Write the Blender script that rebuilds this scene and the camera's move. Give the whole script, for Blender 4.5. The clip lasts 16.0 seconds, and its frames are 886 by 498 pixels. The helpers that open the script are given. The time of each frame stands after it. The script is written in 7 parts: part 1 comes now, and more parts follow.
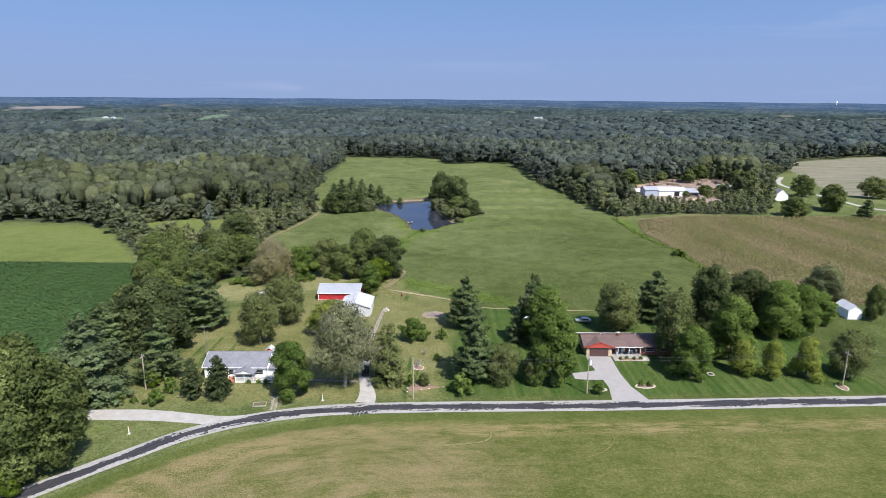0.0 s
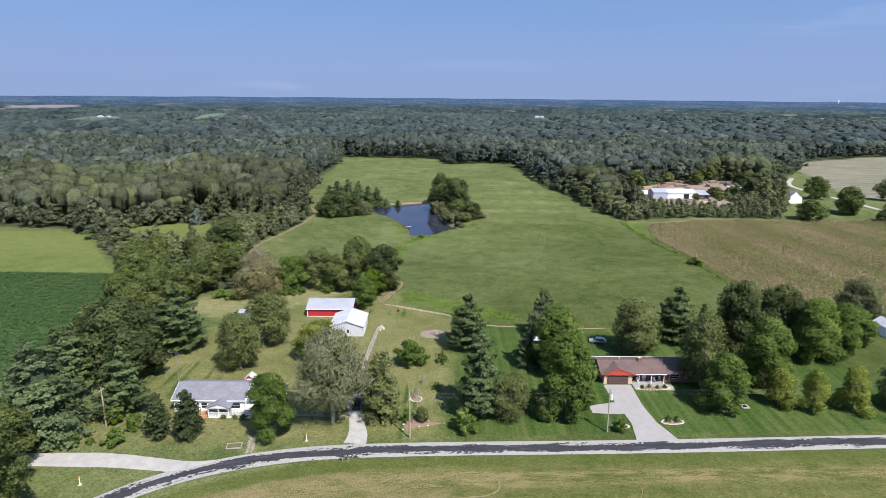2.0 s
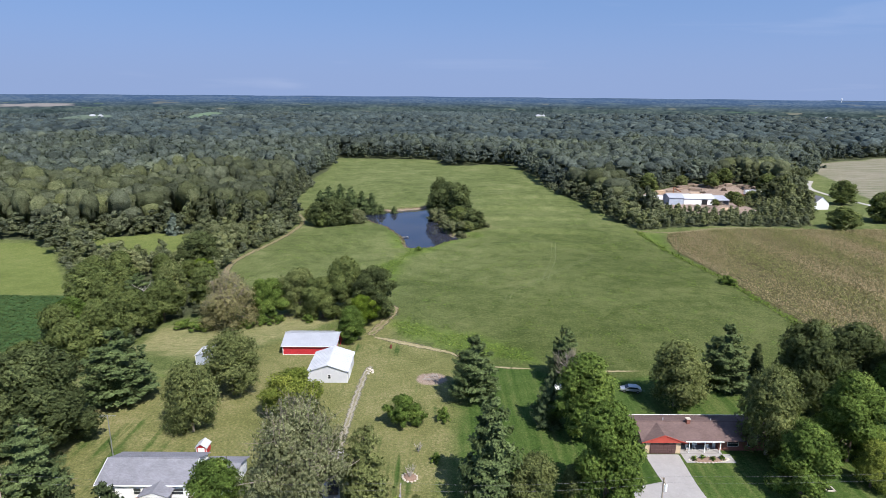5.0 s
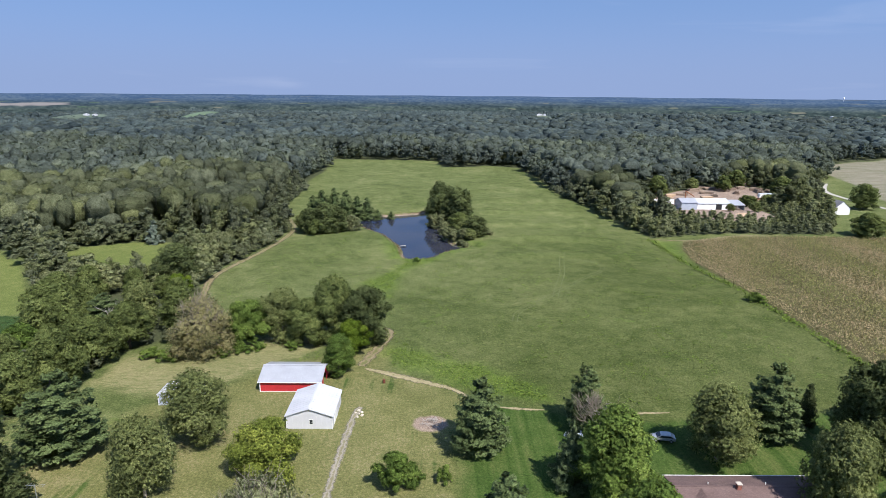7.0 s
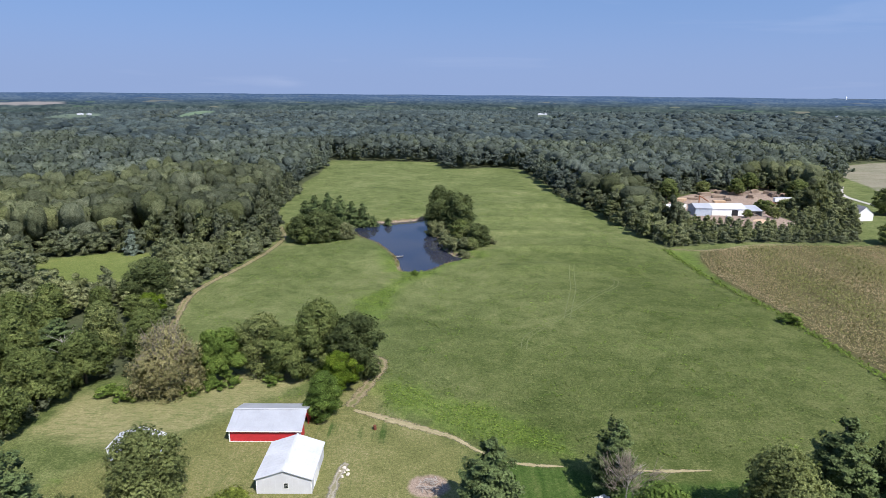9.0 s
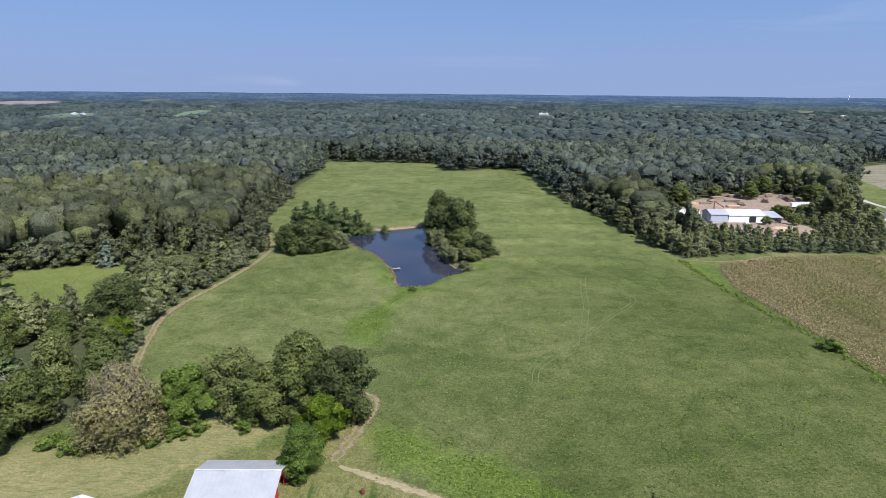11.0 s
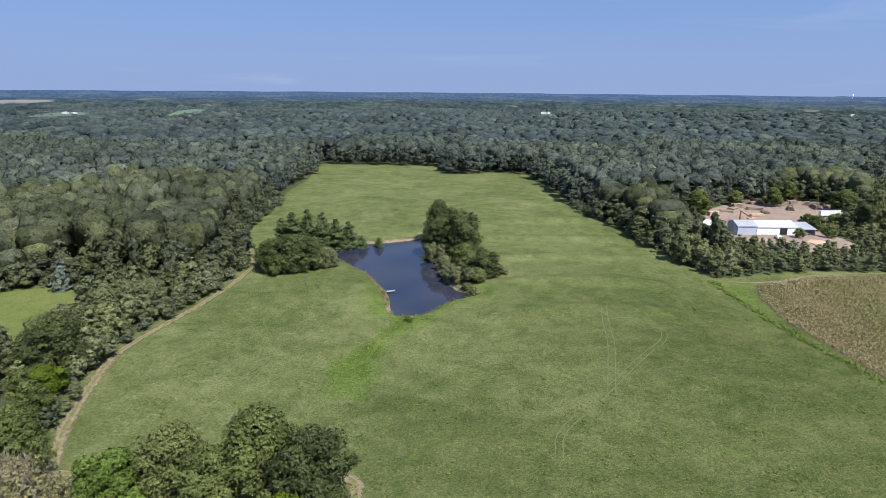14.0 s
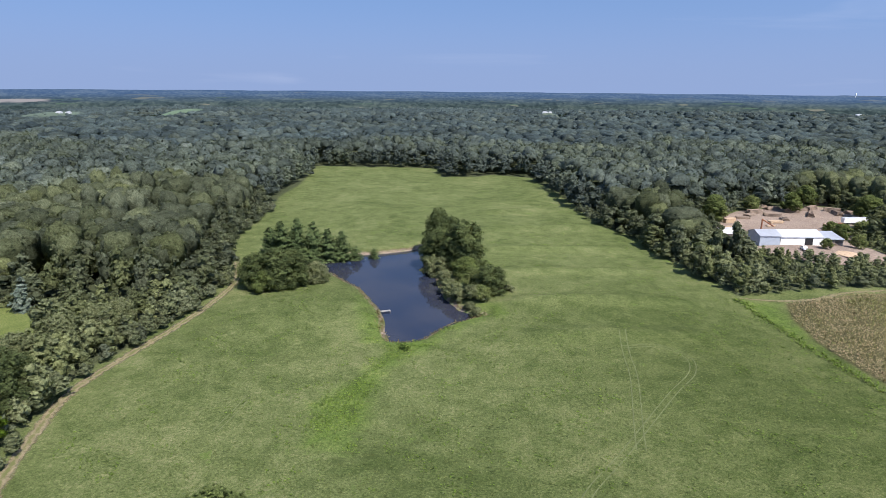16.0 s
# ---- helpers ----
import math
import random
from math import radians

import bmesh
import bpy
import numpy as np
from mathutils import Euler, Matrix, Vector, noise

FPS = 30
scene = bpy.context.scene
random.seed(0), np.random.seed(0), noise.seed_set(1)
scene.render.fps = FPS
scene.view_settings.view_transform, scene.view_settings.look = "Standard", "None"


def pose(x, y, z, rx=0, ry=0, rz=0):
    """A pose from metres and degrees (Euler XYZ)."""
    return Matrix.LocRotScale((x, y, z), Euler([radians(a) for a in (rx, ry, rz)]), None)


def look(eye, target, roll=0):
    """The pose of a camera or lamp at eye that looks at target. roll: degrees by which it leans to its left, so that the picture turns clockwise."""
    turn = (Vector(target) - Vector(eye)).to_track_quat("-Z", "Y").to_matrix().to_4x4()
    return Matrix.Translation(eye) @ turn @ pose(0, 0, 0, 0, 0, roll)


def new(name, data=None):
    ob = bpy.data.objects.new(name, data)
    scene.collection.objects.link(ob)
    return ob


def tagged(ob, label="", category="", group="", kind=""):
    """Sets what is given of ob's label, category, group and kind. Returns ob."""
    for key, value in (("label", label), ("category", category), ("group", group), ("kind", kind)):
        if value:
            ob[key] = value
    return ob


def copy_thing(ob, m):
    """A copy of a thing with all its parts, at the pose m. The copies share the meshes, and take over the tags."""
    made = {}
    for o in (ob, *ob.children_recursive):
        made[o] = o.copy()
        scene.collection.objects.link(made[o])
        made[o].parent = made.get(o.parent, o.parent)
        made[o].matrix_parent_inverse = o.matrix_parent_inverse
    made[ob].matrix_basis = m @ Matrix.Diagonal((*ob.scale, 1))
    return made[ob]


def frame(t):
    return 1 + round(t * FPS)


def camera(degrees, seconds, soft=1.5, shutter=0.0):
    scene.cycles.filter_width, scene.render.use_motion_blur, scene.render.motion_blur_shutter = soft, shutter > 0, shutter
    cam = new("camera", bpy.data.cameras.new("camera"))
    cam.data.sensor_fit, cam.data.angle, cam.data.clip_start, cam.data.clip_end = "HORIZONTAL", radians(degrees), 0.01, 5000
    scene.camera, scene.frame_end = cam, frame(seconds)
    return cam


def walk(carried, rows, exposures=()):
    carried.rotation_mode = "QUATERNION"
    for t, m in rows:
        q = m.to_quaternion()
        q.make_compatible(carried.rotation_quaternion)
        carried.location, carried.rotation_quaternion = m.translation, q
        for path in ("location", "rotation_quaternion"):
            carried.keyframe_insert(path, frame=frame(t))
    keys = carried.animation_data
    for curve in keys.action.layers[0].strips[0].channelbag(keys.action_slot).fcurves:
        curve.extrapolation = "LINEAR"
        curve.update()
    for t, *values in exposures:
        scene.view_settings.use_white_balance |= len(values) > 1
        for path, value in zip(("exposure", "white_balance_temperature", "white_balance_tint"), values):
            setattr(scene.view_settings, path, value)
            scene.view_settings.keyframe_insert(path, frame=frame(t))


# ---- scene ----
cam = camera(71.94, 16.0, soft=0.85)
PATH = [
    (0, (0.86, 1.847, 67.468), (0.84, 98.834, 43.104), 0.36),
    (1, (0.716, 10.081, 67.301), (0.741, 107.046, 42.85), 0.36),
    (2, (0.58, 19.041, 67.155), (0.651, 115.985, 42.622), 0.36),
    (3, (0.451, 28.542, 67.029), (0.568, 125.466, 42.417), 0.36),
    (4, (0.331, 38.422, 66.924), (0.492, 135.327, 42.236), 0.36),
    (5, (0.218, 48.544, 66.84), (0.423, 145.43, 42.079), 0.36),
    (6, (0.112, 58.794, 66.776), (0.36, 155.661, 41.943), 0.36),
    (7, (0.014, 69.081, 66.733), (0.303, 165.931, 41.83), 0.36),
    (8, (-0.076, 79.34, 66.71), (0.251, 176.171, 41.739), 0.36),
    (9, (-0.159, 89.527, 66.708), (0.204, 186.34, 41.669), 0.36),
    (10, (-0.234, 99.622, 66.726), (0.162, 196.418, 41.619), 0.36),
    (11, (-0.301, 109.631, 66.765), (0.123, 206.41, 41.59), 0.36),
    (12, (-0.361, 119.582, 66.824), (0.088, 216.342, 41.58), 0.36),
    (13, (-0.413, 129.527, 66.904), (0.056, 226.268, 41.589), 0.36),
    (14, (-0.457, 139.54, 67.005), (0.026, 236.263, 41.618), 0.36),
    (15, (-0.494, 149.722, 67.126), (-0.002, 246.425, 41.664), 0.36),
    (16, (-0.523, 160.196, 67.268), (-0.028, 256.878, 41.729), 0.36),
]
walk(cam, [(t, look(eye, target, roll)) for t, eye, target, roll in PATH])

# ---- light: late-summer sun high behind the right shoulder, clear blue sky ----
SUN_DIR = Vector((0.57, -0.82, 1.28)).normalized()
world = bpy.data.worlds.new("sky")
scene.world = world
world.use_nodes = True
wn, wl = world.node_tree.nodes, world.node_tree.links
sky = wn.new("ShaderNodeTexSky")
sky.sky_type, sky.sun_disc = "NISHITA", False
sky.sun_elevation = math.asin(SUN_DIR.z)
sky.sun_rotation = math.atan2(SUN_DIR.x, SUN_DIR.y)
sky.altitude, sky.air_density, sky.dust_density, sky.ozone_density = 200, 1.0, 0.1, 3.0
# the deep blue of a dry clear day: the sky is read somewhat above each direction
way = wn.new("ShaderNodeTexCoord")
lifted = wn.new("ShaderNodeVectorMath")
lifted.operation, lifted.inputs[1].default_value, lifted.inputs[2].default_value = "MULTIPLY_ADD", (1, 1, 0.45), (0, 0, 0.37)
wl.new(way.outputs["Generated"], lifted.inputs[0])
wl.new(lifted.outputs[0], sky.inputs[0])
tone = wn.new("ShaderNodeMix")
tone.data_type, tone.blend_type = "RGBA", "MULTIPLY"
tone.inputs[0].default_value, tone.inputs[7].default_value = 1.0, (1.01, 0.985, 1.01, 1)
wl.new(sky.outputs[0], tone.inputs[6])
# pale lilac haze low in the sky
height = wn.new("ShaderNodeSeparateXYZ")
low = wn.new("ShaderNodeMapRange")
low.interpolation_type = "SMOOTHSTEP"
low.inputs[1].default_value, low.inputs[2].default_value, low.inputs[3].default_value, low.inputs[4].default_value = 0.0, 0.15, 1.0, 0.0
haze = wn.new("ShaderNodeMix")
haze.data_type, haze.inputs[7].default_value = "RGBA", (1.48, 2.02, 3.40, 1)
wl.new(way.outputs["Generated"], height.inputs[0])
wl.new(height.outputs[2], low.inputs[0])
wl.new(low.outputs[0], haze.inputs[0])
wl.new(tone.outputs[2], haze.inputs[6])
# thin streaks of high cloud
streak = wn.new("ShaderNodeMapping")
streak.inputs["Scale"].default_value = (2.2, 2.2, 26)
wisp = wn.new("ShaderNodeTexNoise")
wisp.inputs["Scale"].default_value, wisp.inputs["Detail"].default_value, wisp.inputs["Distortion"].default_value = 1.3, 6, 0.6
veil = wn.new("ShaderNodeMapRange")
veil.inputs[1].default_value, veil.inputs[2].default_value, veil.inputs[3].default_value, veil.inputs[4].default_value = 0.60, 0.85, 0.0, 0.07
cloud = wn.new("ShaderNodeMix")
cloud.data_type, cloud.inputs[7].default_value = "RGBA", (6.2, 6.0, 6.6, 1)
wl.new(way.outputs["Generated"], streak.inputs[0])
wl.new(streak.outputs[0], wisp.inputs[0])
wl.new(wisp.outputs["Fac"], veil.inputs[0])
wl.new(veil.outputs[0], cloud.inputs[0])
wl.new(haze.outputs[2], cloud.inputs[6])
wl.new(cloud.outputs[2], wn["Background"].inputs[0])
wn["Background"].inputs[1].default_value = 0.14
sun = new("sun", bpy.data.lights.new("sun", "SUN"))
sun.data.energy, sun.data.angle, sun.data.color = 5.0, radians(0.55), (1.0, 0.95, 0.90)
sun.matrix_world = look(SUN_DIR * 300, (0, 0, 0))
scene.view_settings.exposure = 0.53

# ---- materials ----
class Nodes:
    """A small wrapper round a material's node tree."""

    def __init__(self, name):
        self.mat = bpy.data.materials.new(name)
        self.mat.use_nodes = True
        self.t = self.mat.node_tree
        self.bsdf = self.t.nodes["Principled BSDF"]
        self.out = self.t.nodes["Material Output"]

    def n(self, kind, **inputs):
        node = self.t.nodes.new("ShaderNode" + kind)
        for key, value in inputs.items():
            self.set(node, key, value)
        return node

    def set(self, node, key, value):
        sock = node.inputs[int(key[1:])] if key[0] == "i" and key[1:].isdigit() else node.inputs[key.replace("_", " ")]
        if isinstance(value, bpy.types.NodeSocket):
            self.t.links.new(value, sock)
        else:
            sock.default_value = (*value, 1.0) if isinstance(value, tuple) and len(value) == 3 and sock.type == "RGBA" else value

    def coords(self):
        return self.n("NewGeometry").outputs["Position"]

    def local(self):
        return self.n("TexCoord").outputs["Object"]

    def noise(self, scale, detail=4.0, rough=0.55, at=None, dist=0.0):
        return self.n("TexNoise", Vector=at or self.coords(), Scale=scale, Detail=detail, Roughness=rough, Distortion=dist).outputs["Fac"]

    def stretch(self, v, x, y, z, turn=0.0):
        return self.n("Mapping", Vector=v, Scale=(x, y, z), Rotation=(0, 0, turn)).outputs[0]

    def ramp(self, fac, *stops):
        node = self.n("ValToRGB", Fac=fac)
        els = node.color_ramp.elements
        while len(els) < len(stops):
            els.new(0.5)
        for el, (p, c) in zip(els, stops):
            el.position, el.color = p, (*c, 1.0) if isinstance(c, tuple) else (c, c, c, 1.0)
        return node.outputs[0]

    def mix(self, fac, a, b, blend="MIX"):
        node = self.t.nodes.new("ShaderNodeMix")
        node.data_type, node.blend_type = "RGBA", blend
        self.set(node, "i0", fac), self.set(node, "i6", a), self.set(node, "i7", b)
        return node.outputs[2]

    def math(self, op, a, b=0.0):
        node = self.t.nodes.new("ShaderNodeMath")
        node.operation = op
        self.set(node, "i0", a), self.set(node, "i1", b)
        return node.outputs[0]

    def attr(self, name):
        node = self.n("Attribute")
        node.attribute_name = name
        return node.outputs["Fac"]

    def step(self, value, lo, hi):
        node = self.n("MapRange", Value=value)
        node.interpolation_type = "SMOOTHSTEP"
        self.set(node, "i1", lo), self.set(node, "i2", hi)
        return node.outputs[0]

    def done(self, color, rough=0.8, metal=0.0, bump=None, depth=0.05, spec=0.3):
        self.set(self.bsdf, "Base Color", color), self.set(self.bsdf, "Roughness", rough), self.set(self.bsdf, "Metallic", metal)
        self.bsdf.inputs["Specular IOR Level"].default_value = spec
        if bump is not None:
            b = self.n("Bump", Height=bump, Distance=depth, Strength=0.8)
            self.set(self.bsdf, "Normal", b.outputs[0])
        return self.mat


def plain(name, color, rough=0.7, vary=0.15, scale=1.2, metal=0.0, spec=0.3):
    """A surface of one colour with stains at two scales."""
    k = Nodes(name)
    v = k.math("ADD", k.math("MULTIPLY", k.noise(scale), 0.6), k.math("MULTIPLY", k.noise(scale * 9), 0.4))
    lo, hi = tuple(c * (1 - vary) for c in color), tuple(min(1, c * (1 + vary)) for c in color)
    return k.done(k.ramp(v, (0.3, lo), (0.7, hi)), rough, metal, k.noise(scale * 20), 0.004, spec)


def foliage(name, dark, mid, light, thin=0.34, other=None, grain=3.2):
    """Leaves: hue by tree, clump and leaf, painted inner shade by the tint; some light passes through."""
    k = Nodes(name)
    each = k.n("ObjectInfo").outputs["Random"]
    leaf = k.n("NewGeometry").outputs["Random Per Island"]
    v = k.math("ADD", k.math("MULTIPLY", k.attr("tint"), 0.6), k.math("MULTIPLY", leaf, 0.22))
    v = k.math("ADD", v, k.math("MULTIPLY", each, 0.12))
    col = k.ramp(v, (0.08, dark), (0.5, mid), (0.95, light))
    if other:
        col = k.mix(k.attr("hue"), col, k.ramp(v, (0.08, other[0]), (0.5, other[1]), (0.95, other[2])))
    leafy = k.noise(grain, 3, 0.65)
    col = k.mix(1.0, col, k.ramp(leafy, (0.36, 0.54), (0.5, 1.0), (0.64, 1.5)), "MULTIPLY")
    k.done(col, 0.7, 0, leafy, 0.6 / grain, spec=0.06)
    tr = k.n("BsdfTranslucent", Color=k.mix(0.5, col, (0.20, 0.24, 0.05)))
    sh = k.n("MixShader", i0=thin, i1=k.bsdf.outputs[0], i2=tr.outputs[0])
    if grain > 3 and thin > 0.2:
        # gaps between the single leaves of a spray
        gap = k.step(k.noise(grain * 1.7, 2, 0.5), 0.42, 0.39)
        sh = k.n("MixShader", i0=gap, i1=sh.outputs[0], i2=k.n("BsdfTransparent").outputs[0])
    k.set(k.out, "Surface", sh.outputs[0])
    return k.mat


M_LEAF = {
    "oak": foliage("oak_leaves", (0.048, 0.063, 0.022), (0.118, 0.148, 0.048), (0.245, 0.282, 0.098)),
    "dark_oak": foliage("dark_oak_leaves", (0.036, 0.047, 0.019), (0.084, 0.106, 0.041), (0.172, 0.202, 0.080), 0.28),
    "maple": foliage("maple_leaves", (0.038, 0.066, 0.016), (0.108, 0.165, 0.036), (0.232, 0.310, 0.074)),
    "linden": foliage("linden_leaves", (0.050, 0.082, 0.018), (0.136, 0.200, 0.044), (0.270, 0.340, 0.088)),
    "ash": foliage("ash_leaves", (0.072, 0.087, 0.032), (0.160, 0.186, 0.068), (0.280, 0.305, 0.120)),
    "silver": foliage("silver_maple_leaves", (0.110, 0.122, 0.060), (0.222, 0.238, 0.124), (0.35, 0.362, 0.212)),
    "willow": foliage("willow_leaves", (0.085, 0.098, 0.046), (0.170, 0.186, 0.092), (0.275, 0.288, 0.155)),
    "lime": foliage("yellow_green_leaves", (0.056, 0.095, 0.011), (0.118, 0.174, 0.020), (0.213, 0.258, 0.034)),
    "brown": foliage("browning_leaves", (0.135, 0.128, 0.058), (0.258, 0.236, 0.112), (0.38, 0.345, 0.18)),
    "young": foliage("young_tree_leaves", (0.095, 0.128, 0.024), (0.215, 0.255, 0.050), (0.36, 0.385, 0.080)),
    "pine": foliage("pine_needles", (0.042, 0.062, 0.025), (0.094, 0.128, 0.050), (0.158, 0.200, 0.080), 0.12),
    "spruce": foliage("spruce_needles", (0.038, 0.056, 0.027), (0.095, 0.130, 0.058), (0.175, 0.215, 0.104), 0.12),
    "blue": foliage("blue_spruce_needles", (0.06, 0.080, 0.060), (0.115, 0.145, 0.110), (0.19, 0.22, 0.17), 0.1),
    "cedar": foliage("cedar_needles", (0.024, 0.034, 0.014), (0.050, 0.068, 0.028), (0.095, 0.120, 0.048), 0.1),
    # distance haze is put into these leaf colours: the farther wood, the bluer
    "wood": foliage("woodland_leaves", (0.042, 0.050, 0.031), (0.116, 0.131, 0.083), (0.236, 0.254, 0.160), 0.30, ((0.062, 0.072, 0.030), (0.155, 0.172, 0.075), (0.262, 0.280, 0.130)), 1.6),
    "mid_wood": foliage("mid_wood_haze_leaves", (0.036, 0.046, 0.041), (0.086, 0.106, 0.092), (0.172, 0.198, 0.166), 0.26, ((0.050, 0.061, 0.043), (0.116, 0.136, 0.090), (0.198, 0.222, 0.150)), 1.0),
    "far_wood": foliage("far_wood_haze_leaves", (0.036, 0.050, 0.054), (0.084, 0.112, 0.110), (0.160, 0.196, 0.180), 0.30, ((0.052, 0.064, 0.054), (0.115, 0.134, 0.106), (0.192, 0.212, 0.165)), 0.55),
    "weed": foliage("weed_leaves", (0.081, 0.127, 0.025), (0.149, 0.218, 0.041), (0.230, 0.299, 0.057)),
    "grass": foliage("pasture_grass", (0.080, 0.100, 0.034), (0.128, 0.150, 0.052), (0.185, 0.198, 0.084)),
    "reed": foliage("dry_reeds", (0.090, 0.075, 0.034), (0.180, 0.140, 0.070), (0.280, 0.225, 0.120)),
    "corn": foliage("ripening_corn_leaves", (0.155, 0.128, 0.066), (0.262, 0.205, 0.120), (0.37, 0.29, 0.185), 0.18, ((0.085, 0.105, 0.030), (0.155, 0.170, 0.056), (0.245, 0.245, 0.095))),
    "soy": foliage("soybean_leaves", (0.045, 0.078, 0.028), (0.066, 0.108, 0.038), (0.092, 0.138, 0.050)),
}


def bark_material(name, color):
    k = Nodes(name)
    v = k.noise(3.0, 6, 0.6, k.stretch(k.local(), 6, 6, 1))
    return k.done(k.ramp(v, (0.3, tuple(c * 0.55 for c in color)), (0.7, tuple(c * 1.3 for c in color))), 0.9, 0, v, 0.03)


M_BARK = bark_material("bark", (0.13, 0.10, 0.075))
M_TWIG = bark_material("grey_twigs", (0.21, 0.18, 0.14))
M_BARK_PALE = bark_material("pale_bark", (0.30, 0.26, 0.21))


def ground_material():
    """One sheet of turf: pasture, lawn, mown hay and weeds pass into one another by the plan's zones."""
    k = Nodes("turf")
    p = k.coords()
    fine = k.noise(1.6, 5, 0.65, p)
    mid = k.noise(0.16, 5, 0.6, p, 0.6)
    big = k.noise(0.022, 4, 0.55, p, 0.4)
    tuft = k.noise(0.55, 4, 0.7, p)
    grain = k.noise(4.5, 3, 0.6, p)
    v = k.math("ADD", k.math("MULTIPLY", fine, 0.34), k.math("ADD", k.math("MULTIPLY", mid, 0.20), k.math("ADD", k.math("MULTIPLY", big, 0.20), k.math("MULTIPLY", grain, 0.26))))
    blades = k.noise(3.6, 4, 0.75, p)
    rag = k.math("MULTIPLY", k.math("SUBTRACT", mid, 0.5), 7.0)

    def zone(name, soft=1.2, ragged=1.0):
        return k.step(k.math("ADD", k.attr(name), k.math("MULTIPLY", rag, ragged)), -soft, soft)

    pasture = k.ramp(v, (0.425, (0.072, 0.093, 0.031)), (0.493, (0.106, 0.132, 0.046)), (0.537, (0.140, 0.164, 0.063)), (0.575, (0.176, 0.183, 0.084)))
    pasture = k.mix(k.math("MULTIPLY", zone("z_rich", 10.0, 1.5), 0.6), pasture, k.ramp(v, (0.425, (0.054, 0.074, 0.022)), (0.500, (0.084, 0.108, 0.034)), (0.575, (0.132, 0.148, 0.058))))
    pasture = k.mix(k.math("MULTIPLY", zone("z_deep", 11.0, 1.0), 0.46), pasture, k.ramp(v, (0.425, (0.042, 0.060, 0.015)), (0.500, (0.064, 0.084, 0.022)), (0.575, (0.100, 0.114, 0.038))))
    pasture = k.mix(k.math("MULTIPLY", k.step(tuft, 0.60, 0.74), 0.30), pasture, (0.038, 0.055, 0.014))
    lawn_v = k.math("ADD", k.math("MULTIPLY", v, 0.68), k.math("MULTIPLY", k.noise(0.5, 3, 0.5, k.stretch(p, 1.3, 0.04, 1, -0.05)), 0.32))
    lawn = k.ramp(lawn_v, (0.430, (0.034, 0.066, 0.014)), (0.500, (0.058, 0.096, 0.023)), (0.570, (0.098, 0.122, 0.038)))
    olive = k.ramp(v, (0.417, (0.098, 0.110, 0.037)), (0.510, (0.158, 0.160, 0.061)), (0.604, (0.245, 0.218, 0.112)))
    swath = k.noise(0.42, 3, 0.55, k.stretch(p, 1.5, 0.045, 1, -0.05), 0.2)
    worn = k.math("ADD", k.math("MULTIPLY", k.noise(0.06, 4, 0.6, p, 0.8), 0.5), k.math("MULTIPLY", swath, 0.5))
    olive = k.mix(k.step(worn, 0.46, 0.32), olive, lawn)
    depth = k.math("ADD", k.attr("hay_depth"), k.math("MULTIPLY", rag, 0.35))
    streak = k.noise(0.34, 7, 0.75, k.stretch(p, 0.4, 1.5, 1, -0.03), 0.3)
    rows = k.noise(1.0, 5, 0.65, k.n("CombineXYZ", X=k.math("MULTIPLY", k.n("SeparateXYZ", Vector=p).outputs[0], 0.045), Y=k.math("MULTIPLY", k.attr("hay_depth"), 0.62), Z=0.0).outputs[0], 0.5)
    straw = k.noise(0.09, 5, 0.62, k.stretch(p, 0.7, 1.2, 1, 0.3), 2.2)
    hay = k.ramp(k.math("ADD", k.math("MULTIPLY", v, 0.78), k.math("MULTIPLY", streak, 0.22)), (0.427, (0.062, 0.083, 0.018)), (0.510, (0.106, 0.118, 0.034)), (0.583, (0.172, 0.158, 0.064)))
    hay = k.mix(k.math("MULTIPLY", k.step(k.math("ADD", k.math("ADD", k.math("MULTIPLY", straw, 0.75), k.math("MULTIPLY", rows, 0.40)), k.math("ADD", k.math("MULTIPLY", k.math("SUBTRACT", blades, 0.5), 0.45), k.math("MULTIPLY", zone("z_straw", 10.0), 0.19))), 0.55, 0.95), k.math("ADD", 0.36, k.math("MULTIPLY", zone("z_straw", 10.0), 0.40))), hay, (0.245, 0.192, 0.104))
    band = k.math("MULTIPLY", k.step(depth, 4.6, 6.0), k.step(depth, 10.5, 8.6))
    hay = k.mix(k.math("MULTIPLY", band, k.step(k.math("ADD", streak, k.math("MULTIPLY", k.math("SUBTRACT", blades, 0.5), 0.8)), 0.40, 0.66)), hay, (0.232, 0.188, 0.092))
    hay = k.mix(k.step(depth, 4.2, 2.8), hay, k.ramp(v, (0.422, (0.060, 0.084, 0.019)), (0.578, (0.116, 0.132, 0.040))))
    tan = k.ramp(k.math("ADD", k.math("MULTIPLY", v, 0.6), k.math("MULTIPLY", k.noise(0.5, 5, 0.7, k.stretch(p, 0.35, 1.2, 1, 0.35), 2.2), 0.4)), (0.40, (0.12, 0.142, 0.052)), (0.49, (0.20, 0.195, 0.088)), (0.60, (0.30, 0.262, 0.14)))
    lush = k.ramp(v, (0.422, (0.055, 0.10, 0.016)), (0.526, (0.105, 0.17, 0.026)), (0.604, (0.17, 0.22, 0.04)))
    floor_ = k.ramp(v, (0.396, (0.040, 0.050, 0.024)), (0.604, (0.090, 0.100, 0.055)))
    dirt = k.ramp(v, (0.396, (0.20, 0.15, 0.118)), (0.604, (0.34, 0.265, 0.212)))
    meadow = k.ramp(v, (0.406, (0.085, 0.112, 0.030)), (0.500, (0.130, 0.160, 0.046)), (0.604, (0.19, 0.20, 0.075)))
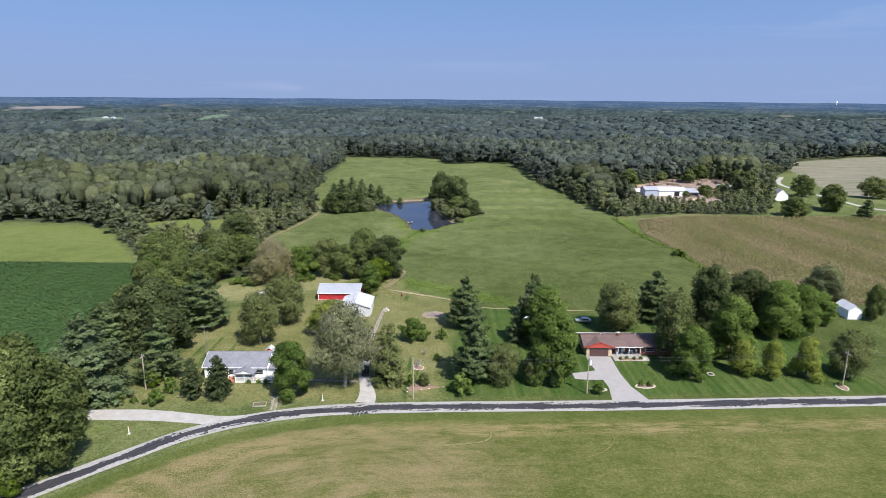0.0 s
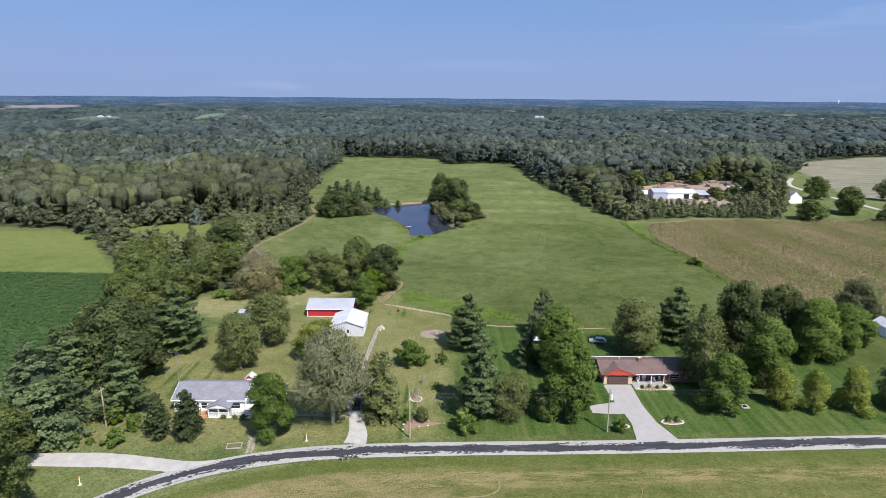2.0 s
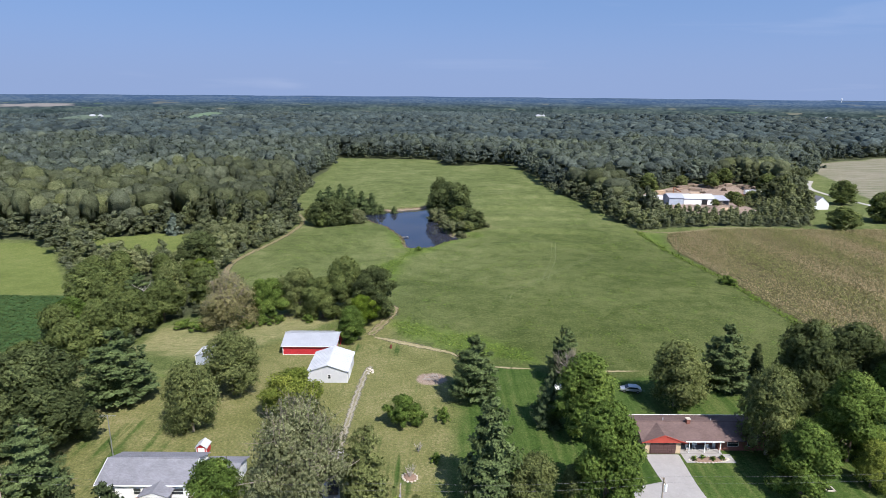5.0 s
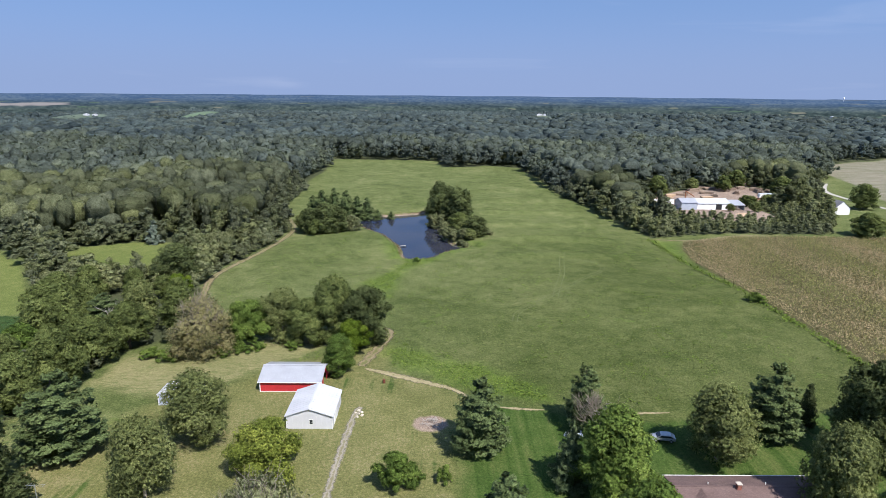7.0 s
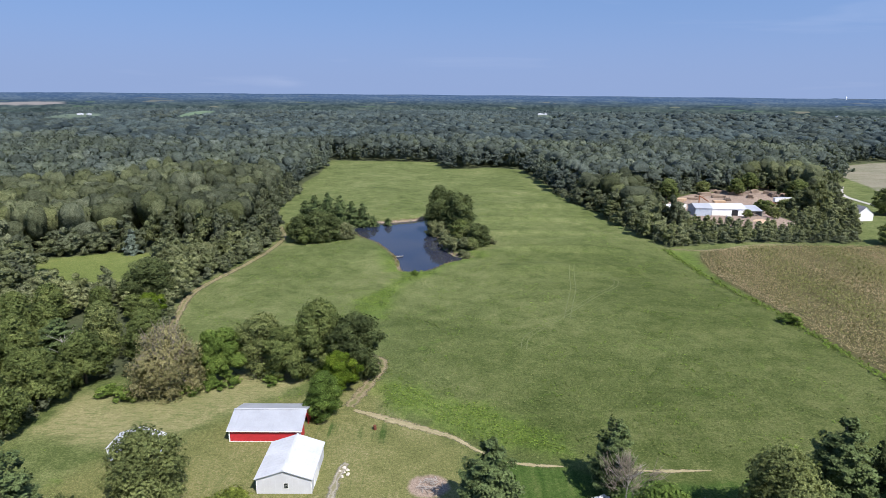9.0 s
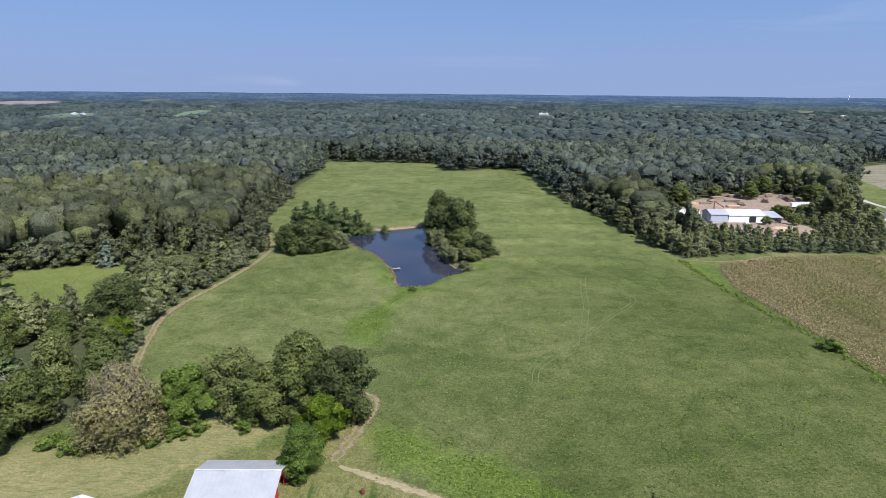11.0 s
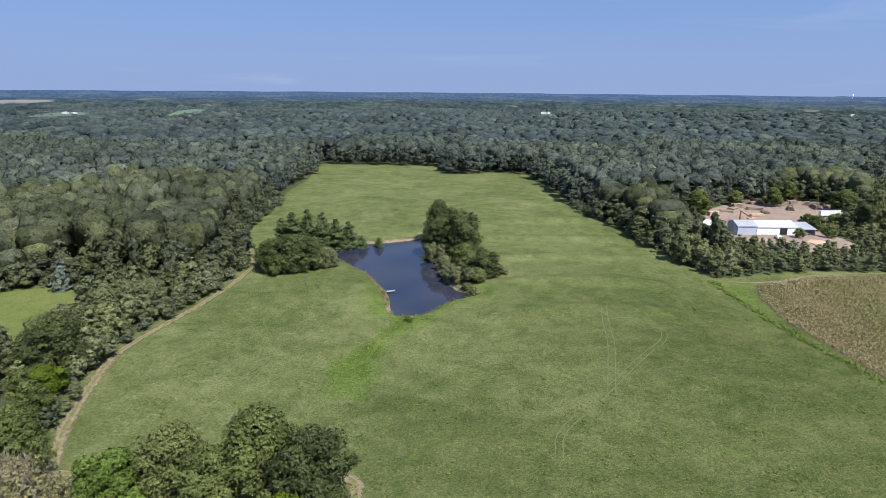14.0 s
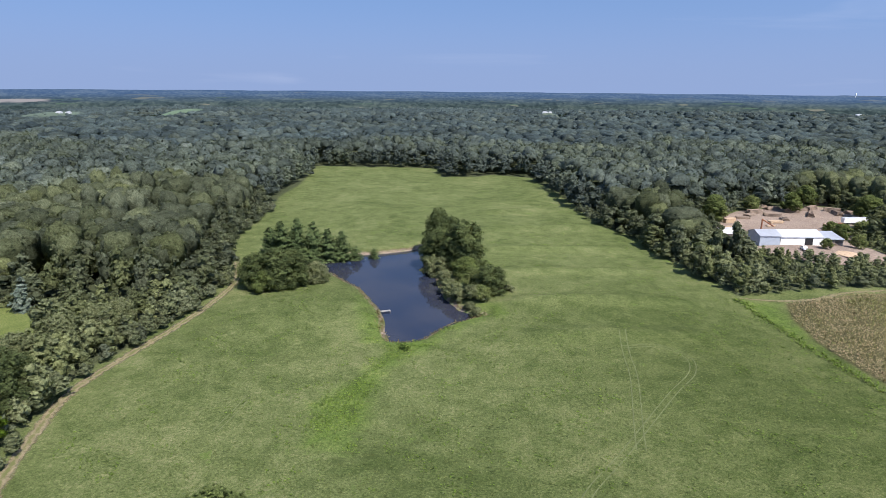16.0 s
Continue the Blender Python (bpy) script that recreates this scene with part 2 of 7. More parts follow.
    sward = k.math("ADD", k.math("MULTIPLY", k.noise(0.075, 4, 0.6, p, 1.0), 0.6), k.math("MULTIPLY", k.noise(0.24, 4, 0.65, p, 0.6), 0.4))
    pasture = k.mix(1.0, pasture, k.ramp(sward, (0.38, (0.74, 0.78, 0.70)), (0.50, (0.98, 0.97, 0.96)), (0.62, (1.16, 1.10, 1.16))), "MULTIPLY")
    rank = k.step(k.math("ADD", k.noise(0.13, 5, 0.7, p, 0.8), k.math("MULTIPLY", k.math("SUBTRACT", blades, 0.5), 0.25)), 0.615, 0.70)
    pasture = k.mix(k.math("MULTIPLY", rank, 0.45), pasture, (0.105, 0.165, 0.030))
    c = pasture
    c = k.mix(zone("z_lawn"), c, lawn)
    c = k.mix(zone("z_soy", 0.8, 0.2), c, k.ramp(v, (0.42, (0.034, 0.072, 0.024)), (0.58, (0.075, 0.135, 0.045))))
    c = k.mix(zone("z_olive", 3.0), c, olive)
    c = k.mix(zone("z_hay", 0.6, 0.2), c, hay)
    c = k.mix(zone("z_meadow", 1.0, 0.4), c, meadow)
    c = k.mix(k.math("MULTIPLY", zone("z_tan", 2.2, 0.8), 0.92), c, tan)
    c = k.mix(zone("z_corn", 1.0, 0.3), c, k.ramp(v, (0.42, (0.062, 0.064, 0.026)), (0.58, (0.140, 0.124, 0.062))))
    stubble = k.ramp(k.math("ADD", k.math("MULTIPLY", v, 0.6), k.math("MULTIPLY", k.noise(0.25, 4, 0.6, k.stretch(p, 0.1, 0.8, 1, 0.3)), 0.4)), (0.42, (0.125, 0.14, 0.078)), (0.49, (0.195, 0.182, 0.13)), (0.60, (0.26, 0.235, 0.178)))
    c = k.mix(zone("z_stubble", 2.0, 0.6), c, stubble)
    c = k.mix(k.math("MULTIPLY", zone("z_lush", 3.0, 2.2), 0.52), c, lush)
    c = k.mix(zone("z_wood", 2.0, 1.0), c, floor_)
    c = k.mix(zone("z_dirt", 0.5, 0.22), c, dirt)
    c = k.mix(1.0, c, k.ramp(blades, (0.34, 0.72), (0.5, 1.0), (0.66, 1.30)), "MULTIPLY")
    return k.done(c, 0.9, 0, k.math("ADD", k.math("ADD", fine, k.math("MULTIPLY", grain, 0.5)), k.math("MULTIPLY", tuft, 0.6)), 0.38, 0.05)


M_GROUND = ground_material()


def road_material():
    """Pale chip-and-gravel road with a ragged dark tar strip along its middle."""
    k = Nodes("patched_asphalt")
    p = k.coords()
    a = k.attr("across")
    run = k.n("CombineXYZ", X=k.math("MULTIPLY", k.attr("along"), 0.10), Y=k.math("MULTIPLY", a, 1.5), Z=0.0).outputs[0]
    edge = k.math("ADD", k.noise(1.0, 7, 0.68, run, 0.3), k.math("MULTIPLY", k.noise(1.6, 4, 0.6, p), 0.35))
    inside = k.step(k.math("ADD", k.math("SUBTRACT", 0.50, k.math("ABSOLUTE", k.math("ADD", a, -0.04))), k.math("MULTIPLY", k.math("SUBTRACT", edge, 0.66), 2.3)), -0.05, 0.06)
    pale = k.ramp(k.noise(2.2, 6, 0.7, p), (0.3, (0.25, 0.24, 0.225)), (0.7, (0.40, 0.385, 0.365)))
    tar = k.ramp(k.noise(2.0, 5, 0.65, run), (0.32, (0.024, 0.024, 0.029)), (0.64, (0.052, 0.051, 0.058)), (0.78, (0.14, 0.135, 0.13)))
    return k.done(k.mix(inside, pale, tar), 0.85, 0, k.noise(9.0, 4), 0.02, 0.2)


def gravel_material(name, lo, hi, rut=0.0, grass=(0.12, 0.13, 0.045)):
    k = Nodes(name)
    p = k.coords()
    v = k.math("ADD", k.math("MULTIPLY", k.noise(0.5, 5, 0.6, p), 0.6), k.math("MULTIPLY", k.noise(4.0, 4, 0.7, p), 0.4))
    c = k.ramp(v, (0.32, lo), (0.68, hi))
    if rut:
        a = k.math("ABSOLUTE", k.attr("across"))
        strip = k.math("ADD", a, k.math("MULTIPLY", k.math("SUBTRACT", k.noise(0.6, 6, 0.75, p), 0.5), 2.0))
        c = k.mix(k.math("MULTIPLY", k.step(strip, 0.28, 0.05), rut), c, grass)
        k.done(c, 0.92, 0, v, 0.03, 0.15)
        # the worn ground frays out into the turf
        sh = k.n("MixShader", i0=k.step(strip, 0.28, 0.95), i1=k.bsdf.outputs[0], i2=k.n("BsdfTransparent").outputs[0])
        k.set(k.out, "Surface", sh.outputs[0])
        return k.mat
    return k.done(c, 0.92, 0, v, 0.03, 0.15)


M_ROAD = road_material()
M_GRAVEL = gravel_material("limestone_gravel", (0.30, 0.285, 0.26), (0.44, 0.42, 0.395))
M_CONCRETE = gravel_material("drive_concrete", (0.28, 0.265, 0.255), (0.35, 0.335, 0.325))
M_TRACK = gravel_material("worn_track", (0.15, 0.125, 0.07), (0.29, 0.24, 0.15), 0.9)
M_STRAWSTRIP = gravel_material("dry_cut_grass", (0.21, 0.18, 0.095), (0.36, 0.31, 0.19), 0.15)
M_DRIVE = gravel_material("old_gravel_drive", (0.20, 0.18, 0.135), (0.35, 0.32, 0.26), 0.75, (0.16, 0.15, 0.07))


def water_material():
    k = Nodes("pond_water")
    p = k.coords()
    deep = k.ramp(k.noise(0.05, 4, 0.5, p), (0.35, (0.018, 0.024, 0.044)), (0.65, (0.034, 0.036, 0.050)))
    m = k.done(deep, 0.04, 0, k.noise(1.4, 4, 0.6, p), 0.004, 0.5)
    k.bsdf.inputs["IOR"].default_value = 1.33
    return m


M_WATER = water_material()


def shingle_material(name, a, b):
    k = Nodes(name)
    p = k.local()
    tabs = k.n("TexBrick", Vector=p, Scale=1.0, Color1=(*a, 1.0), Color2=(*b, 1.0), Mortar=(*[c * 0.6 for c in a], 1.0))
    tabs.inputs["Brick Width"].default_value, tabs.inputs["Row Height"].default_value, tabs.inputs["Mortar Size"].default_value = 0.4, 0.16, 0.012
    c = k.mix(0.5, tabs.outputs[0], k.ramp(k.noise(0.5, 5, 0.6, p), (0.35, a), (0.65, b)))
    return k.done(c, 0.9, 0, tabs.outputs[1], 0.01, 0.2)


M_SHINGLE_GREY = shingle_material("grey_shingles", (0.17, 0.17, 0.19), (0.26, 0.26, 0.29))
M_SHINGLE_BROWN = shingle_material("brown_shingles", (0.12, 0.082, 0.075), (0.18, 0.125, 0.115))


def metal_roof(name, color, rough=0.4):
    k = Nodes(name)
    p = k.coords()
    v = k.math("ADD", k.math("MULTIPLY", k.noise(0.35, 5, 0.6, p), 0.7), k.math("MULTIPLY", k.noise(5, 3, 0.6, p), 0.3))
    return k.done(k.ramp(v, (0.3, tuple(c * 0.82 for c in color)), (0.7, tuple(min(0.85, c * 1.08) for c in color))), rough, 0.08, None, 0, 0.4)


M_ROOF_WHITE = metal_roof("white_metal_roof", (0.54, 0.55, 0.58), 0.5)
M_ROOF_GREY = metal_roof("grey_metal_roof", (0.37, 0.385, 0.42))
M_SIDING_RED = plain("red_metal_siding", (0.44, 0.032, 0.040), 0.5, 0.12, 0.8)
M_SIDING_WHITE = plain("white_vinyl_siding", (0.78, 0.78, 0.77), 0.6, 0.06, 0.7)
M_SIDING_GREY = plain("pale_grey_metal_siding", (0.54, 0.545, 0.57), 0.5, 0.08, 0.7)
M_SIDING_BLUE = plain("weathered_blue_grey_siding", (0.36, 0.40, 0.47), 0.5, 0.15, 0.4)
M_RED_GABLE = plain("painted_red_boards", (0.42, 0.07, 0.05), 0.7, 0.1, 1.0)
M_TAN = plain("cream_brick", (0.55, 0.42, 0.28), 0.8, 0.12, 2.0)
M_BRICK = plain("red_brick_wall", (0.24, 0.10, 0.075), 0.85, 0.25, 3.0)
M_TRIM = plain("white_trim_paint", (0.78, 0.78, 0.76), 0.5, 0.05, 2.0)
M_DOOR_BROWN = plain("dark_brown_garage_door", (0.10, 0.055, 0.05), 0.6, 0.12, 1.5)
M_DARK = plain("dark_lid_and_doorway_shade", (0.02, 0.02, 0.022), 0.8, 0.2, 1.0)
M_WOODPOLE = plain("weathered_pole_wood", (0.36, 0.30, 0.24), 0.9, 0.25, 2.0)
M_GREYWOOD = plain("grey_weathered_boards", (0.34, 0.31, 0.28), 0.9, 0.2, 2.0)
M_LOG = plain("sawn_logs", (0.22, 0.165, 0.125), 0.9, 0.3, 1.0)
M_LUMBER = plain("fresh_lumber", (0.46, 0.33, 0.22), 0.8, 0.2, 1.5)
M_STONE = plain("pale_edging_stone", (0.50, 0.45, 0.38), 0.9, 0.2, 2.0)
M_MULCH = plain("red_brown_mulch", (0.23, 0.155, 0.115), 0.95, 0.35, 3.0)
M_WIRE = plain("dark_cable", (0.12, 0.12, 0.13), 0.5, 0.1, 1.0)
M_GLASS = plain("window_glass", (0.03, 0.035, 0.04), 0.08, 0.2, 0.5, 0.0, 0.6)
M_STEEL = plain("galvanised_steel", (0.42, 0.43, 0.45), 0.4, 0.12, 2.0, 0.7)
M_ORANGE = plain("orange_brick_steps", (0.42, 0.20, 0.11), 0.85, 0.15, 2.0)
M_CAR = plain("silver_car_paint", (0.45, 0.47, 0.50), 0.3, 0.05, 0.6, 0.4, 0.5)
M_RUBBER = plain("black_rubber", (0.02, 0.02, 0.02), 0.8, 0.1, 2.0)
M_DRUM = plain("dark_rusty_drum", (0.14, 0.05, 0.03), 0.85, 0.35, 2.0)
M_RUST = plain("rusty_steel", (0.26, 0.11, 0.06), 0.85, 0.35, 2.0)

# ---- the lie of the land ----
WATER_Z = -4.3
POND = [(-64, 416), (-54, 416), (-45, 419), (-28, 421), (-15, 427), (-7, 434), (0, 432), (-2, 405), (-2, 384), (1, 364), (6, 351), (14, 345), (3, 338), (-2, 332), (-6, 325), (-11, 323), (-15, 324), (-17, 331), (-18, 340), (-20, 349), (-26, 364), (-30, 373), (-35, 379), (-44, 392), (-58, 404), (-68, 411)]
CORN = [(116, 354), (110.5, 340), (107.5, 322), (107, 277), (107.4, 241), (107.6, 190), (330, 196), (330, 376), (222, 368), (145, 362)]
SOY = [(-320, 243), (-124, 243), (-110, 222), (-102, 205), (-97, 188), (-95, 165), (-94, 140), (-110, 128), (-320, 128)]
MEADOW = [(-330, 318), (-235, 320), (-191, 323), (-172, 309), (-143, 269), (-126, 243), (-330, 243)]
CLEARING = [(-168, 334), (-142, 347), (-118, 342), (-108, 322), (-108, 292), (-125, 280), (-147, 300)]
LAWN = [(-2, 127), (-4, 190), (6, 189), (40, 180), (100, 186), (105, 130)]
YARD = [(-73, 122), (-76, 160), (-62, 185), (-40, 205), (-17, 222), (-12, 215), (-13, 203), (6, 192), (0, 127)]
MOWN = [(-80, 196), (-79, 213), (-61, 216), (-45, 226), (-32, 226), (-33, 218), (-44, 205), (-50, 197), (-62, 190)]
HAY = [(-59, 97), (-49, 105.8), (-41, 111.2), (-31, 115.4), (-19, 118.4), (1, 120.2), (38, 121.6), (95, 124), (400, 136), (400, -150), (-300, -150)]
TANFIELD = [(300, 470), (350, 620), (405, 705), (500, 765), (620, 790), (620, 560), (420, 470), (306, 445)]
SAWYARD = [(126, 450), (146, 486), (178, 520), (232, 532), (246, 496), (218, 470), (196, 440), (190, 406), (176, 396), (152, 397), (132, 412)]
WEEDS = [(-16, 326), (-18, 306), (-25, 293), (-30, 282), (-27, 266), (-17, 262), (-15, 280), (-13, 300), (-8, 310), (0, 317), (2, 324), (-8, 321)]
WEDGE = [(101, 356), (113, 353), (110, 340), (107, 322), (105.5, 300), (103, 320)]
DITCH = [(-18, 217), (-11, 207), (0, 198), (10, 191), (24, 187), (26, 193), (20, 199), (13, 208), (2, 212), (-10, 222)]


def seg_distance(x, y, ax, ay, bx, by):
    dx, dy = bx - ax, by - ay
    u = np.clip(((x - ax) * dx + (y - ay) * dy) / (dx * dx + dy * dy), 0, 1)
    return np.hypot(x - ax - u * dx, y - ay - u * dy)


def inside_by(poly, x, y):
    """How far inside a polygon the points lie; negative outside."""
    d = np.full(np.shape(x), 1e9)
    inside = np.zeros(np.shape(x), bool)
    for (ax, ay), (bx, by) in zip(poly, poly[1:] + poly[:1]):
        d = np.minimum(d, seg_distance(x, y, ax, ay, bx, by))
        if ay != by:
            inside ^= ((ay > y) != (by > y)) & (x < (bx - ax) * (y - ay) / (by - ay) + ax)
    return np.where(inside, d, -d)


def relief(x, y):
    """Height of the ground."""
    x, y = np.asarray(x, float), np.asarray(y, float)
    z = 1.08 * np.interp(y, [100, 189, 248, 313, 356, 464, 756, 1296], [1.5, 1.8, 0.3, -1.5, -2.0, -2.5, -4, -4])
    far = np.clip((y - 800) / 500, 0, 1)
    z = z + far * (3.5 * np.sin(x / 330 + 0.6) * np.sin(y / 170) + 3 * np.sin(x / 170 + y / 140) + 1)
    roll = np.clip((y - 225) / 60, 0, 1) * np.clip((720 - y) / 100, 0, 1)
    z = z + roll * (0.5 * np.sin(x / 21 + y / 55) + 0.45 * np.sin(y / 17 - x / 60) * np.clip((x - 5) / 40, 0, 1))
    z = z + 2.6 * np.exp(-((x + 48) / 22) ** 2 - ((y - 347) / 24) ** 2)
    z = z + 3.3 * np.exp(-(((x - 160) / 34) ** 4) - ((y - 424) / 24) ** 4)
    bend = 8 * np.sin(x / 38)
    for yc, tall in ((318, 0.5), (347, 0.8), (383, 0.7), (420, 0.7), (462, 0.8), (512, 0.8)):
        z = z + 2.3 * tall * np.exp(-(((y - yc - bend) / 4.6) ** 2)) * np.clip((x - 16) / 14, 0, 1) * np.clip((92 - x) / 20, 0, 1)
    d = inside_by(POND, x, y)
    bank = WATER_Z + np.where(d > 0, -0.35 * d, -0.62 * d)
    return np.where(d > 0, np.minimum(z, np.maximum(bank, WATER_Z - 2)), np.minimum(z, np.where(d > -6, bank + 0.05, 99)))


def mesh_object(name, verts, faces, mat, parent=None, smooth=False):
    me = bpy.data.meshes.new(name)
    me.from_pydata(verts if isinstance(verts, list) else verts.tolist(), [], faces if isinstance(faces, list) else faces.tolist())
    me.materials.append(mat)
    if smooth:
        me.shade_smooth()
    ob = new(name, me)
    ob.parent = parent
    return ob


def point_field(ob, name, values):
    ob.data.attributes.new(name, "FLOAT", "POINT").data.foreach_set("value", np.asarray(values, np.float32))


def steps(*pieces):
    return np.unique(np.concatenate([np.arange(a, b, s) for a, b, s in pieces]).round(3))


gx = steps((-3600, -420, 80), (-420, -125, 6), (-125, 135, 2.2), (135, 450, 6), (450, 3601, 80))
gy = steps((-240, 60, 20), (60, 450, 2.2), (450, 800, 6), (800, 3700, 50))
GX, GY = (a.ravel() for a in np.meshgrid(gx, gy))
cell = np.arange(len(GX)).reshape(len(gy), len(gx))
quads = np.stack([cell[:-1, :-1], cell[:-1, 1:], cell[1:, 1:], cell[1:, :-1]], -1).reshape(-1, 4)
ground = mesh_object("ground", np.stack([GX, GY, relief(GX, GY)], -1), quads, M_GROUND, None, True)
tagged(ground, "rolling green pasture, mown lawns and rough grass", "ground", kind="structure")

# woodland: west of the lane, east of the pasture round the sawmill, and everything beyond
LANE = [(-70, 236), (-76, 250), (-81, 268), (-84.5, 287), (-82, 308), (-78, 328), (-75, 350), (-76, 376), (-84, 402), (-90, 416), (-97, 470), (-97, 515), (-104, 565), (-102, 620), (-113, 728)]
WEST = [(-400, 345), (-190, 326), (-172, 312), (-140, 270), (-121, 240), (-112, 226), (-104, 210), (-99, 192), (-97, 170), (-95, 152), (-88, 150), (-86, 176), (-82, 196), (-82, 214), (-74, 220), (-68, 228), (-76, 237)] + [(x - 1.5, y) for x, y in LANE[1:]] + [(-113, 800), (-700, 800)]
EAST = [(72, 656), (80, 532), (81, 475), (91, 449), (95, 417), (97, 384), (101, 371), (101, 358), (122, 364), (145, 367), (198, 370), (224, 410), (240, 440), (270, 498), (302, 555), (346, 612), (405, 690), (500, 765), (620, 790), (620, 830), (72, 830)]
NORTH = [(-2600, 790), (-700, 760), (-113, 729), (-42, 724), (-5, 717), (-2.5, 661), (32, 659), (42, 669), (72, 657), (620, 795), (2600, 900), (2600, 3400), (-2600, 3400)]


# low open hills far out in the woods: place, half axes, height
HILLS = [(-800, 1470, 95, 170, 21), (-545, 1510, 38, 190, 22), (226, 1500, 42, 90, 20), (900, 1480, 80, 110, 20)]
# mixed trees of the yard's edge, planted singly
THICK = [(-121, 240), (-112, 226), (-104, 210), (-99, 192), (-97, 170), (-95, 152), (-88, 150), (-86, 176), (-82, 196), (-82, 214), (-74, 220), (-68, 228), (-77, 250), (-84, 268), (-118, 262)]


def wooded(x, y):
    """Positive within the woods."""
    w = np.maximum(np.maximum(inside_by(WEST, x, y), inside_by(EAST, x, y)), inside_by(NORTH, x, y))
    for hx, hy, rx, ry, _ in HILLS:
        w = np.minimum(w, (np.hypot((x - hx) / rx, (y - hy) / ry) - 1) * ry)
    return np.minimum(np.minimum(w, -inside_by(CLEARING, x, y)), np.minimum(-inside_by(SAWYARD, x, y), -inside_by(TANFIELD, x, y)))


def zone(name, values):
    v = np.clip(values, -12, 12)
    point_field(ground, name, v)


zone("z_lawn", inside_by(LAWN, GX, GY))
zone("z_olive", inside_by(YARD, GX, GY))
zone("z_hay", inside_by(HAY, GX, GY))
point_field(ground, "hay_depth", np.clip(inside_by(HAY, GX, GY), -5, 90))
zone("z_straw", 27 - np.hypot((GX + 26) / 1.6, (GY - 94)))
zone("z_meadow", np.maximum(inside_by(MEADOW, GX, GY), inside_by(CLEARING, GX, GY)))
zone("z_tan", inside_by(MOWN, GX, GY))
zone("z_corn", inside_by(CORN, GX, GY))
zone("z_rich", np.minimum((GX - 8 - 0.12 * (GY - 200)) / 3, (345 - GY) / 5))
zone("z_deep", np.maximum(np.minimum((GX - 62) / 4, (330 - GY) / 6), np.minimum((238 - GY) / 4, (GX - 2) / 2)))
zone("z_soy", inside_by(SOY, GX, GY))
zone("z_stubble", inside_by(TANFIELD, GX, GY))
zone("z_lush", np.maximum(np.maximum(np.maximum(inside_by(WEEDS, GX, GY), inside_by(WEDGE, GX, GY)), inside_by(DITCH, GX, GY)) - 1, 3 - np.abs(inside_by(POND, GX, GY) + 4) - np.clip((GY - 345) / 3, 0, 20)))
zone("z_wood", wooded(GX, GY) - 2.5)
zone("z_dirt", np.maximum(np.maximum(0.9 - np.abs(inside_by(POND, GX, GY) + 0.6), inside_by(SAWYARD, GX, GY)), 3.2 - np.hypot((GX + 2) / 1.1, GY - 179.7)))

water = mesh_object("water", [(x * 1.0, y * 1.0, WATER_Z) for x, y in [(-90, 300), (40, 300), (40, 450), (-90, 450)]], [(0, 1, 2, 3)], M_WATER)
tagged(water, "dark still pond reflecting the sky and trees", "pond", kind="structure")


def smooth_line(points, step):
    """A curve through the points, in even steps."""
    p = np.array(points, float)
    ends = np.vstack([2 * p[0] - p[1], p, 2 * p[-1] - p[-2]])
    out = []
    for a, b, c, d in zip(ends, ends[1:], ends[2:], ends[3:]):
        n = max(2, int(np.linalg.norm(c - b) / step))
        for u in np.arange(n) / n:
            out.append(0.5 * (2 * b + (c - a) * u + (2 * a - 5 * b + 4 * c - d) * u * u + (3 * b - a - 3 * c + d) * u**3))
    return np.array(out + [p[-1]])


def ribbon(name, points, width, mat, lift, label, category, widths=None, cols=8):
    """A strip of road draped on the ground."""
    line = smooth_line(points, 1.2)
    way = np.gradient(line, axis=0)
    side = np.stack([way[:, 1], -way[:, 0]], -1) / np.linalg.norm(way, axis=1)[:, None]
    u = np.linspace(-1, 1, cols + 1)
    half = width / 2 if widths is None else np.interp(np.linspace(0, 1, len(line)), np.linspace(0, 1, len(widths)), widths)[:, None] / 2
    half = half * np.ones((len(line), 1))
    xy = line[:, None] + side[:, None] * u[None, :, None] * half[:, :, None]
    z = relief(xy[..., 0], xy[..., 1]) + lift * (1.0 - 0.5 * np.abs(u) ** 6)
    v = np.concatenate([xy, z[..., None]], -1).reshape(-1, 3)
    k = np.arange(len(v)).reshape(len(line), cols + 1)
    f = np.stack([k[:-1, :-1], k[:-1, 1:], k[1:, 1:], k[1:, :-1]], -1).reshape(-1, 4)
    ob = mesh_object(name, v, f, mat, None, True)
    point_field(ob, "across", np.tile(u, len(line)))
    point_field(ob, "along", np.repeat(np.arange(len(line)) * 1.2, cols + 1))
    return tagged(ob, label, category, kind="structure")


ROADLINE = [(-110, 40), (-84, 76), (-66.4, 95.2), (-58, 103.5), (-50.5, 110.4), (-42, 115.4), (-32, 118.9), (-20, 121.1), (1, 122.4), (39, 123.6), (96, 126.3), (180, 130.5), (420, 142)]
ribbon("road", ROADLINE, 4.6, M_ROAD, 0.10, "narrow country road with worn dark tar patches", "road", cols=12)
ribbon("gravel_road", [(-190, 117), (-110, 118), (-72, 118.2), (-60, 118.0), (-52, 117.0), (-45, 116.2), (-38, 117.4)], 2.6, M_GRAVEL, 0.09, "pale gravel side road joining the country road", "road", [2.2, 2.2, 2.1, 2.2, 3.2, 4.6, 3.0])
ribbon("driveway", [(43, 125.5), (42.6, 130), (42.0, 136), (41.5, 142), (41.4, 149.2)], 5.6, M_CONCRETE, 0.09, "pale concrete driveway of the brick ranch house", "driveway", [8.5, 5.4, 5.3, 6.0, 6.4])
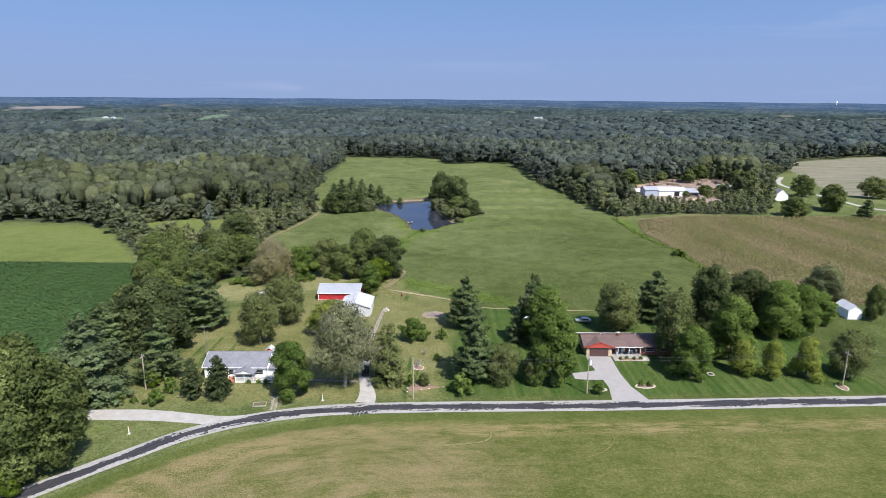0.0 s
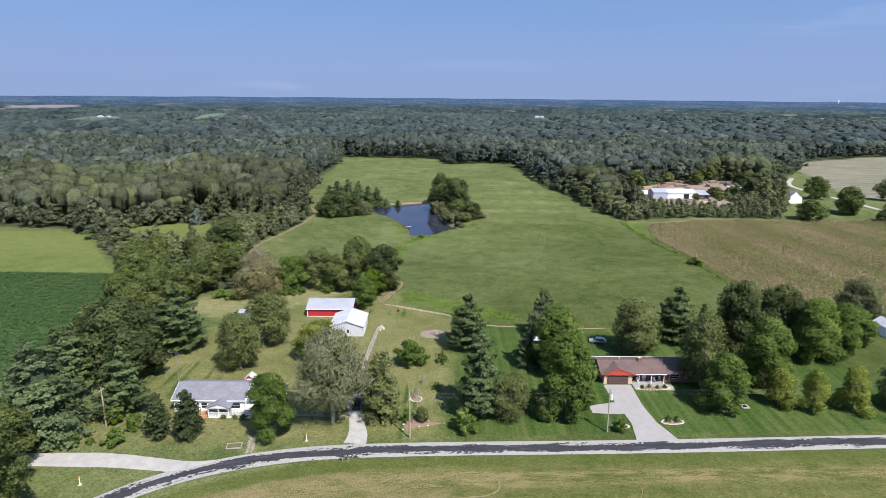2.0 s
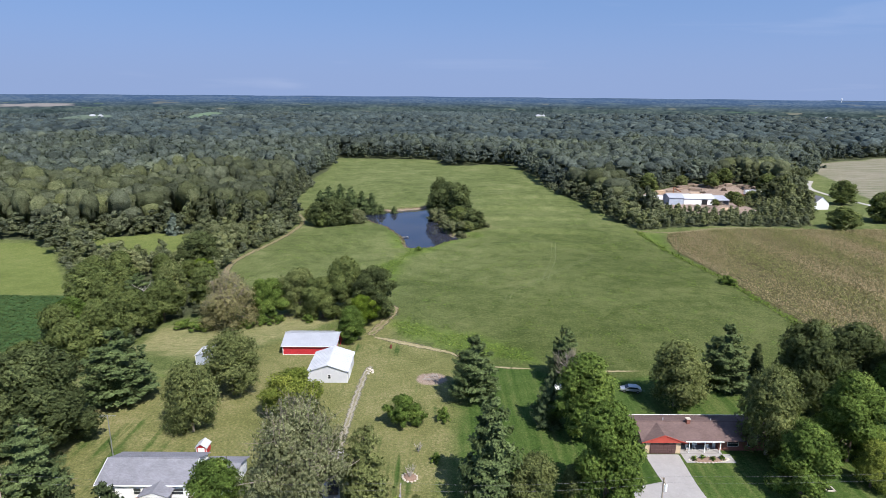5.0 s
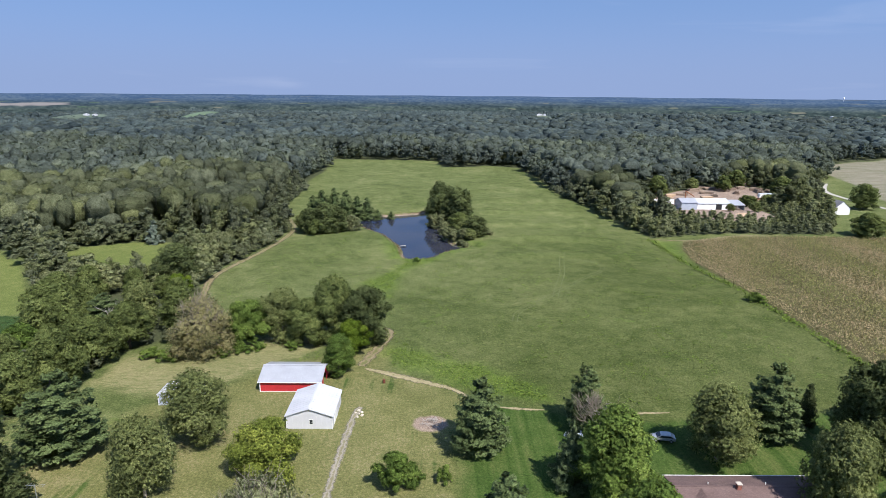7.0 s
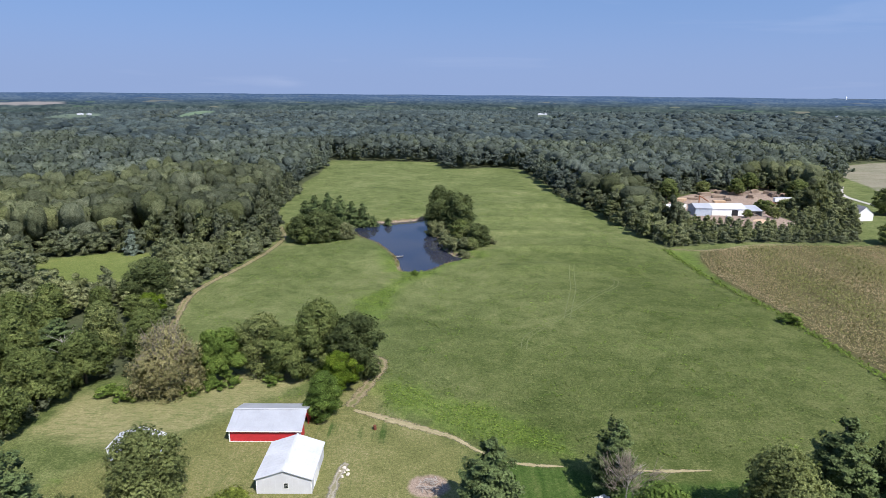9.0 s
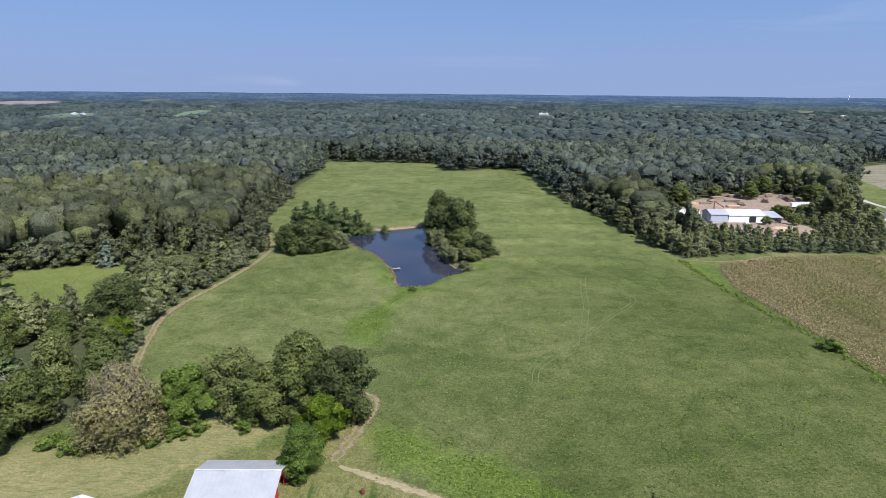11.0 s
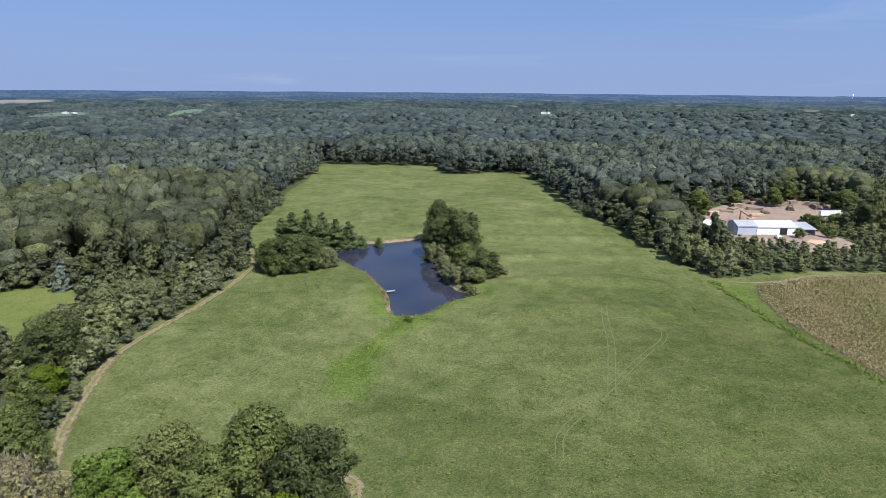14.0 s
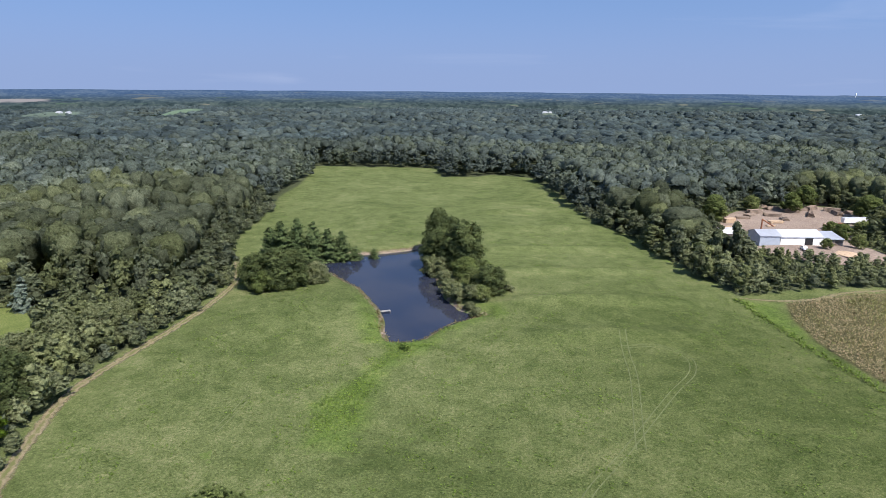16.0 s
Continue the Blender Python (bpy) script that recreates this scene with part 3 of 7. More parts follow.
ribbon("parking_pad", [(32.6, 137.8), (36, 138.0), (40, 138.6)], 4.0, M_CONCRETE, 0.08, "concrete parking spur beside the driveway", "driveway", [3.2, 4.6, 5.4])
ribbon("gravel_drive", [(-16.2, 124.0), (-16.0, 127), (-17.0, 133), (-18.5, 140), (-19, 150)], 2.6, M_GRAVEL, 0.06, "gravel drive under the big silver maple", "driveway", [4.4, 3.2, 2.8, 2.6, 2.4])
ribbon("garden_track", [(-18.9, 150), (-18.5, 166.6), (-18.1, 177.8), (-17.5, 184), (-16.8, 186)], 2.0, M_DRIVE, 0.05, "pale worn wheel track across the lawn", "track")
ribbon("house_path", [(-16.8, 134), (-24, 134.5), (-31, 134.8)], 1.6, M_DRIVE, 0.05, "gravel path leading to the white house", "path")
ribbon("verge_drive", [(-35.5, 120.6), (-36.0, 124), (-36.6, 127)], 2.6, M_DRIVE, 0.05, "worn gravel pull-off at the road's edge", "driveway")
ribbon("farm_track", [(-19.5, 207), (-18.4, 211), (-16.4, 218.8), (-14.4, 227), (-16, 233), (-24, 236), (-40, 238), (-56, 235), (-68, 234)] + LANE[0:9], 3.7, M_TRACK, 0.06, "two-wheel dirt track along the wood's edge", "track")
ribbon("field_edge_track", [(-18.2, 205.6), (-13.7, 203.4), (-6.2, 199.5), (-1.1, 196.8), (2.9, 194.4), (6.5, 190.5), (9, 188.8)], 2.6, M_STRAWSTRIP, 0.05, "straw-coloured mown strip at the pasture's edge", "track", [1.6, 2.8, 3.4, 3.0, 2.4, 1.6, 0.6])
for strip in ([(12, 186.4), (17, 185.6), (22, 185.2)], [(34, 184.2), (40, 184.0), (48, 184.3)]):
    ribbon("field_edge_track", strip, 1.6, M_STRAWSTRIP, 0.05, "patch of dry mown grass at the pasture's edge", "track", [0.5, 1.6, 0.5])
ribbon("far_lane", [(303, 372), (281, 392), (276, 420), (281, 484), (286, 520), (310, 560)], 4.0, M_GRAVEL, 0.08, "pale farm lane beyond the cornfield", "road")
ribbon("corn_headland", [(103, 359), (115, 356.5), (128, 357.5), (145, 364), (180, 368.5)], 2.2, M_TRACK, 0.06, "bare headland strip behind the corn", "track", [1.5, 2.8, 2.2, 1.2])

# ---- plants ----
def unit(v):
    return v / np.maximum(np.linalg.norm(v, axis=-1, keepdims=True), 1e-6)


def leaf_cards(rng, c, n, size, out=None, soft=0.7):
    """Leaf sprays at the points c, facing n: two loose pointed leaves each. They catch the light as the clump's surface, out, does."""
    m = len(c)
    out = np.repeat(n if out is None else out, 2, 0)
    c, n = np.repeat(c, 2, 0), np.repeat(n, 2, 0)
    t = unit(np.cross(n, rng.normal(size=(2 * m, 3))))
    b = np.cross(n, t)
    s = size * rng.uniform(0.6, 1.35, (2 * m, 1))
    c = c + (t * rng.normal(0, 0.32, (2 * m, 1)) + b * rng.normal(0, 0.32, (2 * m, 1))) * size
    v = np.stack([c - t * s * 0.55 - b * s * 0.36, c + t * s * 0.62 + n * s * rng.normal(0, 0.15, (2 * m, 1)), c - t * s * 0.25 + b * s * 0.5], 1)
    return v.reshape(-1, 3), np.arange(6 * m).reshape(2 * m, 3), np.repeat(unit(out * soft + n * (1 - soft)), 3, 0)


def ico(level):
    bm = bmesh.new()
    bmesh.ops.create_icosphere(bm, subdivisions=level, radius=1)
    v = np.array([x.co[:] for x in bm.verts])
    f = np.array([[x.index for x in q.verts] for q in bm.faces])
    bm.free()
    return v, f


ICO1, ICO2 = ico(1), ico(2)


def join(pieces):
    """Verts, faces, tints and normals of several pieces in one."""
    vs, fs, ts, ns, k = [], [], [], [], 0
    for v, f, t, n in pieces:
        vs.append(v)
        fs.extend((f + k).tolist())
        ts.append(np.broadcast_to(t, (len(f),)))
        ns.append(n)
        k += len(v)
    return np.concatenate(vs), fs, np.concatenate(ts), np.concatenate(ns)


def broad_crown(rng, h, r, lumps, leaves, size, low=0.2, cores=ICO1, loose=0.0, cone=0.0, spread=(0.72, 1.26), jitter=0.6, core=0.64, up=0.0, bare=0.0):
    """A crown of leafy clumps of unlike size round an uneven, lopsided ellipsoid. up: how far the sprays stand upright."""
    half = h * (1 - low) / 2
    u = (np.arange(lumps) + rng.uniform(0.1, 0.9, lumps)) / lumps
    rad = rng.uniform(0.17, 0.36, lumps) * min(r, h * 0.4)
    a = np.arange(lumps) * 2.4 + rng.normal(0, 0.45, lumps)
    wide = (1 - u**2.4) ** 0.55 * (0.76 + 0.24 * np.clip(u / 0.3, 0, 1))
    wide = wide * (1 - cone) + cone * (1 - u) ** 0.7 * (0.8 + 0.2 * np.clip(u / 0.15, 0, 1))
    bulge = 1 + 0.13 * np.sin(2 * a + rng.uniform(0, 6.28)) + 0.10 * np.sin(3 * a + 5 * u + rng.uniform(0, 6.28))
    away = rng.uniform(0.45, 0.86, lumps)
    out = r * wide * away * bulge
    rad = rad * (1.25 - 0.45 * away)
    base = max(low, 0.0) * h + 0.12 * min(r, h * 0.4)
    c = np.stack([out * np.cos(a), out * np.sin(a), base + (h - base - rad * 0.9) * u**0.9], -1)
    c[0], rad[0] = (0, 0, h * 0.42), 0.5 * min(r, half)
    c[lumps // 2], rad[lumps // 2] = (0, 0, h * 0.62), 0.42 * min(r, half)
    c[-1, :2] *= 0.3
    tone = np.clip(rng.normal(0.5, 0.17, lumps), 0, 1)
    pick = rng.choice(lumps, leaves, p=rad**2 / (rad**2).sum())
    n = unit(rng.normal(size=(leaves, 3)) + [0, 0, 0.25])
    p = c[pick] + n * rad[pick][:, None] * rng.uniform(spread[0], spread[1] + loose, (leaves, 1)) * [1, 1, 0.86]
    buried = np.zeros(leaves, bool)
    for i in range(lumps):
        buried |= (pick != i) & (np.linalg.norm(p - c[i], axis=1) < rad[i] * 0.8)
    buried |= rng.random(leaves) < bare * np.clip((p[:, 2] / h - 0.42) / 0.2, 0, 1)
    p, n, pick = p[~buried], n[~buried], pick[~buried]
    mid = np.array([0, 0, base + 0.35 * (h - base)])
    swell = unit((p - mid) / [r, r, half])
    face = unit(n + rng.normal(size=n.shape) * jitter + [0, 0, 0.3])
    if up:
        side = unit(swell * [1, 1, 0] + rng.normal(size=n.shape) * 0.5)
        face = unit(face * (1 - up) + side * up)
    v, f, nv = leaf_cards(rng, p, face, size, unit(n * 0.7 + swell * 0.45), 0.5)
    pieces = [(v, f, np.repeat(np.clip(tone[pick] + rng.normal(0, 0.1, len(pick)), 0, 1), 2), nv)]
    for i in range(lumps):
        if bare > 0.4 and c[i, 2] > 0.62 * h:
            continue
        jig = 1 + rng.normal(0, 0.17, (len(cores[0]), 1))
        # cores take a darker tint, painted shade behind the leaf sprays
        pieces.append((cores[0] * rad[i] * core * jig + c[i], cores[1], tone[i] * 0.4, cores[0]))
    return join(pieces), c, rad


def conifer_crown(rng, h, r, tiers, per, size, low=0.1, bend=0.85, droop=0.1, clump=7, tuft=0.0, fan=0.0):
    """Whorls of boughs that shorten towards the top; tuft: size of the needle tufts that boughs carry, as a share of the radius."""
    pts, nor, tone, way = [], [], [], []
    for i in range(tiers):
        u = (i + 0.5) / tiers
        z = h * (low + (1 - low) * u**0.92)
        reach = r * max(0.06, (1 - u) ** bend) * (0.85 if u < 0.1 else 1.0)
        for j in range(max(4, int(per * (1 - u) + 3))):
            a = rng.uniform(0, 6.283)
            l = reach * rng.uniform(0.62, 1.12)
            t = np.clip(rng.normal(0.5, 0.17), 0, 1)
            m = max(6, int(clump * (0.35 + l / r)))
            out = np.array([math.cos(a), math.sin(a), 0])
            if fan:
                s = rng.uniform(0.12, 1.0, m) ** 0.75
                side = np.array([-out[1], out[0], 0])
                w = rng.normal(0, 1, m) * fan * l * (0.35 + s) * (1.15 - s)
                q = out * (s * l)[:, None] + side * w[:, None]
                q[:, 2] += z - droop * l * s + 0.16 * l * s**2.5 + rng.normal(0, 0.012 * h, m) - 0.15 * np.abs(w)
                face = unit(out * 0.35 + np.array([0, 0, 0.9]) + rng.normal(size=(m, 3)) * 0.45)
            elif tuft:
                k = max(2, int(4 * l / r + 1))
                s = (0.35 + 0.65 * (rng.integers(0, k, m) + 1) / k)
                n = unit(rng.normal(size=(m, 3)) + [0, 0, 0.35])
                q = out * (s * l)[:, None] + n * np.array([1, 1, 0.55]) * r * tuft * rng.uniform(0.7, 1.15, (m, 1))
                q[:, 2] += z - droop * l * s + rng.normal(0, 0.02 * h) + 0.1 * l * s**2
                face = unit(n + rng.normal(size=(m, 3)) * 0.4 + [0, 0, 0.25])
            else:
                s = rng.uniform(0.2, 1.0, m) ** 0.7
                q = out * (s * l)[:, None] + [0, 0, z]
                q[:, 2] += -droop * l * s + 0.08 * l * s**3 + rng.normal(0, 0.1 * size, m)
                q += rng.normal(0, 0.16 * (0.4 + l / r), (m, 3)) * r * 0.25
                face = unit(out * 0.55 + np.array([0, 0, 0.75]) + rng.normal(size=(m, 3)) * 0.4)
            pts.append(q)
            nor.append(face)
            way.append(np.tile(unit(out * 0.75 + np.array([0, 0, 0.55])), (m, 1)))
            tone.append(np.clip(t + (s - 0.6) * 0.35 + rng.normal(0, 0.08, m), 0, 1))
    p, n = np.concatenate(pts), np.concatenate(nor)
    v, f, nv = leaf_cards(rng, p, n, size, np.concatenate(way), 0.65)
    core = ICO2[0].copy()
    u = (core[:, 2:] + 1) / 2
    flat = np.maximum(0.3, np.sqrt(1 - (2 * u - 1) ** 2 + 0.02))
    core = np.hstack([core[:, :2] / flat * r * 0.42 * (1.02 - u) ** (bend * 0.9) * (1 + rng.normal(0, 0.15, (len(core), 1))), h * (low + 0.02 + (0.86 - low) * u)])
    # the core has the darkest tint, as painted shade within the boughs
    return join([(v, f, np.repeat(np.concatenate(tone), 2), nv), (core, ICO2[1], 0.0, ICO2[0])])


def tube(points, radii, sides=7):
    p = np.array(points, float)
    v, f = [], []
    for i, q in enumerate(p):
        d = unit(p[min(i + 1, len(p) - 1)] - p[max(i - 1, 0)])
        a = unit(np.cross(d, [0.31, 0.95, 0.05]))
        b = np.cross(d, a)
        for k in range(sides):
            w = 2 * math.pi * k / sides
            v.append(q + (a * math.cos(w) + b * math.sin(w)) * radii[i])
    for i in range(len(p) - 1):
        for k in range(sides):
            f.append([i * sides + k, i * sides + (k + 1) % sides, (i + 1) * sides + (k + 1) % sides, (i + 1) * sides + k])
    f.append(list(range((len(p) - 1) * sides, len(p) * sides)))
    return np.array(v), f


def trunk_mesh(rng, h, r, targets, lean=0.02):
    vs, fs, k = [], [], 0
    base = 0.035 * h * 0.55
    stem = [(0, 0, -0.4), (0, 0, 0.1), (lean * h * 0.3, 0, h * 0.2), (lean * h, 0, h * 0.5), (lean * h, 0.01 * h, h * 0.8)]
    lines = [(stem, [base * 1.5, base * 1.15, base * 0.85, base * 0.55, base * 0.15])]
    for c in targets:
        s = np.array([lean * h * 0.5, 0, h * rng.uniform(0.2, 0.42)])
        lines.append(([s, s * 0.45 + np.array(c) * 0.55 + [0, 0, -0.02 * h], c], [base * 0.5, base * 0.3, base * 0.08]))
    for pts, rad in lines:
        v, f = tube(pts, rad)
        vs.append(v)
        fs.extend([[i + k for i in q] for q in f])
        k += len(v)
    return np.concatenate(vs), fs


def fitted(built, h, r):
    """The crown brought to its full height and spread."""
    v, f, t, n = built
    reach = np.percentile(np.hypot(v[:, 0], v[:, 1]), 98)
    return np.stack([v[:, 0] * r / reach, v[:, 1] * r / reach, v[:, 2] * h / v[:, 2].max()], -1), f, t, n


def soft_normals(me, n):
    """Normals of a leafy mesh, one for each point."""
    me.attributes.new("custom_normal", "FLOAT_VECTOR", "POINT").data.foreach_set("vector", np.asarray(n, np.float32).ravel())
    me.update()


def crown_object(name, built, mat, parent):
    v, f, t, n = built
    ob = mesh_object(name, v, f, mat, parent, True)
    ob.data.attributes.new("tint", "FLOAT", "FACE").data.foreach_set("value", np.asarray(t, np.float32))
    soft_normals(ob.data, n)
    return ob


# kind: name, label, leaf material, bark, form, typical height and radius, settings
KINDS = {
    "oak": ("oak_tree", "broad dark green oak in full leaf", "oak", M_BARK, "broad", 17, 6.5, dict(lumps=40, leaves=13804, size=0.4, low=0.02)),
    "dark_oak": ("oak_tree", "dense dark green oak with a full crown", "dark_oak", M_BARK, "broad", 17, 6.5, dict(lumps=52, leaves=14500, size=0.4, low=0.0)),
    "maple": ("maple_tree", "dense deep green maple with a rounded crown", "maple", M_BARK, "broad", 16, 5.6, dict(lumps=37, leaves=13311, size=0.36, low=-0.02, cone=0.25)),
    "linden": ("linden_tree", "fresh green linden with a full crown", "linden", M_BARK, "broad", 17, 6.2, dict(lumps=35, leaves=12818, size=0.37, low=0.0, cone=0.55)),
    "ash": ("ash_tree", "olive green ash tree with a loose crown", "ash", M_BARK_PALE, "broad", 14, 5.6, dict(lumps=40, leaves=10353, size=0.34, low=0.05, loose=0.25)),
    "willow": ("willow_tree", "pale grey-green willow with a billowing crown", "willow", M_BARK_PALE, "broad", 12, 6, dict(lumps=44, leaves=11000, size=0.36, low=0.02, loose=0.1)),
    "silver": ("silver_maple", "large silver maple with pale grey-green leaves", "silver", M_BARK_PALE, "broad", 20.7, 8.2, dict(lumps=59, leaves=20213, size=0.36, low=0.2, loose=0.35, up=0.55, limbs=30, bare=0.2, twigs=320)),
    "lime": ("black_locust", "bright yellow-green locust tree", "lime", M_BARK, "broad", 9.6, 5, dict(lumps=29, leaves=8874, size=0.32, low=0.08)),
    "lime_dark": ("mulberry_tree", "medium green mulberry at the wood's edge", "linden", M_BARK, "broad", 12.5, 4.6, dict(lumps=27, leaves=8381, size=0.36, low=0.06)),
    "brown": ("browning_tree", "large drought-browned tree with tan leaves", "brown", M_BARK_PALE, "broad", 16.5, 8.4, dict(lumps=48, leaves=14790, size=0.36, low=0.0, loose=0.4, up=0.4, limbs=40, bare=0.42, twigs=520)),
    "scrub_oak": ("scrub_oak", "bushy dark green oak with a low crown", "oak", M_BARK, "broad", 13, 6.2, dict(lumps=32, leaves=10353, size=0.39, low=0.02)),
    "willow_oak": ("pear_tree", "yellowing olive pear tree on the lawn", "young", M_BARK, "broad", 10.6, 6.2, dict(lumps=32, leaves=10353, size=0.31, low=0.02, loose=0.2)),
    "young": ("young_tree", "young yellow-green tree on the lawn", "young", M_BARK, "broad", 10.5, 3.6, dict(lumps=29, leaves=7395, size=0.27, low=0.02, loose=0.25, cone=0.9)),
    "round_tree": ("crab_apple", "small round dark green crab apple tree", "maple", M_BARK, "broad", 6.9, 4.1, dict(lumps=24, leaves=6902, size=0.27, low=0.06)),
    "shrub": ("shrub", "rounded leafy green shrub", "linden", M_BARK, "broad", 3.6, 2.6, dict(lumps=18, leaves=1900, size=0.28, low=-0.05)),
    "willow_bush": ("willow_bush", "bushy olive-green willow overhanging the pond", "willow", M_BARK, "broad", 3.6, 2.6, dict(lumps=20, leaves=2400, size=0.28, low=-0.05, loose=0.2)),
    "yew": ("hemlock_tree", "tall drooping dull green evergreen", "ash", M_BARK, "cone", 14.9, 4.2, dict(tiers=20, per=10, size=0.39, low=0.03, bend=0.4, droop=0.25, clump=36, tuft=0.2)),
    "pine": ("pine_tree", "dark green pine with layered boughs", "pine", M_BARK, "cone", 15.5, 5.4, dict(tiers=14, per=11, size=0.37, low=0.05, bend=0.48, droop=-0.06, clump=81, fan=0.32)),
    "spruce": ("spruce_tree", "grey-green spruce with drooping boughs", "spruce", M_BARK, "cone", 19, 8.5, dict(tiers=15, per=13, size=0.39, low=0.03, bend=0.72, droop=0.16, clump=98, fan=0.22)),
    "blue_spruce": ("blue_spruce", "pale blue spruce among the woodland trees", "blue", M_BARK, "cone", 11.4, 3.9, dict(tiers=14, per=8, size=0.55, low=0.02, bend=0.85, droop=0.15, clump=12)),
    "cedar": ("cedar_tree", "dense dark conical cedar", "cedar", M_BARK, "cone", 10, 2.7, dict(tiers=22, per=9, size=0.28, low=0.01, bend=0.6, droop=-0.2, clump=30, tuft=0.2)),
}
PROTO, COUNT = {}, {}


def twig_object(rng, h, r, c, rad, count, parent):
    """Fine bare twigs that fan out of the upper crown."""
    vs, fs, k = [], [], 0
    high = np.nonzero(c[:, 2] > 0.4 * h)[0]
    for _ in range(count):
        i = rng.choice(high)
        way = unit(c[i] - [0, 0, 0.32 * h] + rng.normal(0, 0.16 * h, 3))
        a = c[i] + rng.normal(0, 0.35, 3) * rad[i]
        b = a + way * rad[i] * rng.uniform(0.7, 1.35) + rng.normal(0, 0.12, 3) * rad[i]
        v, f = tube([a - way * rad[i] * 0.6, a, b], [0.06, 0.045, 0.014], 3)
        vs.append(v)
        fs.extend([[j + k for j in q] for q in f])
        k += len(v)
    return mesh_object("bare_crown", np.concatenate(vs), fs, M_TWIG, parent, True)


def make_tree(kind, variant, lite=0):
    name, label, leaf, bark, form, h, r, opts = KINDS[kind]
    if lite:
        opts = dict(opts, size=opts["size"] * (1, 1.35, 1.75)[lite])
        for key in ("leaves", "clump"):
            if key in opts:
                opts[key] = int(opts[key] * (1, 0.5, 0.32)[lite])
    rng = np.random.default_rng(1000 * variant + sorted(KINDS).index(kind) * 17 + 5)
    ob = new(name)
    if form == "broad":
        limbs = opts.get("limbs", 8)
        built, c, rad = broad_crown(rng, h, r, **{k: q for k, q in opts.items() if k not in ("limbs", "twigs")})
        tips = c + unit(c - [0, 0, 0.3 * h]) * rad[:, None] * (1.15 if limbs > 20 else 0.3)
        v, f = trunk_mesh(rng, h, r, [tuple(q) for q in tips[2 : 2 + limbs]])
        if "twigs" in opts:
            twig_object(rng, h, r, c, rad, opts["twigs"], ob)
    else:
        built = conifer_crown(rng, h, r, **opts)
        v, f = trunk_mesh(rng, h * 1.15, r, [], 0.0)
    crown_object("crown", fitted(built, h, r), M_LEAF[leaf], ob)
    mesh_object("trunk", v, f, bark, ob, True)
    return tagged(ob, label, "shrub" if kind == "shrub" else "tree", "trees and shrubs of the farm")


def plant(kind, x, y, h, r, label="", half=False):
    n = COUNT[kind] = COUNT.get(kind, -1) + 1
    variant = n % (1 if kind in ("silver", "brown", "lime", "yew", "blue_spruce", "willow_oak") else 3)
    rng = random.Random(n * 31 + len(kind))
    m = Matrix.LocRotScale((x, y, float(relief(x, y))), Euler((0, 0, rng.uniform(0, 6.28))), (r / KINDS[kind][6], r / KINDS[kind][6], h / KINDS[kind][5]))
    lite = (1 if abs(x) < 110 else 2) if y > 275 else int(half)
    if (kind, variant, lite) not in PROTO:
        ob = PROTO[kind, variant, lite] = make_tree(kind, variant, lite)
        ob.matrix_basis = m
    else:
        src = PROTO[kind, variant, lite]
        ob = copy_thing(src, m @ Matrix.Diagonal((*[1 / s for s in src.scale], 1)))
    if label:
        ob["label"] = label
    return ob


# trees and shrubs, each at its own place: kind, place, height, crown radius
plant("cedar", -54.8, 125.9, 9.6, 2.5)
plant("cedar", -48.8, 125.8, 10.6, 2.9)
plant("maple", -33.1, 127.2, 13.3, 4.8)
plant("silver", -21.7, 132.1, 20.7, 8.3)
plant("yew", -11.7, 133.4, 14.9, 4.0)
plant("round_tree", -7.2, 158.9, 6.9, 4.1)
plant("shrub", 0.8, 160.8, 3.3, 1.7)
plant("ash", -48.6, 156.5, 15.2, 5.6, "dense ovoid dark green tree behind the white house")
plant("ash", -46.2, 173.5, 14.8, 7.4)
plant("pine", -68.9, 167.9, 16.9, 7.4)
plant("dark_oak", -75.1, 151.4, 20.3, 10.0)
plant("pine", -65.9, 134.5, 15.8, 5.4)
plant("spruce", -78.2, 126.7, 19.7, 9.4)
plant("pine", -82.4, 144.5, 16.5, 6.3)
plant("oak", -72.3, 98.2, 26.5, 9.3)
plant("oak", -76.1, 95.6, 29.0, 9.6)
plant("oak", -75.9, 112.4, 14.8, 6.2)
plant("lime", -72.5, 92.0, 6.1, 3.9)
plant("lime", -66.3, 131.0, 4.2, 2.0, "small yellowing tree beside the utility pole")
plant("shrub", -61.1, 128.6, 3.7, 2.1)
plant("shrub", -62.1, 123.6, 3.3, 2.5)
plant("shrub", -70.2, 123.5, 2.7, 1.4)
plant("willow_oak", -30.5, 162.9, 10.6, 6.4)
plant("maple", -24.2, 202.5, 10.2, 4.3)
plant("lime", -22.3, 214.7, 9.6, 5.0)
plant("dark_oak", -20.0, 222.1, 16.5, 6.8)
plant("oak", -28.6, 225.0, 18.8, 7.0)
plant("scrub_oak", -35.4, 222.0, 13.0, 6.3)
plant("ash", -43.0, 225.5, 15.0, 7.2, "drooping olive-green tree with pale bare limbs")
plant("lime_dark", -50.4, 222.4, 12.3, 5.6)
for x, y, h, r in ((-67.5, 209.5, 3.0, 3.2), (-55.5, 213.5, 2.6, 3.0), (-51.5, 215.5, 2.8, 2.8), (-47.5, 217.5, 2.2, 2.6), (-39.0, 218.5, 2.4, 2.6), (-73.0, 212.0, 2.6, 3.0)):
    plant("shrub", x, y, h, r, "rank green undergrowth at the foot of the trees")
plant("brown", -60.3, 213.2, 16.5, 8.4)
plant("lime_dark", -53.0, 219.7, 12.8, 4.0)
plant("pine", 7.2, 169.8, 15.2, 5.4)
plant("pine", 8.7, 135.8, 19.4, 5.3)
plant("ash", 15.3, 134.0, 10.4, 4.2)
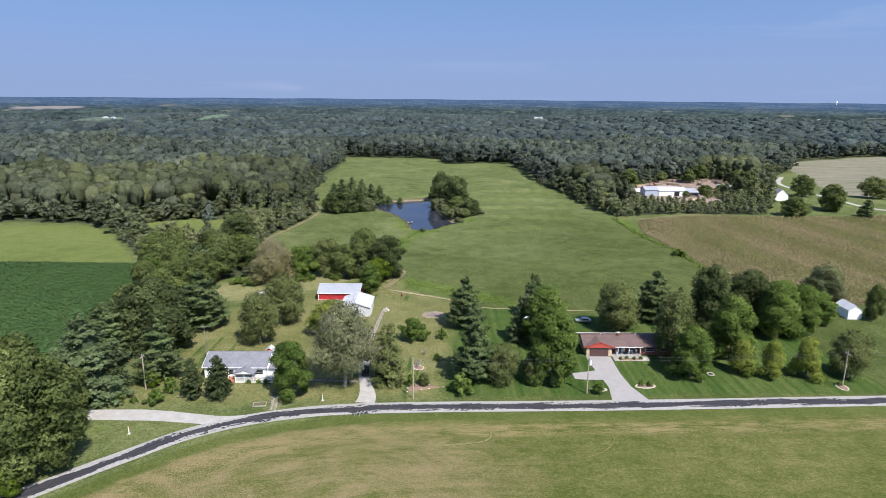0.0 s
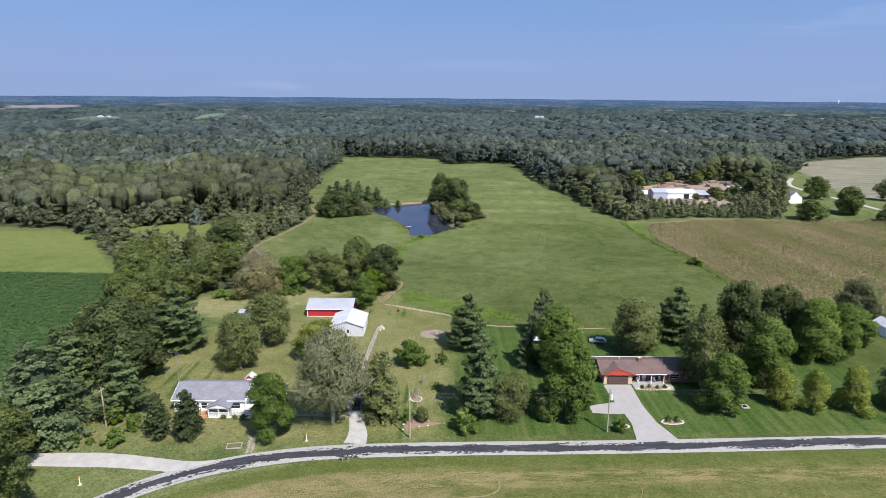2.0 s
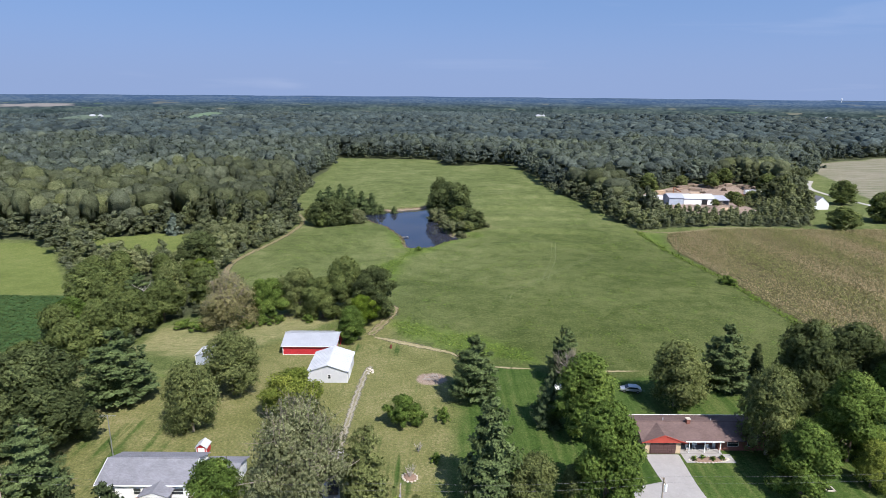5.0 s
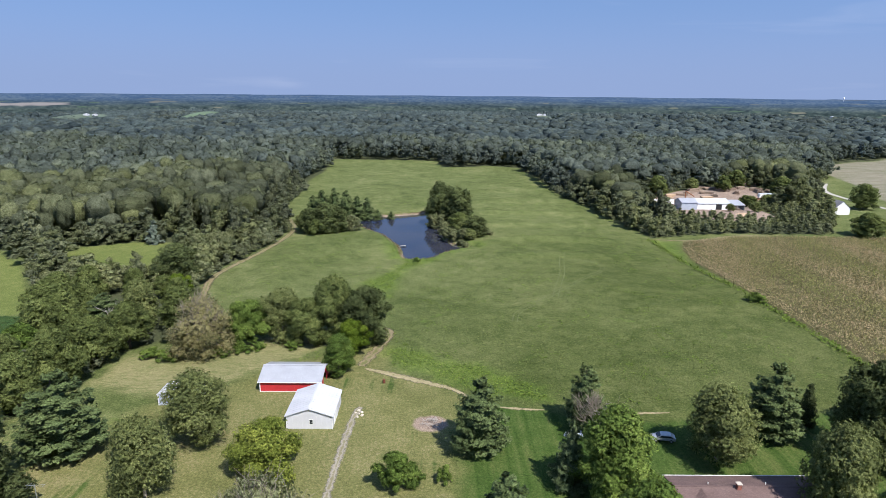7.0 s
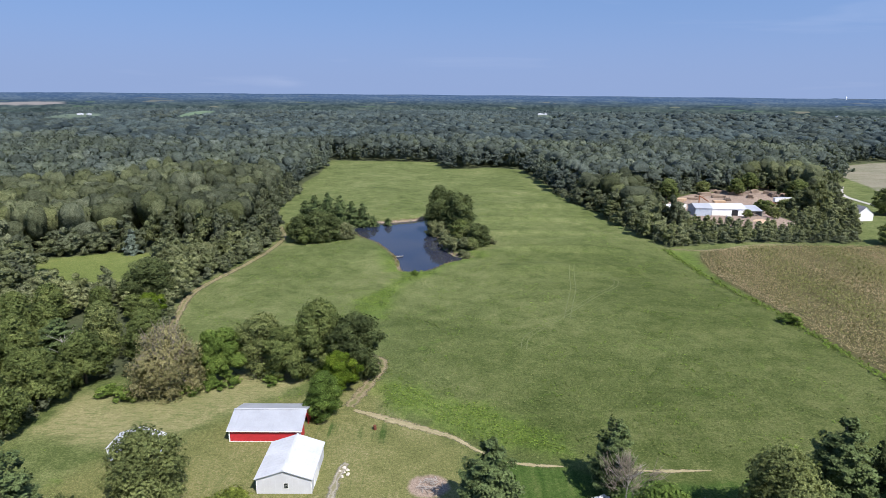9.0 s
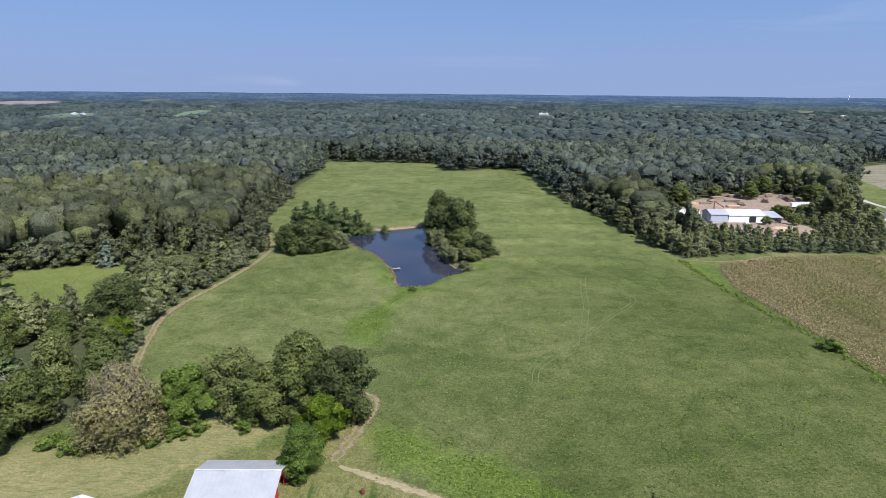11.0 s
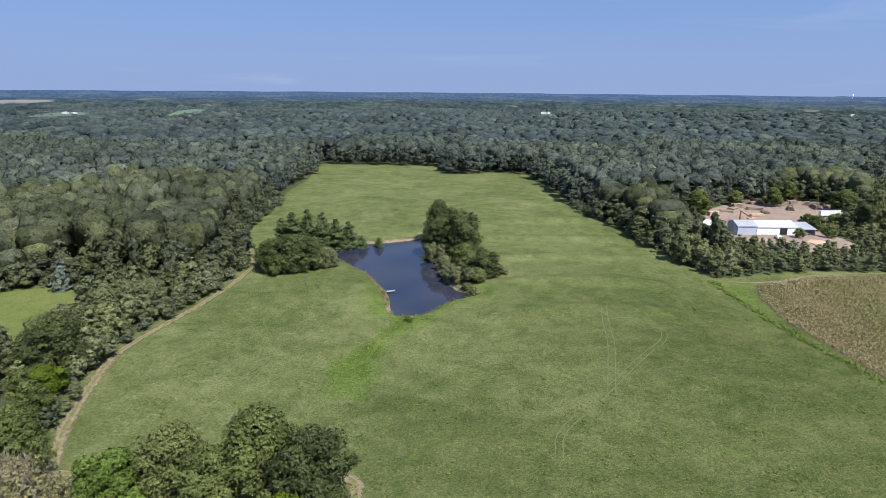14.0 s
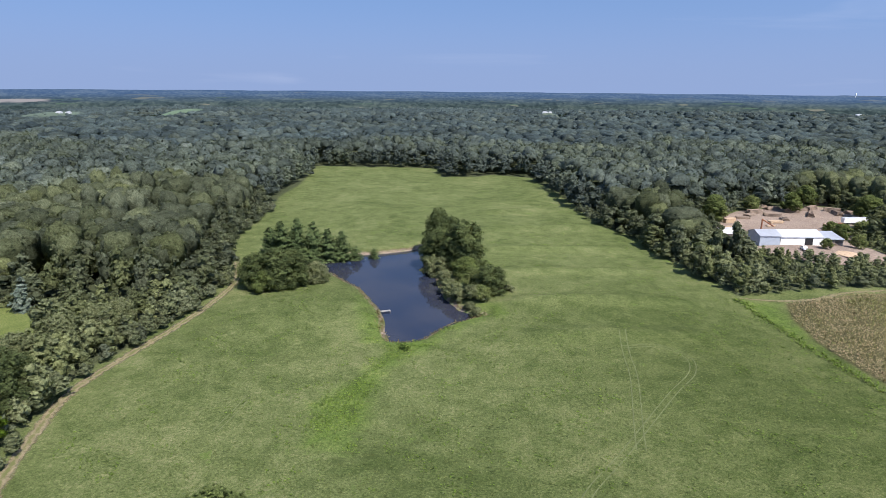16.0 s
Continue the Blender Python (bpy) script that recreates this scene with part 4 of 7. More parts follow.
plant("ash", 22.1, 134.1, 8.2, 3.0)
plant("shrub", 5.2, 128.4, 5.1, 3.2)
plant("maple", 26.5, 133.5, 19.9, 5.7)
plant("linden", 28.4, 155.1, 17.8, 7.0, "yellow-green maple beside the house")
plant("pine", 28.6, 178.5, 13.9, 4.2)
plant("spruce", 21.9, 159.4, 13.0, 3.4)
plant("ash", 50.4, 167.4, 15.2, 7.4)
plant("pine", 63.9, 175.0, 16.1, 5.4)
plant("cedar", 73.0, 178.5, 9.9, 1.8)
plant("maple", 61.0, 138.2, 13.2, 5.5)
plant("ash", 60.9, 149.5, 18.4, 6.2)
plant("linden", 74.8, 147.6, 17.8, 6.6)
plant("dark_oak", 77.4, 166.7, 20.5, 6.9)
plant("dark_oak", 91.6, 173.2, 17.4, 7.4)
plant("linden", 95.0, 163.1, 17.3, 6.5)
plant("maple", 102.6, 165.1, 15.3, 4.9)
plant("young", 73.9, 139.9, 9.2, 3.3)
plant("young", 80.3, 137.8, 9.8, 3.2)
plant("young", 88.7, 137.9, 10.6, 4.0)
plant("ash", 99.1, 138.1, 12.7, 5.3)
plant("willow", 126.5, 193.0, 13.5, 6.8, "pale silvery-green tree beside the white shed")
plant("oak", 131.8, 177.0, 11.9, 3.4)
plant("maple", 112.5, 173.7, 10.5, 5.5)
plant("linden", 101.3, 167.7, 13.6, 5.9)
plant("round_tree", 36.4, 128.9, 2.9, 1.3)
plant("dark_oak", -1.4, 418.3, 22.8, 7.0)
plant("dark_oak", 8.8, 391.0, 20.5, 9.2)
plant("dark_oak", -0.2, 399.8, 16.8, 8.5)
plant("dark_oak", 4.5, 405.5, 19.0, 6.5)
plant("dark_oak", 16.8, 362.4, 10.2, 6.6)
plant("willow_bush", 4.6, 361.5, 5.2, 4.7)
plant("willow_bush", 11.0, 354.5, 5.5, 4.2)
plant("willow_bush", 11.3, 345.1, 4.3, 2.7)
plant("willow_bush", -3.5, 391.3, 8.7, 5.6)
plant("willow_bush", 21.7, 363.7, 3.8, 3.8)
plant("shrub", -10.1, 314.9, 2.2, 1.7)
plant("pine", -67.2, 409.6, 17.1, 5.3)
plant("pine", -60.5, 409.7, 20.2, 5.3)
plant("pine", -53.9, 409.8, 19.5, 5.3)
plant("pine", -47.7, 409.9, 16.4, 5.0)
plant("pine", -42.4, 411.9, 15.1, 4.8)
plant("pine", -36.6, 412.9, 7.9, 3.6)
plant("pine", -29.0, 414.9, 6.5, 2.9)
plant("pine", -73.2, 414.1, 12.5, 4.8)
plant("dark_oak", -65.0, 364.5, 13.5, 6.2)
plant("dark_oak", -57.0, 363.0, 15.5, 6.6)
plant("scrub_oak", -61.0, 359.5, 8.0, 4.6)
plant("dark_oak", -52.7, 367.7, 14.2, 7.6)
plant("willow", -45.5, 373.0, 8.6, 5.0, "pale olive willow at the water's edge")
plant("ash", -70.7, 374.0, 9.7, 4.1)
plant("shrub", 104.2, 260.4, 3.4, 3.4)
plant("oak", 260.1, 440.4, 16.3, 8.2)
plant("scrub_oak", 248.6, 387.0, 17.4, 8.6)
plant("scrub_oak", 214.7, 368.3, 12.9, 8.6)
plant("ash", 310.0, 437.3, 16.2, 10.1)
plant("pine", 257.3, 366.1, 11.1, 5.1)
for x, y, h, r in ((-97.5, 306, 13, 6.2), (-94.5, 317, 11.5, 5.6), (-94, 328, 9, 5.0), (-104, 299, 10.5, 5.6)):
    plant("willow", x, y, h, r, "pale grey-green willow beside the dirt track")
plant("dark_oak", -92.5, 275.0, 16.0, 8.6)
plant("lime", -86.5, 262.0, 8.5, 4.6)
for x, y, h, r in ((1.4, 377, 5.4, 4.2), (2.2, 368, 5.0, 3.8), (5.8, 357.5, 4.6, 3.8), (9.4, 350.0, 3.0, 2.6), (0.6, 390, 6.5, 4.5)):
    plant("willow_bush", x, y, h, r)
plant("blue_spruce", -132.3, 343.5, 11.4, 3.9)
plant("scrub_oak", 193.0, 446.0, 8.5, 4.6)
plant("ash", 166.0, 414.5, 5.0, 2.7)
plant("ash", 183.0, 419.0, 6.5, 3.6)
plant("ash", 207.0, 452.0, 9.0, 5.0)
plant("scrub_oak", 197.0, 461.0, 7.0, 3.6)
plant("oak", 149.0, 489.0, 15.0, 7.5)
plant("oak", 206.0, 514.0, 12.0, 6.5)
plant("oak", 238.0, 494.0, 14.0, 7.5)
plant("ash", 186.0, 520.0, 10.0, 6.0)
plant("oak", 222.0, 528.0, 14.0, 7.0)
plant("scrub_oak", 9.0, 379.0, 9.0, 5.5)
plant("ash", 12.0, 367.0, 8.0, 5.0)
plant("scrub_oak", 4.5, 398.0, 13.0, 6.0)
plant("scrub_oak", 3.0, 416.0, 12.0, 5.5)
plant("ash", 13.5, 354.0, 5.5, 4.0)


def thick_edge():
    """The mixed trees between the yard, the crops and the lane."""
    rng = random.Random(77)
    done = []
    for _ in range(4000):
        x, y = rng.uniform(-122, -68), rng.uniform(150, 268)
        if float(inside_by(THICK, np.array([x]), np.array([y]))[0]) < 1.5 or any((x - a) ** 2 + (y - b) ** 2 < 9.2**2 for a, b in done):
            continue
        done.append((x, y))
        kind = rng.choices(("oak", "scrub_oak", "ash", "linden", "pine", "maple", "brown", "lime_dark"), (32, 20, 26, 2, 8, 10, 3, 3))[0]
        h = rng.uniform(10.5, 16.0) * (0.75 if kind in ("scrub_oak", "lime_dark", "brown") else 1.0) * (0.8 if y > 235 else 1.0)
        plant(kind, x, y, h, h * rng.uniform(0.38, 0.5), half=True)


thick_edge()

# ---- woodland, corn, crops and weeds: uncountable growth ----
def grow(name, x, y, h, r, tint, protos, mat, label, category, hue=None):
    """Many plants in one mesh: each takes one of the given forms, turned and scaled."""
    rng = np.random.default_rng(len(name) * 7 + len(x))
    z = relief(x, y)
    which = rng.integers(0, len(protos), len(x))
    turn = rng.uniform(0, 6.283, len(x))
    vs, fs, ts, hs, ns, k = [], [], [], [], [], 0
    for i, (v, f, t, n) in enumerate(protos):
        idx = np.nonzero(which == i)[0]
        if not len(idx):
            continue
        c, s = np.cos(turn[idx])[:, None], np.sin(turn[idx])[:, None]
        X = (v[None, :, 0] * c - v[None, :, 1] * s) * r[idx][:, None] + x[idx][:, None]
        Y = (v[None, :, 0] * s + v[None, :, 1] * c) * r[idx][:, None] + y[idx][:, None]
        Z = v[None, :, 2] * h[idx][:, None] + z[idx][:, None]
        vs.append(np.stack([X, Y, Z], -1).reshape(-1, 3))
        ns.append(np.stack([n[None, :, 0] * c - n[None, :, 1] * s, n[None, :, 0] * s + n[None, :, 1] * c, np.broadcast_to(n[None, :, 2], X.shape)], -1).reshape(-1, 3))
        fs.append((f[None] + (np.arange(len(idx)) * len(v))[:, None, None] + k).reshape(-1, f.shape[1]))
        ts.append((tint[idx][:, None] + (t[None] - 0.5) * 0.5).reshape(-1))
        if hue is not None:
            hs.append(np.repeat(hue[idx], len(f)))
        k += len(idx) * len(v)
    v, f, t = np.concatenate(vs), np.concatenate(fs), np.concatenate(ts)
    me = bpy.data.meshes.new(name)
    me.vertices.add(len(v))
    me.vertices.foreach_set("co", v.astype(np.float32).ravel())
    w = f.shape[1]
    me.loops.add(len(f) * w)
    me.loops.foreach_set("vertex_index", f.astype(np.int32).ravel())
    me.polygons.add(len(f))
    me.polygons.foreach_set("loop_start", np.arange(0, len(f) * w, w, dtype=np.int32))
    me.update(calc_edges=True)
    me.materials.append(mat)
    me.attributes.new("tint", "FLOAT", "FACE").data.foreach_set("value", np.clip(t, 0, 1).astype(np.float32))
    soft_normals(me, np.concatenate(ns))
    if hue is not None:
        me.attributes.new("hue", "FLOAT", "FACE").data.foreach_set("value", np.concatenate(hs).astype(np.float32))
    return tagged(new(name, me), label, category, kind="stuff")


ICO3 = ico(3)


def wood_form(seed, ball, low, lumps, leaves, size):
    """A woodland tree of height 1 and radius 1: a broad dome of billowing clumps, with loose sprays of leaves."""
    rng = np.random.default_rng(seed)
    n, f = ball
    f = f[n[f][:, :, 2].min(axis=1) > low]
    c = unit(rng.normal(size=(lumps, 3)) * [1, 1, 0.7] + [0, 0, 0.5])
    near = n @ c.T
    own = near.argmax(axis=1)
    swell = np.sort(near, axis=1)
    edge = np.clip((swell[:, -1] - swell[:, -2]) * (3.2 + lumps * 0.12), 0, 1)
    d = 0.76 + 0.28 * np.sqrt(edge) * rng.uniform(0.7, 1.25, lumps)[own] + rng.normal(0, 0.02, len(n))
    lop = 1 + 0.10 * np.sin(2 * np.arctan2(n[:, 1], n[:, 0]) + rng.uniform(0, 6.28))
    v = n * (d * lop)[:, None] * [1.0, 1.0, 0.28] + [0, 0, 0.71]
    v[:, 2] -= 0.35 * np.clip(-n[:, 2], 0, 1)
    soft = unit(n * [1, 1, 1.25] * 0.75 + unit(n - c[own] * 0.80) * 0.62)
    tone = rng.normal(0.5, 0.15, lumps)[own]
    # tone by clump, with shade painted into the creases between clumps
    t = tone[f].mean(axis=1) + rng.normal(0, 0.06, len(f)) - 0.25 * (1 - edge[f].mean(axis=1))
    pick = rng.choice(len(n), leaves, p=(n[:, 2] > low) / (n[:, 2] > low).sum())
    H, R = 18.0, 6.0
    p = v[pick] * [R, R, H] + n[pick] * rng.uniform(0.0, 0.5, (leaves, 1)) + rng.normal(0, 0.3 * size / 0.6, (leaves, 3))
    lv, lf, ln = leaf_cards(rng, p, unit(n[pick] + rng.normal(size=(leaves, 3)) * 0.6), size, soft[pick], 0.8)
    used = np.unique(f)
    back = np.zeros(len(n), int)
    back[used] = np.arange(len(used))
    v = np.concatenate([v[used], lv / [R, R, H]])
    f = np.concatenate([back[f], lf + len(used)])
    return v, f, np.clip(np.concatenate([t, np.repeat(tone[pick] + rng.normal(0.05, 0.1, leaves), 2)]), 0, 1), np.concatenate([soft[used], ln])


def edge_form(seed, lumps, leaves, size):
    """A tree of the wood's edge, leafy down to the ground."""
    rng = np.random.default_rng(seed)
    H, R = 13.0, 5.0
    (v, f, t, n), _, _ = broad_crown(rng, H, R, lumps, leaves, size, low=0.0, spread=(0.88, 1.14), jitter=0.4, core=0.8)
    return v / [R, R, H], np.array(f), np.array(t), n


FORM_E = [edge_form(s + 90, 8, 280, 0.9) for s in range(8)]
FORM_F = [edge_form(s + 110, 8, 150, 1.0) for s in range(8)]
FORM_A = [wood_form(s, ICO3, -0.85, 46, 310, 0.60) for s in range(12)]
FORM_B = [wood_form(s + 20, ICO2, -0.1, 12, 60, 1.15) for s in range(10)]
FORM_T = [edge_form(s + 60, 5, 130, 0.9) for s in range(8)]
FORM_L = [edge_form(s + 130, 8, 230, 0.9) for s in range(8)]
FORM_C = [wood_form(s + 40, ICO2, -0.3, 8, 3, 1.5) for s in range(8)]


def scatter(x0, x1, y0, y1, gap, seed, keep):
    """Jittered places on a grid where keep(x, y) holds."""
    rng = np.random.default_rng(seed)
    x, y = (a.ravel() for a in np.meshgrid(np.arange(x0, x1, gap), np.arange(y0, y1, gap)))
    x = x + rng.uniform(-0.42, 0.42, len(x)) * gap
    y = y + rng.uniform(-0.42, 0.42, len(y)) * gap
    k = keep(x, y)
    return x[k], y[k], rng


def patches(x, y):
    """Slow changes of tone over the woods."""
    return 0.10 * np.sin(x / 43 + 1.3 * np.sin(y / 57)) + 0.08 * np.sin(y / 31 + x / 80)


def hues(rng, x, y):
    """Which trees are of the paler, yellower kinds."""
    return np.clip(rng.normal(0.22, 0.28, len(x)) + 0.22 * np.sin(x / 37 + 2 * np.sin(y / 61)) + 0.3 * ((x > 85) & (y < 470)), 0, 1)


def scrubby(x, y):
    """The low young growth beside the corn and between the lane and the clearing."""
    belt = (x > 92) & (x < 300) & (y < 440) & (y < 355 + 0.75 * (x - 60))
    return belt | ((x > -138) & (x < -80) & (y > 225) & (y < 345))


def scrub():
    x, y, rng = scatter(-140, 300, 222, 442, 4.9, 44, lambda x, y: scrubby(x, y) & (wooded(x, y) > 0.8) & (inside_by(THICK, x, y) < -1))
    h = np.where(x > 0, np.where(x > 112, 6.4 + 1.2 * np.sin(x / 11), 8.5), 8.5 + 2 * np.sin(x / 7 + y / 9)) * rng.normal(1, 0.2, len(x)).clip(0.55, 1.5)
    h = h * np.where((x > 138) & (x < 186) & (y > 372), 0.72, 1.0)
    tint = (0.60 + patches(x, y) + rng.normal(0, 0.26, len(x))).clip(0.02, 0.98)
    grow("scrub_wood", x, y, h, h * rng.uniform(0.36, 0.5, len(x)), tint, FORM_L, M_LEAF["wood"], "young scrubby woodland of mixed greens", "woodland", np.clip(hues(rng, x, y) + 0.35, 0, 1))


def woods(name, x0, x1, y0, y1, gap, seed, forms, edge_forms, tall, wide, label, leaf="wood"):
    def stretch(x, y):
        wave = y + 38 * np.sin(x / 61) + 22 * np.sin(x / 23) if y0 > 200 else y
        last = y + 38 * np.sin(x / 61) + 22 * np.sin(x / 23) if y1 < 1500 else y
        return (wave >= y0) & (last < y1)

    x, y, rng = scatter(x0, x1, y0 - 60, y1 + 60, gap, seed, lambda x, y: stretch(x, y) & (wooded(x, y) > 1.2) & (np.abs(x) < 0.78 * y + 25) & (inside_by(THICK, x, y) < -2))
    deep = wooded(x, y)
    edge = np.clip(deep / 16, np.where(y > 520, 0.84, 0.66), 1)
    keep = ~scrubby(x, y)
    x, y, deep, edge = x[keep], y[keep], deep[keep], edge[keep]
    h = tall * rng.normal(1, 0.15, len(x)).clip(0.7, 1.35) * edge
    out = (deep < np.where(y > 520, 15, 14)) | scrubby(x + 22, y) | scrubby(x - 22, y) | scrubby(x, y - 22) | scrubby(x, y + 22)
    r = wide * np.where(rng.random(len(x)) < 0.3, 1.25, 0.92) * rng.normal(1, 0.15, len(x)).clip(0.6, 1.5) * np.where(out, 1.0, np.clip(edge + 0.22, 0.55, 1))
    tint = (0.38 + patches(x, y) + rng.normal(0, 0.17, len(x))).clip(0.02, 0.9)
    hue = hues(rng, x, y)
    for which, kinds, tag in ((~out, forms, name), (out, edge_forms, name + "_edge")):
        if which.sum() > 5:
            grow(tag, x[which], y[which], h[which], r[which], tint[which], kinds, M_LEAF[leaf], label, "woodland", hue[which])


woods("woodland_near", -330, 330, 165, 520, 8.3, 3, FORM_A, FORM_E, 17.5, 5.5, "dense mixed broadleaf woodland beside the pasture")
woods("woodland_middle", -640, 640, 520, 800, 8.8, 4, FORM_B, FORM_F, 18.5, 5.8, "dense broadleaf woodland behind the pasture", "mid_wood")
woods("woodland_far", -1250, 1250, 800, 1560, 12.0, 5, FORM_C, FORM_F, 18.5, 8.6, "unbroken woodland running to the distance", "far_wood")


scrub()


def understory():
    """Bushes and saplings along the edges of the woods."""
    x, y, rng = scatter(-170, 300, 165, 520, 4.2, 31, lambda x, y: (wooded(x, y) > -0.4) & (wooded(x, y) < 5) & (np.abs(x) < 0.78 * y + 25))
    h = rng.uniform(2.2, 6.5, len(x)) * np.where(y > 520, 1.7, 1.0)
    return grow("thicket", x, y, h, h * rng.uniform(0.45, 0.75, len(x)), (0.5 + rng.normal(0, 0.2, len(x))).clip(0.05, 1), FORM_T, M_LEAF["wood"], "brushy undergrowth at the woodland edge", "thicket", hues(rng, x, y))


understory()


def far_canopy():
    """The distant woods as one uneven roof of crowns."""
    ang = np.linspace(-0.72, 0.72, 460)
    rad = 1500 * np.exp(np.linspace(0, math.log(1860 / 1500), 70))
    A, R = np.meshgrid(ang, rad)
    X, Y = R * np.sin(A), R * np.cos(A) + 20
    rng = np.random.default_rng(8)
    z = relief(X, Y) + 15 + 2.5 * np.sin(X / 9 + np.sin(Y / 13) * 2) * np.sin(Y / 11 + np.sin(X / 15) * 2) + rng.normal(0, 2.2, X.shape)
    k = np.arange(X.size).reshape(X.shape)
    f = np.stack([k[:-1, :-1], k[:-1, 1:], k[1:, 1:], k[1:, :-1]], -1).reshape(-1, 4)
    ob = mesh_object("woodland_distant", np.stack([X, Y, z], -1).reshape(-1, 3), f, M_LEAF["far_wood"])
    t = 0.36 + 0.2 * np.sin(X / 60 + Y / 90) * np.sin(Y / 130) + rng.normal(0, 0.16, X.shape)
    ob.data.attributes.new("tint", "FLOAT", "FACE").data.foreach_set("value", t[:-1, :-1].clip(0, 1).astype(np.float32).ravel())
    return tagged(ob, "distant wooded plain", "woodland", kind="stuff")


far_canopy()


def backdrop():
    """The far plain out to the horizon: woods with blue haze painted in, a few pale fields, kilometres behind the rest.
    """
    k = Nodes("far_distance_haze_glow")
    away = k.attr("away")
    p = k.n("CombineXYZ", X=k.attr("arc"), Y=k.math("MULTIPLY", away, 26.0), Z=0.0).outputs[0]
    crowns = k.noise(1.0, 5, 0.62, k.stretch(p, 0.050, 0.42, 1), 0.5)
    rows = k.noise(1.0, 4, 0.6, k.stretch(p, 0.075, 1.0, 1), 0.3)
    stands = k.noise(1.0, 4, 0.6, k.stretch(p, 0.007, 0.22, 1), 0.6)
    # painted haze: the glowing colour goes blue towards the horizon
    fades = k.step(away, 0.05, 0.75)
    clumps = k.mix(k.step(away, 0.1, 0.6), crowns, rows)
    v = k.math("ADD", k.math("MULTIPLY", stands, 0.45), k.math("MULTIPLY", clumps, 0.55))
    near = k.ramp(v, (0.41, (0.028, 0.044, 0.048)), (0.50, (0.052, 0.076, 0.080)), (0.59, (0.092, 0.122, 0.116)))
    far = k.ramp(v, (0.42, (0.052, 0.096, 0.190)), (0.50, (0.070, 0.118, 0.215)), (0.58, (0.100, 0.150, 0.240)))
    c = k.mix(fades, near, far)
    plots = k.noise(1.0, 2, 0.4, k.stretch(p, 0.008, 0.42, 1))
    fields = k.math("MULTIPLY", k.step(plots, 0.655, 0.67), k.math("SUBTRACT", 0.85, k.math("MULTIPLY", fades, 0.65)))
    c = k.mix(fields, c, k.ramp(k.noise(1.0, 1, 0.5, k.stretch(p, 0.004, 0.3, 1)), (0.45, (0.085, 0.135, 0.105)), (0.55, (0.20, 0.20, 0.17))))
    c = k.mix(k.math("MULTIPLY", k.attr("stubble"), 0.8), c, (0.33, 0.31, 0.33))
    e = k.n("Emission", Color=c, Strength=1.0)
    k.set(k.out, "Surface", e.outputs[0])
    ang = np.linspace(-math.pi, math.pi, 541)
    u = np.linspace(0, 1, 34)
    A, U = np.meshgrid(ang, u)
    R = 1830 + U * 1730
    rng = np.random.default_rng(21)
    Z = 9 + 37 * U**0.85 + rng.normal(0, 1.1, A.shape) * (U < 0.97) + 1.2 * np.sin(A * 40) * np.sin(U * 30) - 7 * U * np.sin(A)
    k2 = np.arange(A.size).reshape(A.shape)
    f = np.stack([k2[:-1, :-1], k2[:-1, 1:], k2[1:, 1:], k2[1:, :-1]], -1).reshape(-1, 4)
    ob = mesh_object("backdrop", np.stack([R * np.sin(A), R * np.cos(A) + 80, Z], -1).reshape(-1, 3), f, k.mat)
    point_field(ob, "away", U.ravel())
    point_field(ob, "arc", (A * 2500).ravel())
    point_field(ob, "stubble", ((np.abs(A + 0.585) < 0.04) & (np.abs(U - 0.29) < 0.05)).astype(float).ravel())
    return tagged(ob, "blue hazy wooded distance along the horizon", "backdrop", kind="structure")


backdrop()


def hill(x, y, rx, ry, h, color):
    """A low open rise among the far woods."""
    rows, n = 8, 40
    z0 = float(relief(x, y))
    v, f = [(x, y, z0 + h)], []
    for i in range(1, rows + 1):
        for j in range(n):
            a, q = 2 * math.pi * j / n, i / rows
            v.append((x + rx * q * math.cos(a), y + ry * q * math.sin(a), z0 + h * (1 - q**2.5) - 2 * q))
    for j in range(n):
        f.append((0, 1 + j, 1 + (j + 1) % n))
    for i in range(rows - 1):
        for j in range(n):
            a, b = 1 + i * n + j, 1 + i * n + (j + 1) % n
            f.append((a, a + n, b + n, b))
    ob = mesh_object("far_field", v, f, plain("far_field_grass", color, 0.9, 0.4, 0.012), None, True)
    return tagged(ob, "pale open field far off among the woods", "field", kind="structure")


for i, (hx, hy, rx, ry, hh) in enumerate(HILLS):
    hill(hx, hy, rx, ry, hh, ((0.092, 0.122, 0.085), (0.090, 0.130, 0.078), (0.10, 0.125, 0.085), (0.15, 0.16, 0.115))[i])


def spray_form(seed, leaves, size, tall=1.0, spread=0.5):
    """A tuft of a few upright leaves, height about 1."""
    rng = np.random.default_rng(seed)
    p = np.stack([rng.normal(0, spread, leaves), rng.normal(0, spread, leaves), rng.uniform(0.2, 0.9, leaves) * tall], -1)
    n = unit(rng.normal(size=(leaves, 3)) * 0.5 + [0, 0, 1.0])
    v, f, nv = leaf_cards(rng, p, n, size, np.tile([0.0, 0.0, 1.0], (leaves, 1)), 0.5)
    return v, f, rng.uniform(0.2, 0.8, 2 * leaves), nv


